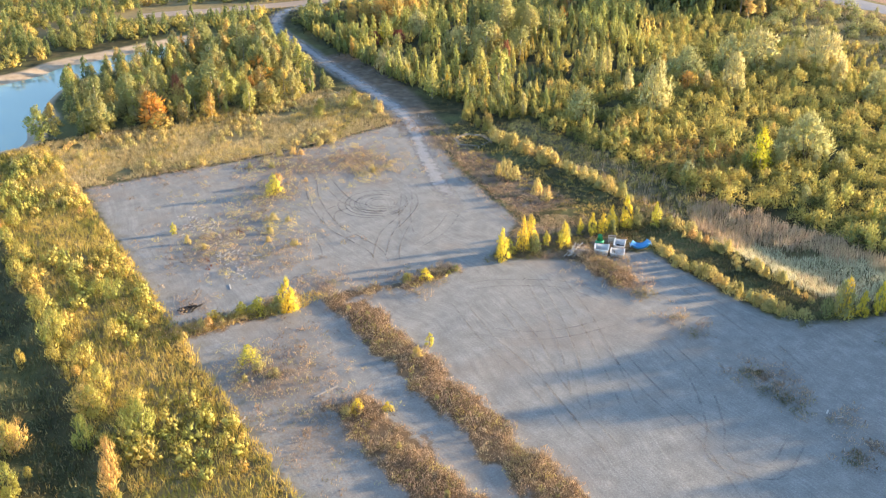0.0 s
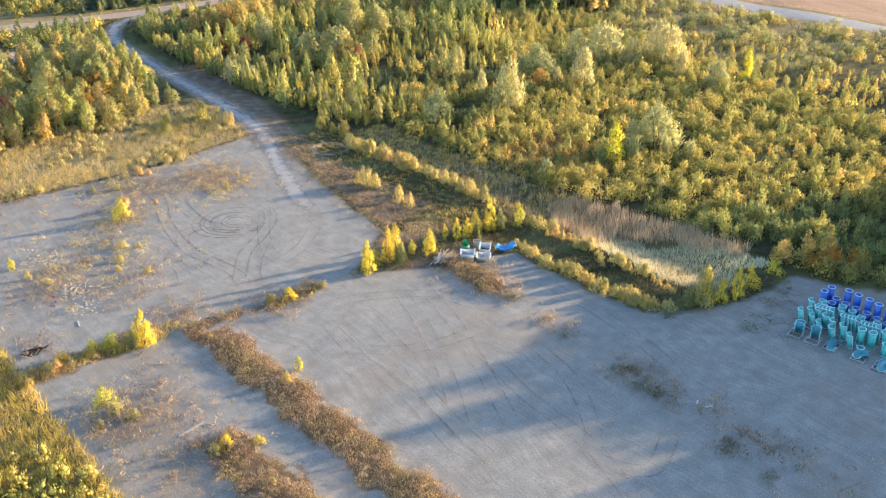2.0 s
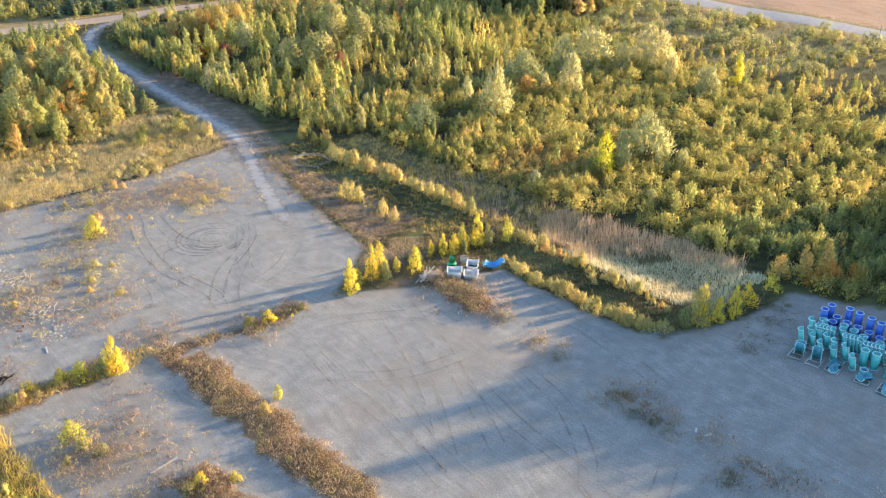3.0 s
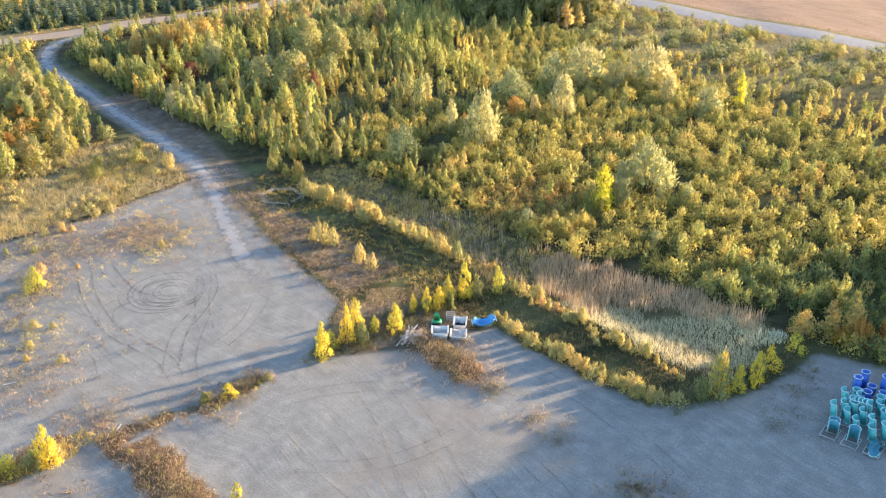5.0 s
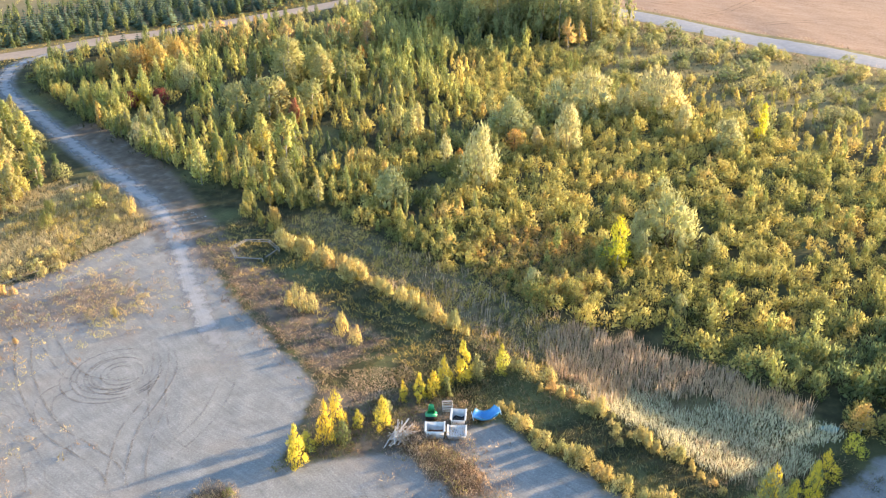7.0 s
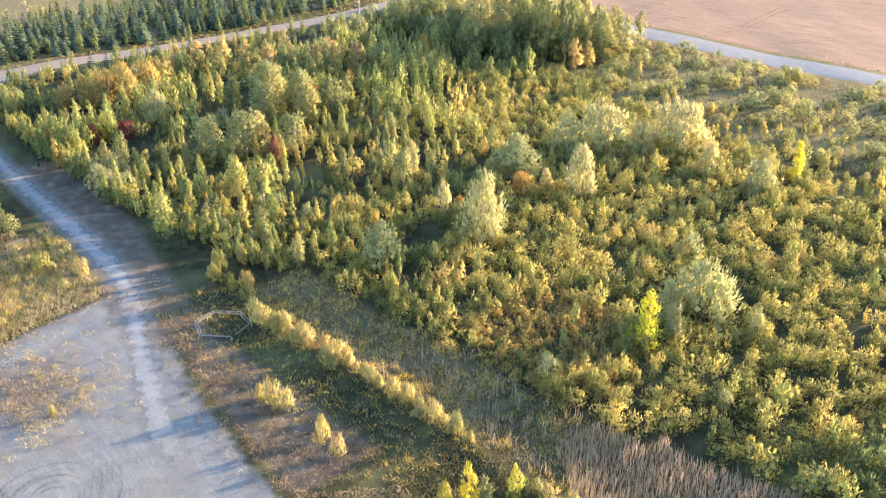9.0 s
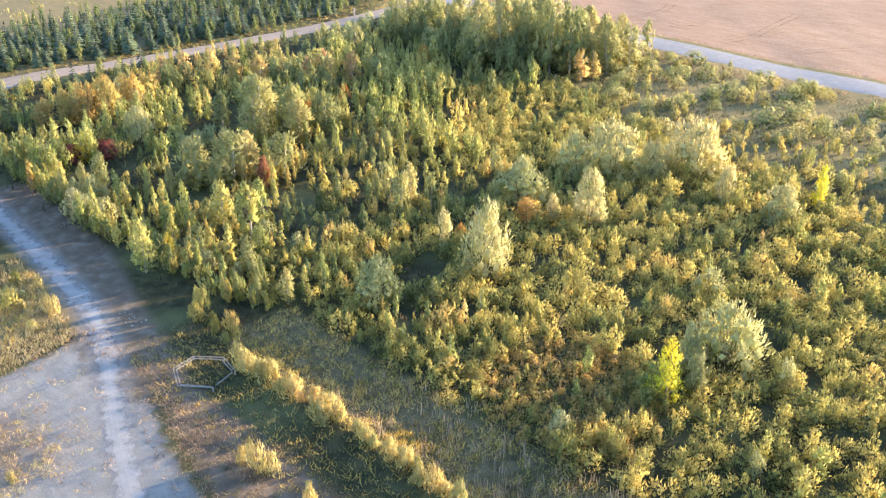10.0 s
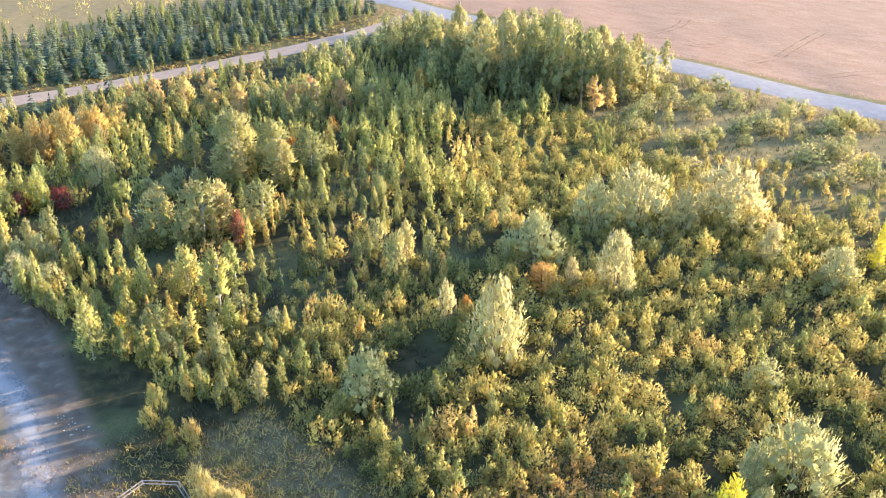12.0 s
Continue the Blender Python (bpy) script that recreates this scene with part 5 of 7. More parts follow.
# bushes of the west meadow
row("meadow_bush", "meadow_bush", "sunlit yellow bush in the tall meadow grass", [
    (9.1, 89.0, 4.0, 2.8), (11.0, 78.4, 3.2, 3.0), (14.3, 86.9, 2.5, 1.8), (9.1, 95.7, 2.8, 2.2), (9.9, 104.2, 2.2, 2.8), (16.5, 95.2, 2.7, 1.9), (9.6, 75.1, 3.1, 3.3), (11.9, 68.8, 4.2, 3.7),
    (7.6, 70.7, 3.8, 2.4), (1.9, 73.6, 3.5, 2.4), (1.0, 68.3, 2.9, 2.4), (7.9, 62.8, 4.2, 2.4), (5.4, 87.8, 2.3, 1.4), (8.5, 106.8, 2.6, 2.2), (15.5, 97.4, 1.8, 1.6), (8.6, 66.5, 3.4, 2.4), (10.5, 84, 2.6, 2.4), (12.6, 73.5, 2.4, 2.6)], "meadow bushes", M_MEADOWBUSH, "bush")


hedge("meadow_bush", "tall yellow-green bush in the row beside the meadow ditch", [(8.6, 54), (9.0, 66), (9.2, 80), (9.0, 95), (9.2, 110), (10.9, 128)], 1.7, (0.9, 2.5), M_MEADOWBUSH, "meadow_bush", 0.7)
hedge("meadow_bush", "yellow-green bush on the far side of the meadow ditch", [(0.6, 50), (1.4, 62), (1.6, 72), (0.4, 82)], 1.7, (1.3, 2.8), M_MEADOWBUSH, "meadow_bush", 0.6)

for gx, gy in zip(*scatter(22, 74, 129, 148, 4.6, lambda x, y: (lot_area(x, y) > 1) & clear_of_ways(x, y, 3) & (rng.random(len(x)) < 0.5) & ((y > 139) | (x > 62)))):
    tree("gold_bush", "gold_bush", "golden bush in the dry grass north of the lot", gx, gy, rng.uniform(0.9, 2.2), rng.uniform(0.8, 1.3), "north meadow bushes", None if rng.random() < 0.6 else M_SCRUB, "bush")


def shade_belt():
    """Tall poplars south-east of the lot: they throw the long shadow across it."""
    for k in range(46):
        for xr in (120, 127, 134):
            y = 31.5 - k * 2.2 + rng.normal(0, 0.5)
            if rng.random() < 0.15 or y > 32:
                continue
            tree("tall_poplar", "poplar_tree", "tall poplar of the belt south-east of the lot", xr + rng.normal(0, 1.2), y, rng.uniform(13.2, 16.4), rng.uniform(0.85, 1.15), "poplar belt")
    # lower trees out of view, added only to shade the scrub by the flume stack
    for k in range(14):
        tree("tall_poplar", "poplar_tree", "poplar added out of view to shade the scrub by the flume stack", rng.uniform(115, 124), rng.uniform(31, 39), rng.uniform(6.5, 8.5), rng.uniform(0.85, 1.15), "poplar belt")
    # lower still: added to shade the corner scrub, too short to reach the sedge
    for k in range(16):
        tree("tall_poplar", "poplar_tree", "low poplar added at the edge of view to shade the corner scrub", rng.uniform(117.5, 125), rng.uniform(39, 47), rng.uniform(5.0, 6.2), rng.uniform(1.0, 1.4), "poplar belt")
    for k in range(90):
        x, y = rng.uniform(99, 116), rng.uniform(-20, 50)
        if y < 42 - (x - 99) * 0.3:
            tree("round_bush", "willow_bush", "dense dark-olive willow bush beside the flume stack", x, y, rng.uniform(1.6, 3.0), rng.uniform(0.9, 1.3), "willow bushes", M_SCRUB, "bush")


shade_belt()


# ---- scattered plants on the pads and verges ----
def clusters(spots, n, keep=None):
    xs, ys = [], []
    for x, y, r, w in spots:
        k = int(n * w)
        xs.append(rng.normal(x, r, k)), ys.append(rng.normal(y, r, k))
    xs, ys = np.concatenate(xs), np.concatenate(ys)
    if keep is not None:
        ok = keep(xs, ys)
        xs, ys = xs[ok], ys[ok]
    return xs, ys


spread("pad_weeds", "sparse rust-brown weeds growing through the gravel", "weeds", M_WEED, WEED_SPOT + LOW_TUFT[:2], clusters(PAD_PATCHES, 95, lambda x, y: lot_area(x, y) < 0.3), (0.5, 1.5))
spread("pad_gold_tufts", "small golden weeds dotted over the pads", "weeds", M_GOLD, WEED_SPOT, clusters(
    [(30, 104, 4, 1.0), (43, 112, 3, 1.2), (57, 115, 4, 1.0), (24, 74, 2.4, 1.0), (27, 66, 4, 0.8), (35, 112, 4, 0.6), (50, 122, 5, 1.6), (62, 122, 3, 0.8), (33, 96, 3, 0.8), (38, 108, 3, 0.7), (34, 103, 4, 0.8), (60, 114, 3, 0.8), (38.6, 102, 2.2, 1.2), (47, 123, 3, 1.4), (58, 112, 2.4, 1.0)], 40, lambda x, y: lot_area(x, y) < 0.3), (0.5, 1.4))
spread("brown_verge_weeds", "rusty dead weeds beside the track and ditch", "weeds", M_WEED, WEED_SPOT + LOW_TUFT, scatter(66, 80, 86, 121, 0.5, lambda x, y: (lot_area(x, y) > 0.3) & (line_distance(x, y, TRACK) > 2) & (wobble(x, y, 5, 3) > -0.6) & (x < 75.5 + 2 * wobble(x, y, 8, 1)) & (y < 118) & (np.hypot((x - 70.3) / 3.6, (y - 83.5) / 3.2) > 1)), (0.5, 1.1))
spread("dump_weeds", "trampled brown weeds round the discarded parts", "weeds", M_WEED, WEED_SPOT + LOW_TUFT, scatter(56, 74, 66, 88, 0.42, lambda x, y: (area(x, y, [(57, 80), (63.5, 74.8), (67, 66), (69, 67), (70, 72), (74, 72.5), (76, 78), (66, 86)]) < 0) & (rng.random(len(x)) < 0.5) & (np.hypot((x - 70.3) / 3.6, (y - 83.5) / 3.2) > 1)), (0.4, 0.9))
spread("sapling_undergrowth", "dark green herbs under the yellow saplings", "herbs", M_HERB, LOW_TUFT + WEED_SPOT, scatter(55, 83, 74, 84, 0.42, lambda x, y: (area(x, y, [(56, 79.5), (60, 77.4), (66, 76.4), (72, 76.6), (80, 74.5), (82, 78), (73, 80.5), (62, 82.5)]) < 0.4 * wobble(x, y, 1.5)) & (rng.random(len(x)) < 0.8)), (0.6, 1.3), (0.0, 0.55), (0.7, 1.6))
spread("dump_herbs", "green and straw herbs round the discarded parts", "herbs", M_HERB, LOW_TUFT + WEED_SPOT, scatter(56, 74, 66, 88, 0.6, lambda x, y: (area(x, y, [(57, 80), (63.5, 74.8), (67, 66), (69, 67), (70, 72), (74, 72.5), (76, 78), (66, 86)]) < 0) & (rng.random(len(x)) < 0.5) & (np.hypot((x - 70.3) / 3.6, (y - 83.5) / 3.2) > 1)), (0.4, 1.0))
spread("golden_meadow_herbs", "clumps of golden herbs in the dry grass", "herbs", M_GOLD, MEADOW_CLUMP, scatter(14, 76, 126.5, 150, 1.5, lambda x, y: (lot_area(x, y) > 0.5) & clear_of_ways(x, y, 2.4) & (wobble(x, y, 6, 9) > 0.35)), (0.4, 0.9))
spread("meadow_herbs", "yellow goldenrod clumps in the west meadow", "herbs", M_MEADOWBUSH, MEADOW_CLUMP, scatter(-12, 20, 40, 150, 1.5, lambda x, y: (lot_area(x, y) > 0.5) & (area(x, y, POND) > 2) & ((x > 9) | (x < 0)) & (wobble(x, y, 7, 6) > 0.1)), (0.6, 1.4))
spread("brown_herb_field", "tall brown seed heads among the scrub", "herbs", M_TAN, MEADOW_CLUMP, scatter(90, 112, 76, 98, 0.9, lambda x, y: (np.hypot((x - 99) / 9, (y - 88) / 9) < 1 + 0.2 * wobble(x, y, 4)) & (x > 91) & (rng.random(len(x)) < 0.75)), (0.5, 0.95), (0.45, 0.9))
spread("olive_herb_field", "waist-high olive and tan herbs among the scrub", "herbs", M_SCRUB, WEED_SPOT, scatter(90, 112, 76, 100, 0.62, lambda x, y: (np.hypot((x - 99) / 9.5, (y - 88) / 10) < 1 + 0.2 * wobble(x, y, 4)) & (x > 91) & (rng.random(len(x)) < 0.75)), (0.8, 1.4), None, (0.9, 1.7))
spread("tan_herb_field", "tall tan seed heads among the scrub", "herbs", M_WEED, WEED_SPOT, scatter(90, 112, 76, 100, 0.8, lambda x, y: (np.hypot((x - 99) / 9.5, (y - 88) / 10) < 1 + 0.2 * wobble(x, y, 4)) & (x > 91) & (rng.random(len(x)) < 0.7)), (0.7, 1.2), None, (0.9, 1.8))
spread("pad_green_tufts", "low dark-green weeds on the open gravel", "weeds", M_HERB, WEED_SPOT, clusters(
    [(74.6, 49.6, 0.4, 0.5), (85.6, 43.8, 1.0, 1.0), (79.6, 43.0, 0.9, 0.8), (80.8, 38.6, 0.7, 0.3), (89, 44.2, 1.2, 1.2), (82.5, 41.5, 1.0, 0.5), (63.0, 42, 0.5, 0.9), (62.5, 40.4, 0.5, 0.5), (65.3, 58, 0.5, 0.5), (61, 33, 0.5, 0.7), (60, 29, 0.5, 0.5), (63.6, 46.5, 0.7, 0.8), (62.9, 44.0, 0.7, 0.8), (64.2, 54.6, 0.6, 0.6), (66.0, 63.5, 0.9, 1.0), (46, 80, 1.4, 1.4), (49, 79.6, 1.2, 1.2)], 34), (0.4, 1.0))
row("green_sapling", "green_sapling", "leafy green sapling among the yellow ones", [(62.0, 78.2, 2.6, 1.6), (73.6, 77.4, 2.2, 1.6), (77.6, 77.2, 3.0, 2.0), (58.6, 80.4, 1.8, 1.6), (67.2, 78.6, 2.0, 1.4), (79.7, 48.6, 4.2, 2.6), (78.4, 49.4, 2.4, 1.8), (82.8, 48.2, 2.4, 1.6), (85.8, 47.6, 2.4, 1.6), (75.4, 79.6, 2.2, 1.8), (30.6, 82.4, 2.0, 1.8)], "green saplings", None, "sapling")
row("golden_birch", "birch_tree", "yellow-green birch beside the flume stack", [(96.4, 46.0, 4.6, 3.0), (98.2, 44.4, 4.0, 2.8), (94.8, 48.0, 3.2, 2.4), (100.5, 45.5, 4.4, 3.0)], "stack birches", M_BIRCH_GOLD)
row("gold_bush", "gold_bush", "orange-gold bush at the wood's edge beside the flume stack", [(97.4, 43.2, 2.6, 2.2), (99.6, 41.6, 2.2, 2.4), (96.0, 44.6, 1.6, 1.8)], "stack bushes", M_ORANGE, "bush")


# ---- roads ----
def lane_material(name, stops, long, soft_edge=0.0):
    n = Net(name)
    p = n.pos()
    a, b = n.noise(p, 0.8, 4), n.noise(p, 7.0, 4, 0.7)
    streak = n.noise(n.attr("across"), 3.0, 3) if long else a
    v = n.math("ADD", n.math("MULTIPLY", a, 0.4), n.math("ADD", n.math("MULTIPLY", b, 0.25), n.math("MULTIPLY", streak, 0.35)))
    n.bump(b, 0.3, 0.04)
    n.done(n.hsv(n.ramp(v, stops), 0.5, 1.0, 0.77), 0.95, 0.0, 0.15)
    if soft_edge:
        # stones thin out towards the edges and where the track leaves the pad
        thin = n.math("ADD", n.math("MULTIPLY_ADD", n.math("ABSOLUTE", n.attr("across")), -1.0 / soft_edge, 1.75 / soft_edge), n.math("MULTIPLY_ADD", n.math("ADD", n.math("MULTIPLY", a, 0.6), n.math("MULTIPLY", b, 0.4)), 2.6, -1.3))
        see = n.t.nodes.new("ShaderNodeBsdfTransparent")
        mx = n.t.nodes.new("ShaderNodeMixShader")
        n.put(mx.inputs[0], n.math("MULTIPLY", n.step(thin, 0.0, 1.0), n.step(n.math("ADD", n.attr("along"), n.math("MULTIPLY", a, 10.0)), 4.0, 22.0)))
        n.t.links.new(see.outputs[0], mx.inputs[1])
        n.t.links.new(n.bsdf.outputs[0], mx.inputs[2])
        n.t.links.new(mx.outputs[0], n.out.inputs[0])
    return n.mat


def ribbon(name, label, line, half, mat, lift=0.03, rough_edge=0.3, category="road", flat=False):
    """A road surface along a line, with a ragged edge and a slight crown."""
    pts = np.array(line, float)
    d = np.gradient(pts, axis=0)
    d /= np.linalg.norm(d, axis=1, keepdims=True)
    nrm = np.stack([-d[:, 1], d[:, 0]], 1)
    k = len(pts)
    cols = 9
    verts, across = [], []
    for c in range(cols):
        u = c / (cols - 1) * 2 - 1
        w = half * u * np.ones(k)
        if c in (0, cols - 1):
            w = w + rough_edge * rng.normal(0, 0.6, k) * np.sign(u)
        q = pts + nrm * np.asarray(w).reshape(-1, 1)
        z = height(q[:, 0], q[:, 1]) + (lift if flat else lift * (1 - abs(u) ** 3)) + 0.004
        if c in (0, cols - 1) and not flat:
            z -= 0.05
        verts.append(np.stack([q[:, 0], q[:, 1], z], 1))
        across.append(np.full(k, u * half))
    v = np.concatenate(verts)
    i = np.concatenate([np.arange(k - 1) + c * k for c in range(cols - 1)])
    me = mesh_of(name, v, np.stack([i, i + 1, i + k + 1, i + k], 1), mat, True, {"across": np.concatenate(across), "along": np.tile(np.cumsum(np.linalg.norm(np.gradient(pts, axis=0), axis=1)), cols)})
    return tagged(new(name, me), label, category, kind="structure")


def fine(line, step=0.7):
    out = []
    for (ax, ay), (bx, by) in zip(line[:-1], line[1:]):
        n = max(1, int(math.hypot(bx - ax, by - ay) / step))
        out += [(ax + (bx - ax) * k / n, ay + (by - ay) * k / n) for k in range(n)]
    return out + [tuple(line[-1])]


M_TRACK = lane_material("crushed_stone_track", [(0.32, (0.30, 0.295, 0.285)), (0.5, (0.37, 0.365, 0.355)), (0.68, (0.47, 0.46, 0.45))], True, 1.5)
M_DIRT = lane_material("dirt_road", [(0.32, (0.30, 0.24, 0.19)), (0.5, (0.38, 0.31, 0.25)), (0.68, (0.46, 0.38, 0.31))], True)
M_TAR = lane_material("worn_asphalt", [(0.32, (0.26, 0.265, 0.27)), (0.5, (0.33, 0.33, 0.335)), (0.68, (0.42, 0.415, 0.41))], True)
ribbon("road_track", "pale crushed-stone track winding off the lot", fine([(60.5, 91)] + [tuple(q) for q in TRACK]), 2.5, M_TRACK, 0.022, 0.1, flat=True)
ribbon("road_side", "tan dirt road along the plantation", fine(SIDE_ROAD, 1.5), 3.2, M_DIRT, 0.06, 0.3)
ribbon("road_main", "straight worn grey road beside the field", fine([(ROAD_X, -400), (ROAD_X, 800)], 4.0), ROAD_HALF, M_TAR, 0.10, 0.15)


# ---- tyre marks on the pads ----
def rut_material(name="tyre_rut_gravel", stops=((0.3, (0.18, 0.17, 0.163)), (0.7, (0.28, 0.266, 0.254)))):
    """Gravel turned over by a tyre, with groove shade and ridge light in its colour: shows through in broken stretches.
    """
    n = Net(name)
    p = n.pos()
    # dark centre paints the groove's shade, pale edges the light on its ridges
    n.done(n.hsv(n.ramp(n.noise(p, 5.0, 4, 0.7), stops), 0.5, 1.0, n.math("MULTIPLY_ADD", n.step(n.math("ABSOLUTE", n.attr("across")), 0.35, 0.75), 0.62, 0.66)), 0.95, 0, 0.1)
    edge = n.step(n.math("ABSOLUTE", n.attr("across")), 1.0, 0.35)
    worn = n.step(n.math("ADD", n.math("MULTIPLY", n.noise(p, 0.5, 3), 0.6), n.math("MULTIPLY", n.noise(p, 4.0, 3, 0.7), 0.4)), 0.36, 0.66)
    see = n.t.nodes.new("ShaderNodeBsdfTransparent")
    mx = n.t.nodes.new("ShaderNodeMixShader")
    n.put(mx.inputs[0], n.math("MULTIPLY", n.math("MULTIPLY", edge, worn), n.math("MULTIPLY", n.attr("ends"), 0.58)))
    n.t.links.new(see.outputs[0], mx.inputs[1])
    n.t.links.new(n.bsdf.outputs[0], mx.inputs[2])
    n.t.links.new(mx.outputs[0], n.out.inputs[0])
    return n.mat


M_RUT = rut_material()
RUT_LIFT = [0.005]


def rut(line, gauge=1.5, width=0.30, fade=1.0, mat=M_RUT, label="double tyre mark curving across the gravel"):
    """A pair of flat tyre marks on the gravel."""
    RUT_LIFT[0] += 0.0025
    pts = np.array(fine(line, 0.5), float)
    d = np.gradient(pts, axis=0)
    d /= np.linalg.norm(d, axis=1, keepdims=True) + 1e-9
    nrm = np.stack([-d[:, 1], d[:, 0]], 1)
    vs, fs, across, ends = [], [], [], []
    k = len(pts)
    tail = np.clip(np.minimum(np.arange(k), np.arange(k)[::-1]) / 5, 0, 1) * fade
    for side in (-0.5, 0.5) if gauge else (0,):
        base = len(vs) * k
        for w in (-1.0, 0.0, 1.0):
            q = pts + nrm * (gauge * side + w * width * 0.5)
            vs.append(np.stack([q[:, 0], q[:, 1], height(q[:, 0], q[:, 1]) + 0.012 + RUT_LIFT[0]], 1))
            across.append(np.full(k, w)), ends.append(tail)
        for c in range(2):
            i = np.arange(k - 1) + base + c * k
            fs.append(np.stack([i, i + 1, i + k + 1, i + k], 1))
    me = mesh_of("tyre_track", np.concatenate(vs), np.concatenate(fs), mat, True, {"across": np.concatenate(across), "ends": np.concatenate(ends)})
    tagged(new("tyre_track", me), label, "tyre track", "tyre tracks", "structure")


def arc(cx, cy, r, a0, a1, n=24, squash=1.0):
    return [(cx + r * math.cos(radians(a0 + (a1 - a0) * k / n)), cy + r * squash * math.sin(radians(a0 + (a1 - a0) * k / n))) for k in range(n + 1)]


# the ring that a car has driven, the long curve round it and the ways out to the south
RINGS = [(53.4, 101.8, 3.5, 0, 350, 1.0), (53.7, 101.4, 2.7, 30, 390, 1.0), (53.0, 102.0, 4.0, 100, 330, 0.9), (53.6, 101.6, 1.9, 0, 300, 0.8)]
WAYS = [([(49.5, 119.0), (49.4, 114.3), (47.2, 108.7), (45.8, 102.9), (45.2, 97.9), (45.9, 93.3), (46.4, 89.4), (45.5, 85.6)], 1.0), ([(51.4, 113.7), (50.5, 108.0), (50.4, 103.9), (51.9, 100.4), (54.6, 98.6)], 0.9),
        ([(59.1, 103.0), (57.2, 98.8), (53.6, 95.5), (50.0, 93.0), (47.2, 89.5), (45.0, 86.1)], 0.9), ([(55.0, 95.7), (51.4, 92.2), (48.3, 88.4), (46.4, 84.7)], 0.8), ([(45.4, 96.5), (45.6, 100.5), (47.3, 102.9), (50.1, 102.9)], 0.9),
        ([(42.2, 99.6), (42.2, 94.9), (40.7, 90.3)], 0.6), ([(60.5, 93.4), (55.7, 89.6), (49.4, 87.2)], 0.5), ([(60, 106), (57.6, 101), (54.6, 96.4), (52.0, 91), (51.4, 86)], 0.5), ([(33, 112), (38, 111), (42, 107), (44.5, 101)], 0.5),
        ([(58, 74), (55, 66), (51, 58), (46, 50)], 0.7), ([(60.5, 73), (58, 65), (54.5, 57), (50, 48)], 0.7), ([(46, 68), (50, 64), (54, 62), (60, 61)], 0.5), ([(48, 74), (46.5, 66), (46, 58), (44, 48)], 0.7),
        ([(52, 72), (50, 63), (47, 55), (45, 44)], 0.7), ([(56, 58), (54, 50), (53, 42), (50, 34)], 0.7), ([(61, 56), (59, 49), (55, 43), (52, 40), (54, 36), (60, 38)], 0.7), ([(50, 76), (55, 74), (60, 70), (62, 64)], 0.5), ([(66, 40), (69, 48), (70.5, 56), (71, 64)], 0.4)]
for line, fade in [(arc(*q[:5]), q[5]) for q in RINGS] + [(curve_line(q), fade) for q, fade in WAYS]:
    rut(line, fade=fade)
M_FIELD_RUT = rut_material("pressed_stubble", ((0.3, (0.20, 0.125, 0.075)), (0.7, (0.30, 0.19, 0.12))))
for line in (curve_line([(227, 162), (225.6, 158.5), (226.4, 155), (229.5, 153.6)]), curve_line([(229.6, 161.5), (228.4, 158.6), (229.2, 156), (231.5, 155)]), curve_line([(219, 142.5), (224, 141.6), (230, 140.4), (238, 141.4), (246, 142.4), (256, 143)]),
             curve_line([(222, 128), (229, 124), (233, 121), (238, 118)]), curve_line([(220, 176), (226, 170), (236, 168), (246, 171)])):
    rut(line, 1.8, 0.5, 0.9, M_FIELD_RUT, "double tyre mark pressed into the stubble field")


# ---- part helpers ----
def part(name, bm, material, parent, label="", smooth=False):
    me = bpy.data.meshes.new(name)
    bmesh.ops.recalc_face_normals(bm, faces=bm.faces)
    bm.to_mesh(me)
    bm.free()
    me.materials.append(material)
    if smooth:
        for q in me.polygons:
            q.use_smooth = True
    ob = new(name, me)
    ob.parent = parent
    return tagged(ob, label) if label else ob


def thing(name, label, category, x, y, rz=0.0, group="", z=None):
    ob = tagged(new(name), label, category, group)
    ob.matrix_basis = pose(x, y, at(x, y) if z is None else z, 0, 0, rz)
    return ob


def bar(bm, p0, p1, w, h):
    """A square-edged bar between two points, slightly bevelled."""
    p0, p1 = Vector(p0), Vector(p1)
    m = Matrix.Translation((p0 + p1) / 2) @ (p1 - p0).to_track_quat("X", "Z").to_matrix().to_4x4() @ Matrix.Diagonal(((p1 - p0).length, w, h, 1))
    r = bmesh.ops.create_cube(bm, size=1, matrix=m)
    es = list({e for v in r["verts"] for e in v.link_edges})
    bmesh.ops.bevel(bm, geom=es, offset=min(w, h) * 0.15, segments=1, affect="EDGES")


def lathe(bm, profile, sides=20, a0=0.0, a1=360.0, turn=None):
    """A ring of profile points (r, z) turned round z."""
    full = abs(a1 - a0) >= 360
    n = sides if full else sides + 1
    rings = []
    for k in range(n):
        w = radians(a0 + (a1 - a0) * k / sides)
        rings.append([bm.verts.new((r * math.cos(w), r * math.sin(w), z)) for r, z in profile])
    for k in range(sides):
        a, b = rings[k], rings[(k + 1) % n]
        for i in range(len(profile)):
            j = (i + 1) % len(profile)
            bm.faces.new((a[i], b[i], b[j], a[j]))
    if not full:
        bm.faces.new(rings[0]), bm.faces.new(rings[-1][::-1])


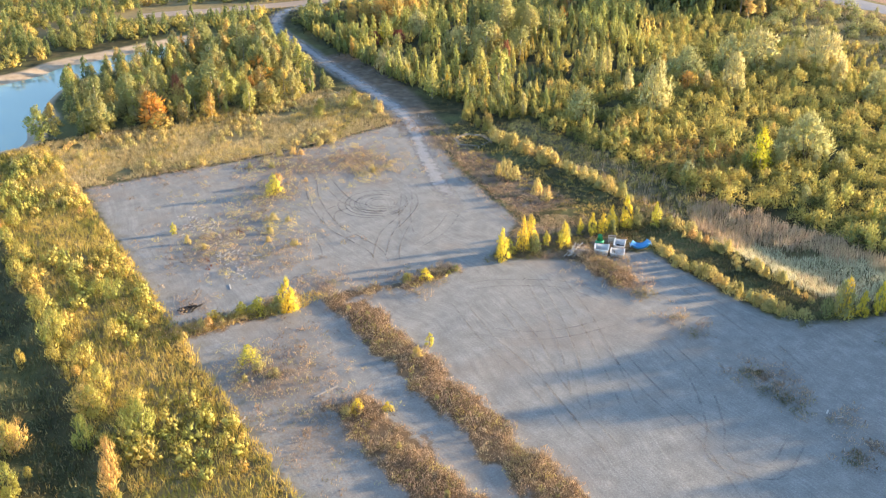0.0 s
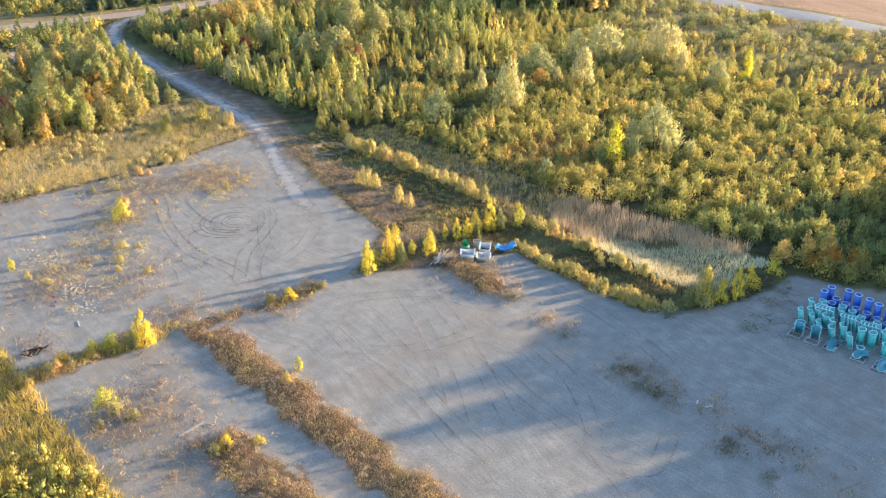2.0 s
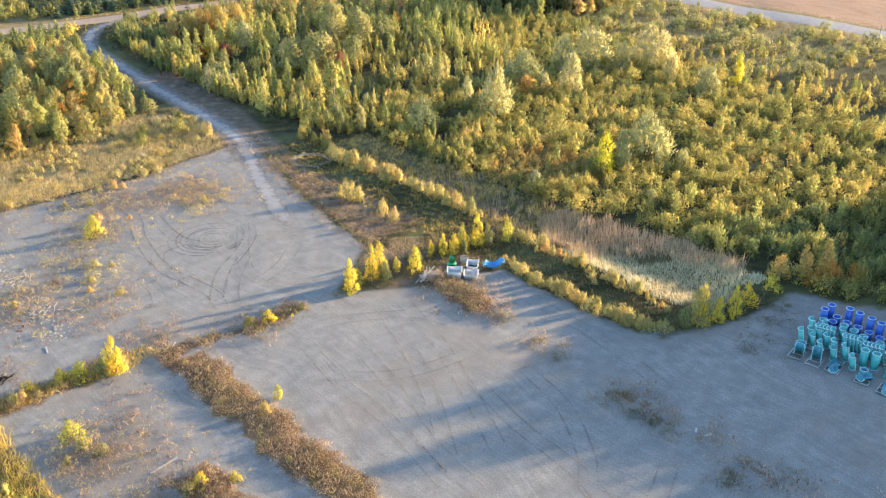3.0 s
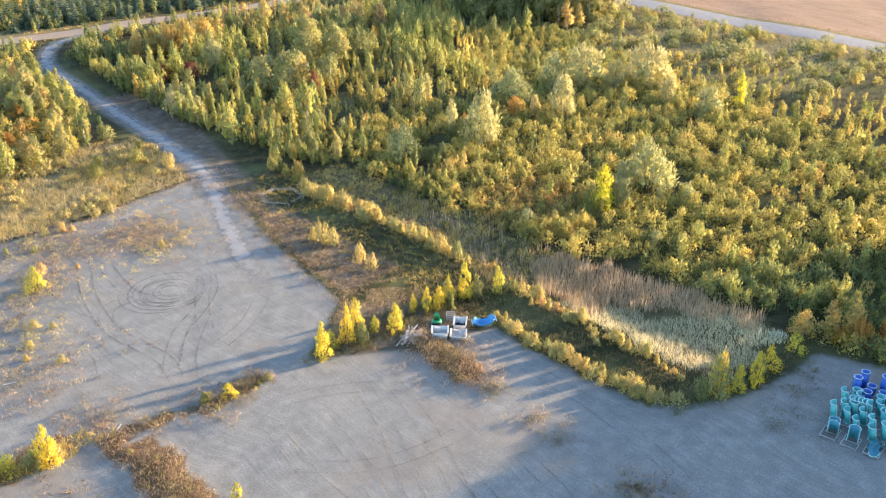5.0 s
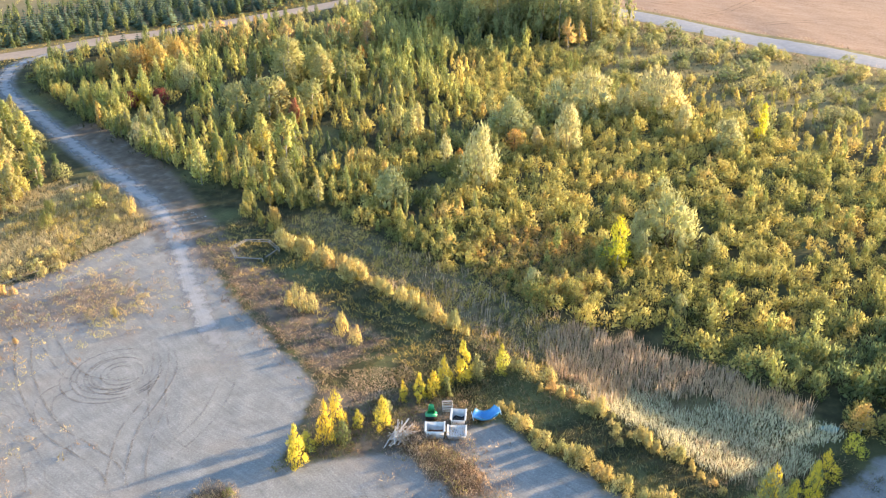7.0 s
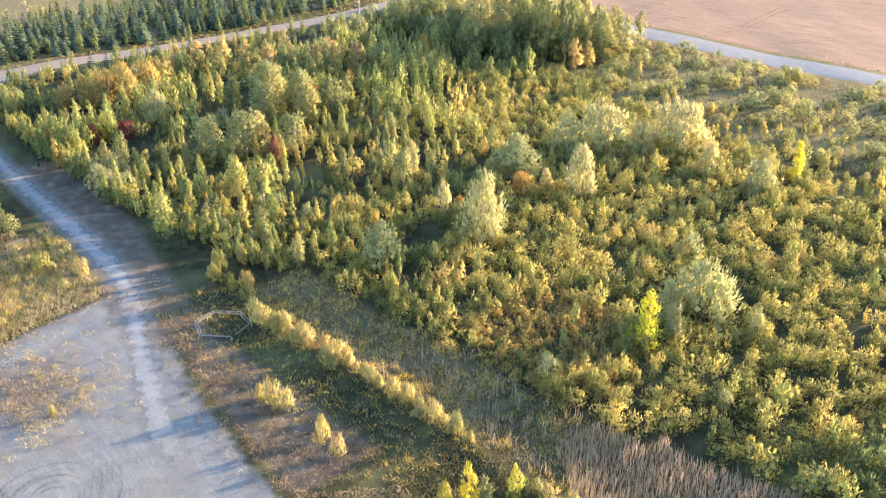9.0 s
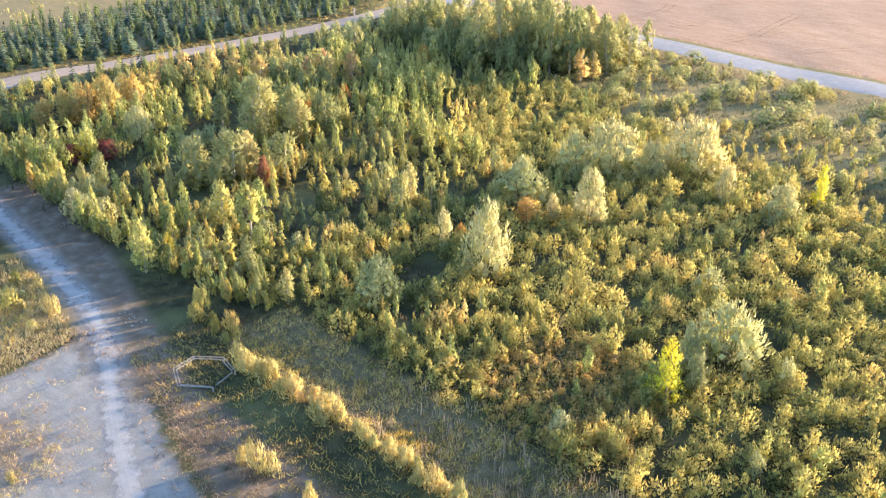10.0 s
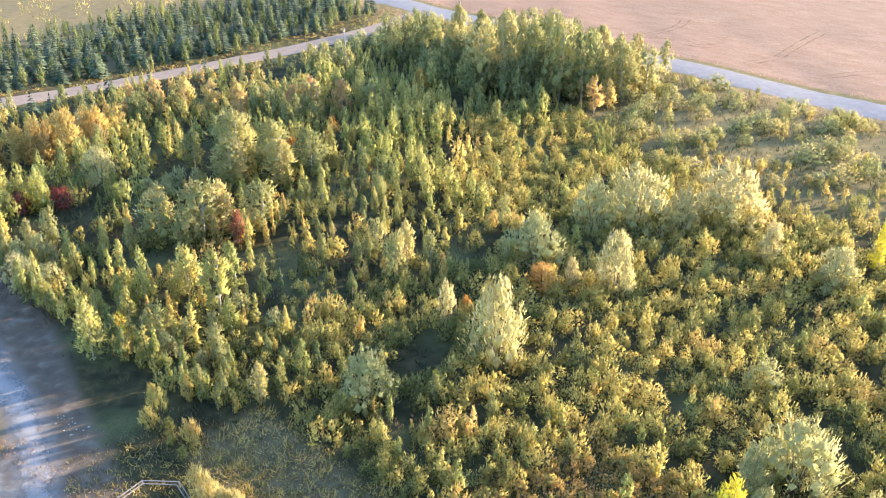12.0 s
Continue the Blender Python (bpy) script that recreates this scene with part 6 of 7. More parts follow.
def gelcoat(name, color, fade):
    n = Net(name)
    p = n.pos()
    a, b = n.noise(p, 1.6, 4), n.noise(p, 14.0, 4)
    streak = n.noise(p, 1.0, 3, 0.6, (9, 9, 0.6))
    col = n.mix(n.step(n.math("ADD", n.math("MULTIPLY", streak, 0.6), n.math("MULTIPLY", a, 0.4)), 0.35, 0.7), color, fade)
    col = n.mix(n.math("MULTIPLY", n.step(b, 0.55, 0.75), 0.3), col, (0.32, 0.30, 0.26))
    return n.done(n.hsv(col, 0.5, 1.0, 0.8), 0.35, 0.0, 0.5)


M_BLUE = gelcoat("blue_gelcoat", (0.015, 0.13, 0.62), (0.05, 0.24, 0.74))
M_TEAL = gelcoat("turquoise_gelcoat", (0.02, 0.44, 0.46), (0.08, 0.64, 0.62))
M_DEEPTEAL = gelcoat("deep_teal_gelcoat", (0.02, 0.27, 0.38), (0.05, 0.40, 0.48))
M_PALEBLUE = gelcoat("pale_flange", (0.30, 0.50, 0.66), (0.46, 0.64, 0.74))
M_PALETEAL = gelcoat("pale_teal_flange", (0.30, 0.62, 0.64), (0.46, 0.72, 0.72))
M_SKY = gelcoat("sky_blue_gelcoat", (0.04, 0.32, 0.68), (0.08, 0.42, 0.74))
M_GREEN = gelcoat("green_gelcoat", (0.01, 0.34, 0.13), (0.03, 0.46, 0.20))
M_WHITE = gelcoat("white_gelcoat", (0.70, 0.69, 0.66), (0.80, 0.79, 0.77))
# rubber base of the slide entry, and the painted shade inside a tub
M_BLACK = plain_material("black_rubber_and_shade", (0.02, 0.02, 0.022), 0.6, 0, 0.3)
M_STEEL = plain_material("galvanised_steel", (0.50, 0.50, 0.49), 0.45, 0.6, 0.12)
M_WOOD = plain_material("weathered_wood", (0.40, 0.37, 0.33), 0.9, 0, 0.25, 2.0)
M_PALEWOOD = plain_material("pale_timber", (0.58, 0.55, 0.50), 0.85, 0, 0.2, 2.0)
M_OLDWOOD = plain_material("silvered_timber", (0.33, 0.315, 0.295), 0.9, 0, 0.25, 2.0)
M_CHAR = plain_material("charred_wood", (0.035, 0.03, 0.027), 0.95, 0, 0.4, 4.0)
M_RUST = plain_material("rusty_sheet", (0.22, 0.075, 0.04), 0.85, 0.1, 0.3, 3.0)
M_STONE = plain_material("pale_rubble", (0.55, 0.52, 0.48), 0.95, 0, 0.25, 3.0)


# ---- flume sections stacked on the lot ----
def flume_tube(x, y, h, r, mat, rim, label, tilt=0.0, rz=0.0, group="flume tubes"):
    h, r = h * 0.78, r * 0.84
    ob = thing("flume_tube", label, "flume tube", x, y, rz, group)
    ob.matrix_basis = pose(x, y, at(x, y) + r * math.sin(radians(abs(tilt))) * 0.95, tilt, 0, rz)
    bm = bmesh.new()
    lathe(bm, [(r, 0.02), (r + 0.012, h * 0.5), (r, h - 0.02), (r - 0.035, h - 0.02), (r - 0.03, 0.02)], 22)
    part("tube_wall", bm, mat, ob, smooth=True)
    for z0 in (0.0, h - 0.06):
        bm = bmesh.new()
        lathe(bm, [(r - 0.02, z0), (r + 0.055, z0), (r + 0.06, z0 + 0.03), (r + 0.055, z0 + 0.06), (r - 0.02, z0 + 0.06)], 22)
        part("flange", bm, rim, ob, "pale moulded flange", True)
    for w in (0, 180):
        bm = bmesh.new()
        c, s = math.cos(radians(w)), math.sin(radians(w))
        bar(bm, (c * (r + 0.02), s * (r + 0.02), 0.06), (c * (r + 0.02), s * (r + 0.02), h - 0.06), 0.05, 0.06)
        part("seam_rib", bm, mat, ob)
    return ob


def flume_trough(x, y, length, r, mat, rim, label, tilt, rz, arc_deg=200, lift=0.0, parent=None):
    """An open half-round flume section standing on end."""
    length, r = length * 0.78, r * 0.86
    ob = thing("flume_trough", label, "flume section", x, y, rz, "flume sections")
    ob.matrix_basis = pose(x, y, at(x, y) + lift + 0.9 * r * abs(math.sin(radians(tilt))), tilt, 0, rz)
    a0, a1 = 90 - arc_deg / 2, 90 + arc_deg / 2
    bm = bmesh.new()
    lathe(bm, [(r, 0.0), (r, length), (r - 0.035, length), (r - 0.035, 0.0)], 14, a0, a1)
    part("trough_wall", bm, mat, ob, smooth=True)
    for z0 in (0.0, length - 0.05):
        bm = bmesh.new()
        lathe(bm, [(r - 0.02, z0), (r + 0.07, z0), (r + 0.07, z0 + 0.05), (r - 0.02, z0 + 0.05)], 14, a0, a1)
        part("flange", bm, rim, ob, "pale moulded flange")
    for w in (a0, a1):
        bm = bmesh.new()
        c, s = math.cos(radians(w)) * (r + 0.03), math.sin(radians(w)) * (r + 0.03)
        bar(bm, (c, s, 0.02), (c, s, length - 0.02), 0.10, 0.06)
        part("side_lip", bm, rim, ob)
    return ob


def pallet_frame(x, y, w, d, rz):
    w, d = w * 0.8, d * 0.85
    ob = thing("pallet_frame", "low galvanised steel transport frame on the gravel", "pallet frame", x, y, rz, "pallet frames")
    for p0, p1, nm in (((-w / 2, -d / 2, 0.12), (w / 2, -d / 2, 0.12), "rail"), ((-w / 2, d / 2, 0.12), (w / 2, d / 2, 0.12), "rail"), ((-w / 2, -d / 2, 0.12), (-w / 2, d / 2, 0.12), "cross_bar"), ((0, -d / 2, 0.12), (0, d / 2, 0.12), "cross_bar"), ((w / 2, -d / 2, 0.12), (w / 2, d / 2, 0.12), "cross_bar")):
        bm = bmesh.new()
        bar(bm, p0, p1, 0.09, 0.09)
        part(nm, bm, M_STEEL, ob)
    for sx in (-1, 1):
        for sy in (-1, 1):
            bm = bmesh.new()
            bar(bm, (sx * w / 2, sy * d / 2, -0.02), (sx * w / 2, sy * d / 2, 0.10), 0.10, 0.10)
            part("foot", bm, M_STEEL, ob)
    return ob


for x, y, h in ((91.1, 39.9, 2.2), (89.8, 40.0, 2.2), (91.6, 38.2, 2.3), (91.5, 37.1, 2.3), (91.3, 35.8, 2.4), (91.1, 34.7, 2.4), (90.9, 33.5, 2.4), (90.7, 32.4, 2.4), (90.6, 31.2, 2.3), (90.4, 30.0, 2.3)):
    flume_tube(x - 0.4, y, h, 0.43, M_BLUE, M_PALEBLUE, "tall blue fibreglass slide tube standing on end")
for x, y in ((90.5, 38.9), (89.3, 38.8), (90.2, 37.7), (90.1, 36.5), (90.0, 35.3), (89.8, 34.1), (89.6, 32.9), (89.4, 31.7), (89.2, 30.5)):
    flume_tube(x - 0.4, y, 1.25, 0.45, M_BLUE, M_PALEBLUE, "short blue fibreglass slide tube standing on end")
for x, y, h in ((88.3, 39.5, 1.5), (88.7, 37.5, 1.5), (88.6, 36.4, 1.4), (88.4, 35.3, 1.3), (88.3, 33.6, 1.4), (88.1, 32.2, 1.4), (84.9, 33.6, 2.3), (85.2, 32.6, 2.2), (84.8, 31.0, 1.7), (86.6, 30.3, 1.9)):
    flume_tube(x, y, h, 0.45, M_TEAL, M_PALETEAL, "turquoise fibreglass slide tube standing on end")
for x, y, ln, rz in ((86.9, 39.7, 2.2, 40), (84.4, 39.5, 2.1, 30), (84.7, 38.4, 1.7, 25), (85.5, 37.4, 1.9, 40), (84.9, 36.3, 2.1, 35), (84.7, 35.1, 2.2, 45), (86.4, 31.6, 2.2, 40), (85.4, 39.0, 2.0, 35), (84.2, 37.4, 1.6, 30), (83.9, 35.9, 1.8, 40), (85.9, 38.4, 2.0, 35), (83.8, 33.9, 1.9, 35), (87.6, 38.6, 1.9, 40), (87.6, 36.8, 1.9, 40), (87.5, 34.4, 1.9, 40)):
    flume_trough(x, y, ln, 0.47, M_TEAL, M_PALETEAL, "turquoise half-round flume section leaning upright", -9, rz)
for bx, by, n in ((86.3, 38.7, 5), (86.5, 36.0, 5), (86.6, 33.9, 5)):
    for k in range(n):
        flume_trough(bx + 0.10 * k, by - 0.34 * k, 2.0, 0.52, M_TEAL, M_PALETEAL, "turquoise flume section nested upright in a row", -5, 20, 180)
    pallet_frame(bx + 0.2, by - 0.7, 1.6, 2.3, 8)
for x, y in ((82.0, 38.8), (82.1, 37.0), (82.4, 35.2), (82.6, 32.4), (82.5, 30.2), (84.6, 38.6), (84.6, 35.7)):
    pallet_frame(x, y, 2.1, 1.5, 8)
flume_trough(82.1, 38.7, 1.25, 0.5, M_DEEPTEAL, M_PALETEAL, "deep teal flume section upright on a steel frame", 0, -60, 220, 0.17)
flume_trough(82.7, 38.9, 1.2, 0.5, M_DEEPTEAL, M_PALETEAL, "deep teal flume section nested on a steel frame", 0, -60, 200, 0.17)
flume_trough(82.3, 37.0, 1.7, 0.52, M_DEEPTEAL, M_PALETEAL, "deep teal chute upright on a steel frame", 0, -70, 230, 0.17)


def flume_bend(x, y, rz, R, r, sweep, mat, rim, label, z=0.17, arc_deg=190, group="flume bends"):
    """A curved trough lying open side up: an arc in plan with a half-round section."""
    ob = thing("flume_bend", label, "flume bend", x, y, rz, group)
    ob.matrix_basis = pose(x, y, at(x, y) + z, 0, 0, rz)
    bm = bmesh.new()
    seg, sec = 14, 10
    rows = []
    for k in range(seg + 1):
        w = radians(-sweep / 2 + sweep * k / seg)
        line = []
        for rad in (r, r - 0.04):
            for j in range(sec + 1):
                q = radians(-90 - arc_deg / 2 + arc_deg * j / sec)
                line.append((R + rad * math.cos(q), r + rad * math.sin(q)))
        line = line[:sec + 1] + line[sec + 1:][::-1]
        rows.append([bm.verts.new((p * math.cos(w) - R, p * math.sin(w), zz)) for p, zz in line])
    m = len(rows[0])
    for a, b in zip(rows[:-1], rows[1:]):
        for i in range(m):
            bm.faces.new((a[i], b[i], b[(i + 1) % m], a[(i + 1) % m]))
    bm.faces.new(rows[0][::-1]), bm.faces.new(rows[-1])
    part("trough_wall", bm, mat, ob, smooth=True)
    for row_k, k in ((0, 0), (seg, seg)):
        w = radians(-sweep / 2 + sweep * k / seg)
        bm = bmesh.new()
        ring = []
        for rad in (r + 0.07, r - 0.03):
            ring.append([(R + rad * math.cos(radians(-90 - arc_deg / 2 + arc_deg * j / sec)), r + rad * math.sin(radians(-90 - arc_deg / 2 + arc_deg * j / sec))) for j in range(sec + 1)])
        for off in (-0.03, 0.03):
            vo = [[bm.verts.new((p * math.cos(w) - R - off * math.sin(w), p * math.sin(w) + off * math.cos(w), zz + 0.0)) for p, zz in q] for q in ring]
            for j in range(sec):
                bm.faces.new((vo[0][j], vo[0][j + 1], vo[1][j + 1], vo[1][j]))
        part("flange", bm, rim, ob)
    return ob


flume_bend(82.4, 35.2, 98, 2.2, 0.40, 52, M_DEEPTEAL, M_PALETEAL, "deep teal flume piece lying on a steel frame")
flume_bend(82.7, 32.3, 60, 1.6, 0.38, 50, M_DEEPTEAL, M_PALETEAL, "deep teal flume bend lying on a steel frame")
flume_tube(83.1, 32.7, 0.9, 0.42, M_DEEPTEAL, M_PALETEAL, "deep teal tube ring on a steel frame").location.z += 0.17
flume_bend(82.5, 30.1, 98, 2.4, 0.42, 46, M_DEEPTEAL, M_PALETEAL, "deep teal flume piece lying on a steel frame")


# ---- discarded parts at the corner of the lot ----
def tub(x, y, rz, w, d, h, flare, mat, label, inside=None):
    """An open moulded tub with thick walls, a rolled rim and high flared sides."""
    ob = thing("flume_tub", label, "fibreglass tub", x, y, rz, "discarded flume tubs")
    t = 0.06
    bm = bmesh.new()
    outer, inner = [], []
    rings = []
    for z, s in ((0.0, 0.86), (0.12, 0.93), (h * 0.6, 0.98), (h, 1.0)):
        rings.append([(sx * w / 2 * s, sy * d / 2 * s, z + (flare if (z == h and sy > 0) else 0)) for sx, sy in ((-1, -1), (1, -1), (1, 1), (-1, 1))])
    for z, s in ((h, 1.0), (h * 0.6, 0.98), (0.18, 0.9)):
        rings.append([(sx * (w / 2 * s - t), sy * (d / 2 * s - t), z + (flare if (z == h and sy > 0) else 0)) for sx, sy in ((-1, -1), (1, -1), (1, 1), (-1, 1))])
    vs = [[bm.verts.new(p) for p in q] for q in rings]
    for a, b in zip(vs[:-1], vs[1:]):
        for i in range(4):
            bm.faces.new((a[i], a[(i + 1) % 4], b[(i + 1) % 4], b[i]))
    bm.faces.new(vs[0][::-1]), bm.faces.new(vs[-1])
    bmesh.ops.bevel(bm, geom=[e for e in bm.edges], offset=0.025, segments=2, affect="EDGES")
    part("shell", bm, mat, ob, smooth=True)
    bm = bmesh.new()
    for sx in (-1, 1):
        bar(bm, (sx * (w / 2 + 0.02), -d / 2, h + 0.03), (sx * (w / 2 + 0.02), d / 2, h + 0.03 + flare), 0.14, 0.06)
    part("side_rim", bm, mat, ob)
    # brown litter in one tub; in another a black sheet painting inside shade
    if inside:
        bm = bmesh.new()
        bmesh.ops.create_cube(bm, size=1, matrix=Matrix.Translation((0, 0, 0.24)) @ Matrix.Diagonal((w * 0.82, d * 0.8, 0.1, 1)))
        bmesh.ops.subdivide_edges(bm, edges=bm.edges[:], cuts=3)
        for v in bm.verts:
            v.co.z += 0.12 * math.sin(v.co.x * 9) * math.cos(v.co.y * 7)
        part("litter_shade_sheet", bm, inside, ob)
    return ob


tub(68.45, 73.5, -45, 1.6, 1.1, 0.85, 0.24, M_WHITE, "white fibreglass flume tub with flared sides and leaf litter", M_RUST)
tub(69.8, 72.2, -47, 1.55, 1.3, 0.5, 0.16, M_WHITE, "shallow white fibreglass flume tray", None)
tub(71.3, 73.5, -50, 1.25, 1.3, 0.7, 0.3, M_WHITE, "grey-white flume tub with a black sheet for its shaded inside", M_BLACK)


def green_seat(x, y, rz):
    ob = thing("flume_start_seat", "green moulded slide entry with tall back on a black base", "slide entry", x, y, rz)
    bm = bmesh.new()
    bmesh.ops.create_cube(bm, size=1, matrix=Matrix.Translation((0, 0, 0.3)) @ Matrix.Diagonal((1.2, 0.9, 0.6, 1)))
    bmesh.ops.bevel(bm, geom=bm.edges[:], offset=0.08, segments=2, affect="EDGES")
    part("base", bm, M_BLACK, ob, "black rubber base", True)
    bm = bmesh.new()
    bmesh.ops.create_cube(bm, size=1, matrix=Matrix.Translation((0, -0.05, 0.68)) @ Matrix.Diagonal((1.35, 0.95, 0.16, 1)))
    bmesh.ops.bevel(bm, geom=bm.edges[:], offset=0.06, segments=3, affect="EDGES")
    part("seat", bm, M_GREEN, ob, smooth=True)
    bm = bmesh.new()
    lathe(bm, [(0.46, 0.0), (0.30, 1.1), (0.25, 1.12), (0.40, 0.0)], 12, 0, 180)
    bmesh.ops.translate(bm, verts=bm.verts, vec=(0, 0.02, 0.75))
    part("backrest", bm, M_GREEN, ob, smooth=True)
    return ob


green_seat(70.0, 75.6, -45).scale = (0.78, 0.78, 0.78)
def flume_dip(x, y, rz, R, half, sweep, mat, rim, label):
    """A wide slide section curved like a hammock, its ends turned up."""
    ob = thing("flume_dip", label, "flume section", x, y, rz)
    seg, sec = 16, 8
    bm = bmesh.new()
    rows = []
    for k in range(seg + 1):
        w = radians(-sweep * 0.42 + sweep * k / seg)
        line = []
        for off in (0.0, 0.05):
            side = []
            for j in range(sec + 1):
                v = j / sec * 2 - 1
                rr = R - off - 0.45 * abs(v) ** 2.5
                side.append((rr * math.sin(w), v * half, R + 0.03 - rr * math.cos(w)))
            line += side if off == 0 else side[::-1]
        rows.append([bm.verts.new(p) for p in line])
    m = len(rows[0])
    for a, b in zip(rows[:-1], rows[1:]):
        for i in range(m):
            bm.faces.new((a[i], b[i], b[(i + 1) % m], a[(i + 1) % m]))
    bm.faces.new(rows[0][::-1]), bm.faces.new(rows[-1])
    part("trough_wall", bm, mat, ob, smooth=True)
    for k in (0, seg):
        w = radians(-sweep * 0.42 + sweep * k / seg)
        bm = bmesh.new()
        bar(bm, (R * math.sin(w), -half, R + 0.03 - R * math.cos(w)), (R * math.sin(w), half, R + 0.03 - R * math.cos(w)), 0.07, 0.07)
        part("end_flange", bm, rim, ob)


flume_dip(73.2, 72.1, -38, 1.5, 0.62, 112, M_SKY, M_PALEBLUE, "sky-blue curved slide section lying with upturned ends")


def timber_pile(x, y, n, ln, name, label, mat, spread_=0.7, thick=0.09, flat=0.35):
    ob = thing(name, label, "timber pile", x, y, 0)
    for k in range(n):
        bm = bmesh.new()
        w = rng.normal(0.45, 0.55)
        cx, cy, cz = rng.normal(0, spread_, 1)[0], rng.normal(0, spread_ * 0.7, 1)[0], 0.05 + flat * rng.random()
        ll = ln * rng.uniform(0.5, 1.0) / 2
        tip = rng.normal(0, 0.10)
        bar(bm, (cx - ll * math.cos(w), cy - ll * math.sin(w), max(0.04, cz - tip)), (cx + ll * math.cos(w), cy + ll * math.sin(w), max(0.04, cz + tip)), thick * rng.uniform(0.8, 1.8), thick * 0.7)
        part("board", bm, mat, ob)
    return ob


timber_pile(66.4, 75.5, 30, 2.6, "timber_pile", "heap of weathered grey boards and poles", M_PALEWOOD, 0.5, 0.08, 0.3)
timber_pile(31.2, 107.5, 26, 0.9, "broken_boards", "pale broken boards scattered over rubble on the pad", M_PALEWOOD, 1.1, 0.06, 0.04)
timber_pile(30.9, 98.5, 22, 0.9, "broken_boards", "pale broken boards scattered over rubble on the pad", M_PALEWOOD, 1.2, 0.06, 0.04)
timber_pile(22.8, 88.2, 18, 1.3, "burnt_timber_pile", "small heap of charred boards", M_CHAR, 0.5, 0.1, 0.3)


def crate(x, y, rz):
    ob = thing("wooden_crate", "pale slatted wooden crate behind the tubs", "crate", x, y, rz)
    for z in (0.1, 0.35, 0.6):
        for a, b in (((-0.45, -0.4), (0.45, -0.4)), ((0.45, -0.4), (0.45, 0.4)), ((0.45, 0.4), (-0.45, 0.4)), ((-0.45, 0.4), (-0.45, -0.4))):
            bm = bmesh.new()
            bar(bm, (*a, z), (*b, z), 0.03, 0.16)
            part("slat", bm, M_PALEWOOD, ob)
    for sx in (-0.42, 0.42):
        for sy in (-0.37, 0.37):
            bm = bmesh.new()
            bar(bm, (sx, sy, 0.0), (sx, sy, 0.7), 0.07, 0.07)
            part("corner_post", bm, M_WOOD, ob)


crate(72.0, 75.6, -40)


# ---- timber ring beside the ditch ----
def timber_ring():
    ob = thing("timber_ring", "six-sided ring of doubled pale boards in the weeds", "timber frame", 77.3, 114.2)
    pts = [(75.6, 116.6), (78.1, 117.1), (80.1, 114.9), (79.6, 112.2), (76.6, 111.3), (74.5, 113.9)]
    for i in range(6):
        a, b = Vector((*pts[i], 0)), Vector((*pts[(i + 1) % 6], 0))
        c = Vector((77.3, 114.2, 0))
        for off in (0.0, 0.30):
            if i == 3 and off:
                continue
            p, q = a + (c - a).normalized() * off - c, b + (c - b).normalized() * off - c
            if i == 3:
                p, q = p + (q - p) * 0.1, q + Vector((0.5, 0.1, 0))
            bm = bmesh.new()
            bar(bm, (p.x, p.y, 0.42 - off * 0.3), (q.x, q.y, 0.42 - off * 0.3 + rng.normal(0, 0.03)), 0.08, 0.06)
            part("board", bm, M_OLDWOOD, ob)
        bm = bmesh.new()
        p = a - c
        bar(bm, (p.x, p.y, -0.1), (p.x, p.y, 0.42), 0.12, 0.12)
        part("post", bm, M_WOOD, ob)


timber_ring()


# ---- poles ----
def power_pole(x, y, h, label):
    ob = thing("power_pole", label, "utility pole", x, y, 40, "utility poles")
    bm = bmesh.new()
    lathe(bm, [(0.001, -0.3), (0.16, -0.3), (0.10, h), (0.001, h)], 10)
    part("pole", bm, M_WOOD, ob, smooth=True)
    bm = bmesh.new()
    bar(bm, (-1.0, 0, h - 0.5), (1.0, 0, h - 0.5), 0.12, 0.12)
    arm = part("crossarm", bm, M_WOOD, ob)
    for k in (-0.85, 0.0, 0.85):
        bm = bmesh.new()
        lathe(bm, [(0.001, 0.0), (0.05, 0.0), (0.06, 0.08), (0.03, 0.16), (0.001, 0.16)], 8)
        bmesh.ops.translate(bm, verts=bm.verts, vec=(k, 0, h - 0.42 + (0.44 if k == 0 else 0)))
        part("insulator", bm, M_STONE, arm)


power_pole(162.4, 192.9, 8.6, "weathered wooden power pole rising from the wood")
power_pole(215.6, 214.5, 8.6, "weathered wooden power pole beside the main road")


def marker_post(x, y, h):
    ob = thing("marker_post", "dark slim post on the road verge", "post", x, y)
    bm = bmesh.new()
    lathe(bm, [(0.001, -0.2), (0.09, -0.2), (0.07, h), (0.001, h + 0.03)], 8)
    part("shaft", bm, M_WOOD, ob)
    bm = bmesh.new()
    bar(bm, (0, -0.12, h - 0.15), (0, 0.12, h - 0.15), 0.05, 0.18)
    part("cap", bm, M_STEEL, ob)


marker_post(202.4, 86.4, 3.9)
marker_post(203.2, 136.2, 2.0)


# ---- loose timber and rubble on the pads ----
def plank(x0, y0, x1, y1, w, mat, name="loose_plank", label="pale loose plank on the gravel"):
    cx, cy = (x0 + x1) / 2, (y0 + y1) / 2
    bm = bmesh.new()
    bar(bm, (x0 - cx, y0 - cy, 0.04), (x1 - cx, y1 - cy, 0.04), w, 0.06)
    me = bpy.data.meshes.new(name)
    bm.to_mesh(me)
    bm.free()
    me.materials.append(mat)
    ob = tagged(new(name, me), label, "plank", "loose planks")
    ob.location = (cx, cy, at(cx, cy))


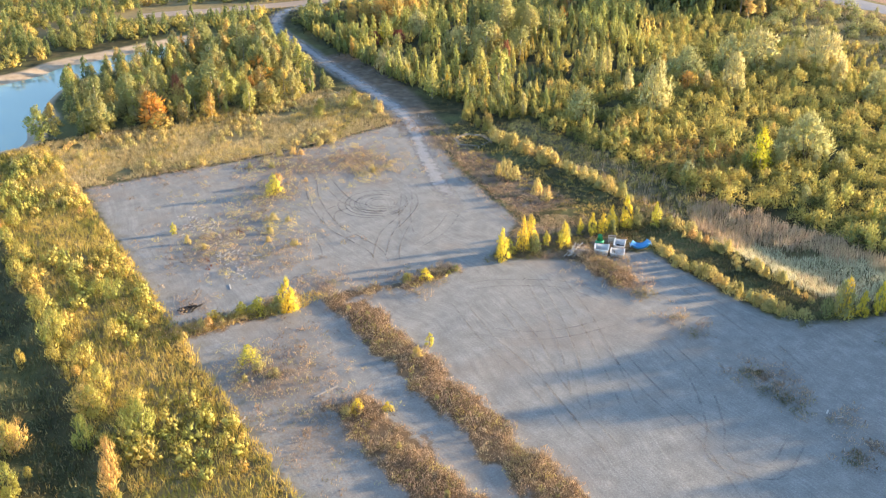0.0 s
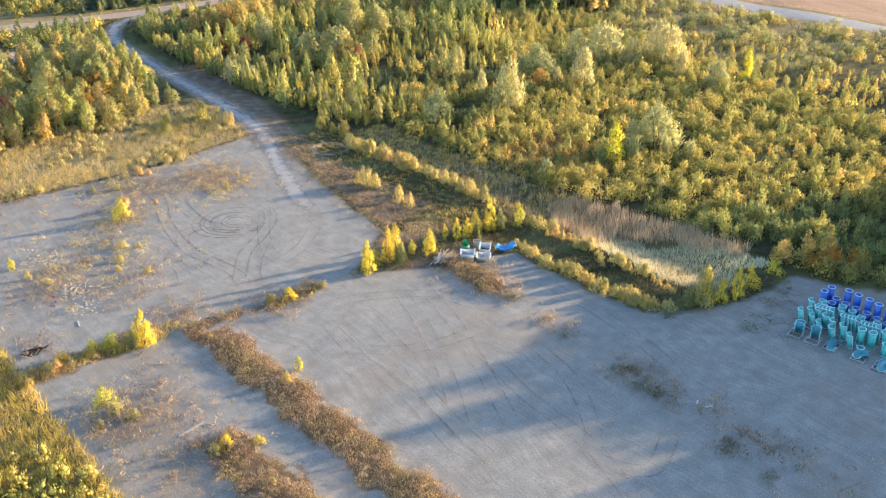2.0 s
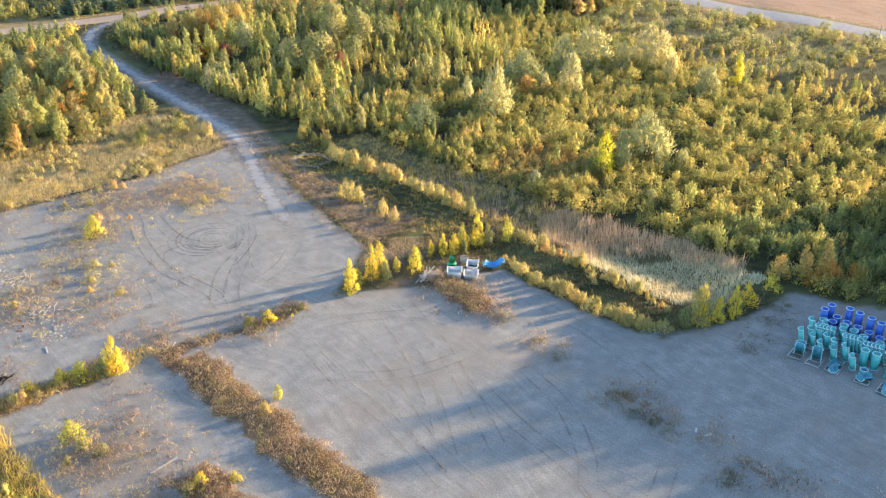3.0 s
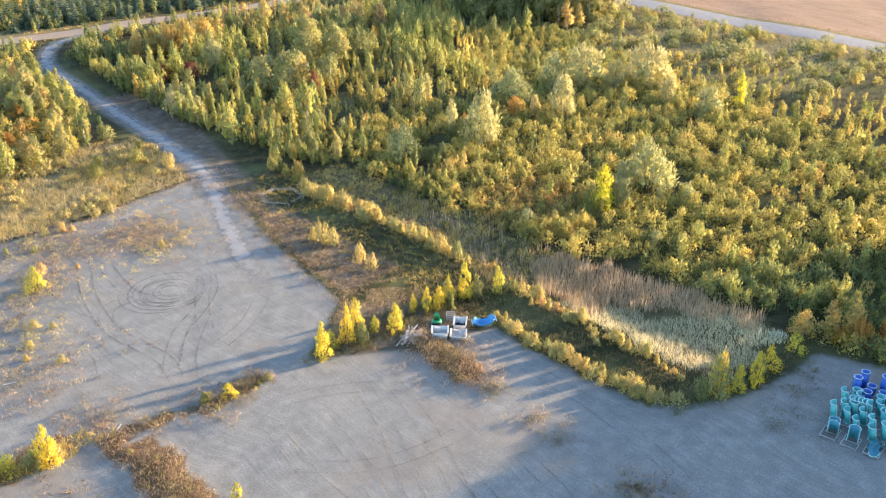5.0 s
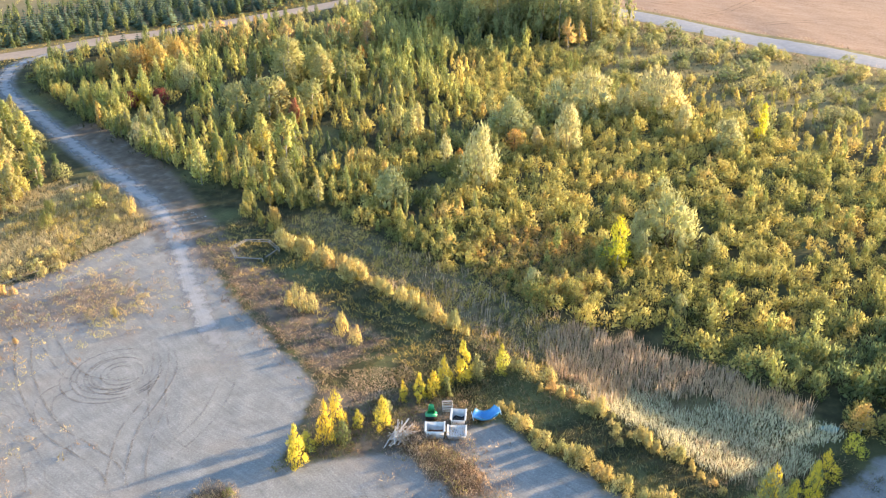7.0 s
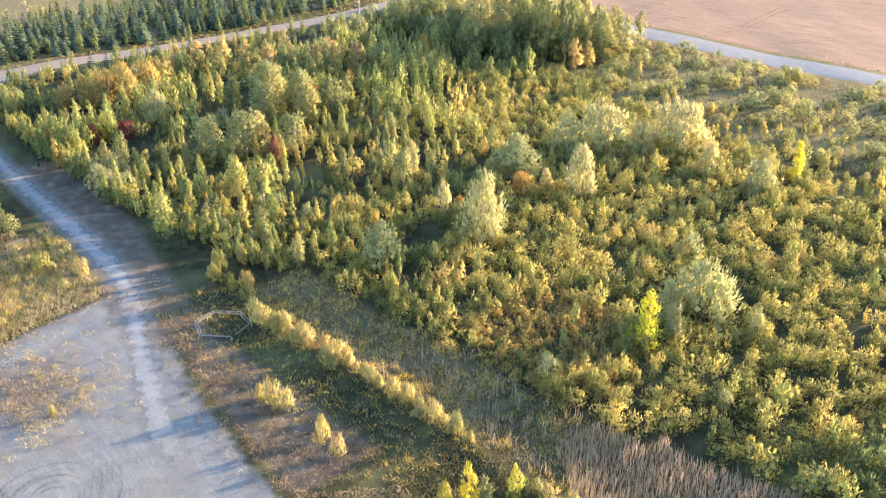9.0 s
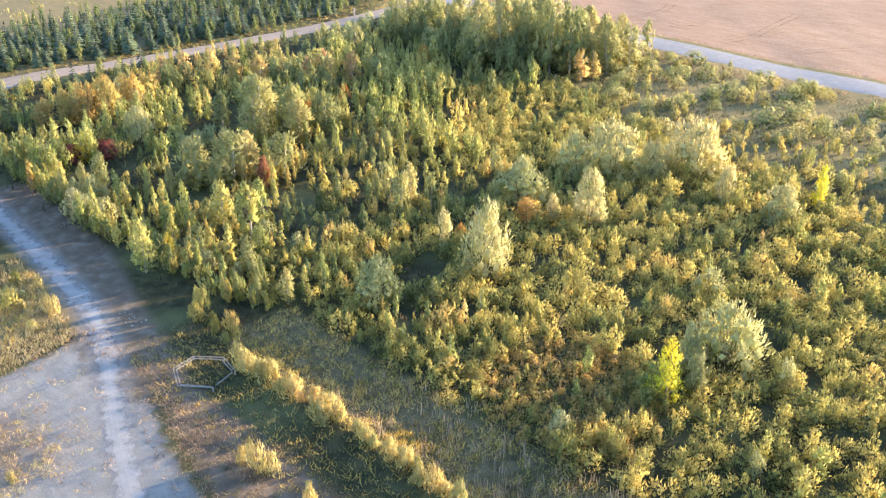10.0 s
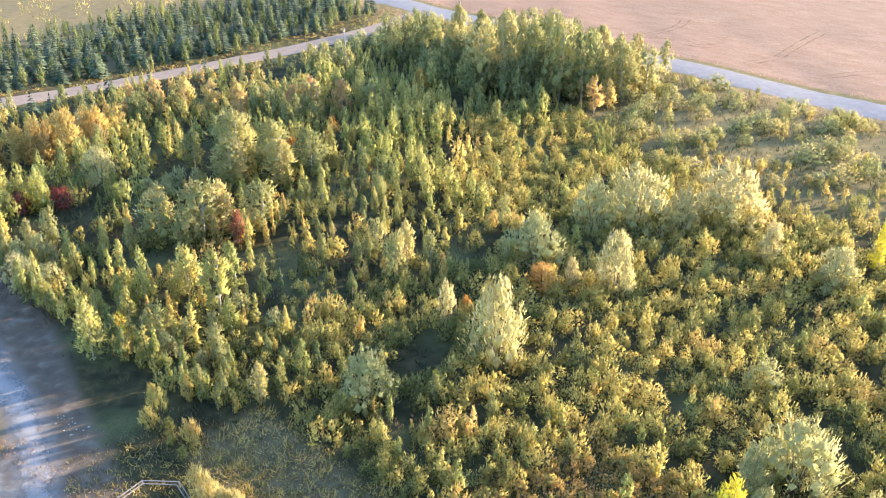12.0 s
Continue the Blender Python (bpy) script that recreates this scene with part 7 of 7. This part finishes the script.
for x0, y0, x1, y1, w in ((64.5, 38.7, 65.1, 39.0, 0.16), (64.6, 37.9, 65.4, 37.6, 0.16), (19.9, 66.4, 20.8, 67.0, 0.18), (68.9, 148.4, 71.2, 149.0, 0.3), (69.4, 147.9, 71.4, 148.3, 0.2), (33.2, 96.4, 34.4, 96.0, 0.12), (28.2, 90.0, 28.5, 91.2, 0.14), (37.8, 82.4, 38.5, 83.0, 0.12), (86.2, 141.0, 87.2, 140.6, 0.2)):
    plank(x0, y0, x1, y1, w, M_PALEWOOD)
for x0, y0, x1, y1, w in ((27.2, 66.2, 29.9, 66.6, 0.22), (52.2, 127.4, 60.2, 127.9, 0.2), (45.2, 127.8, 51.8, 127.5, 0.18), (38.4, 129.5, 44.8, 128.0, 0.16), (66.4, 128.4, 68.4, 129.4, 0.2)):
    plank(x0, y0, x1, y1, w, M_WOOD, "fallen_pole", "grey weathered pole lying on the ground")


def rubble(name, label, spots, count, size, mat):
    v, f = [], []
    for x, y, rx, ry in spots:
        for _ in range(count):
            cx, cy, s = rng.normal(x, rx), rng.normal(y, ry), rng.uniform(*size)
            base = len(v)
            z = at(cx, cy)
            for dx, dy, dz in ((1, 0, 0), (0, 1, 0), (-1, 0, 0), (0, -1, 0), (0, 0, 0.8)):
                v.append((cx + s * dx * rng.uniform(0.6, 1.2), cy + s * dy * rng.uniform(0.6, 1.2), z - 0.02 + s * dz * rng.uniform(0.6, 1.1)))
            f += [(base + a, base + b, base + 4) for a, b in ((0, 1), (1, 2), (2, 3), (3, 0))]
    tagged(new(name, mesh_of(name, v, f, mat)), label, "rubble", kind="stuff")


rubble("pad_rubble", "pale rubble and broken wood scattered on the pad", [(30.8, 110, 0.8, 1.2), (31.2, 106, 0.9, 1.6), (31.0, 102, 0.9, 1.8), (30.6, 97, 0.8, 1.8), (30.2, 93.5, 0.8, 0.8)], 60, (0.04, 0.20), M_STONE)
rubble("chalk_heap", "small heap of white crushed stone", [(59.3, 123.2, 0.8, 0.45)], 260, (0.03, 0.11), M_STONE)
rubble("weedline_gravel", "loose stones along the weedy line", [(64.6, 37.5, 0.8, 1.5), (63.8, 34, 0.8, 1.5), (63.4, 46, 0.5, 3.0)], 50, (0.03, 0.10), M_STONE)
rubble("ditch_rocks", "pale rocks at the ditch outlet", [(92.8, 50.4, 0.9, 1.2), (77.8, 127.8, 0.6, 1.2), (75.2, 51.8, 0.4, 0.5)], 26, (0.05, 0.17), M_STONE)
rubble("pad_pebbles", "stray pebbles over the pads", [(44, 60, 6, 14), (52, 105, 9, 9), (28, 68, 5, 9), (70, 50, 4, 9), (35, 105, 8, 10), (78, 35, 7, 7)], 90, (0.02, 0.07), M_STONE)
rubble("rusty_scraps", "rust-red scraps on the pad", [(34.6, 103.4, 0.5, 0.25), (28.6, 98.2, 0.5, 0.4), (28.0, 96.4, 0.4, 0.3)], 14, (0.08, 0.24), M_RUST)
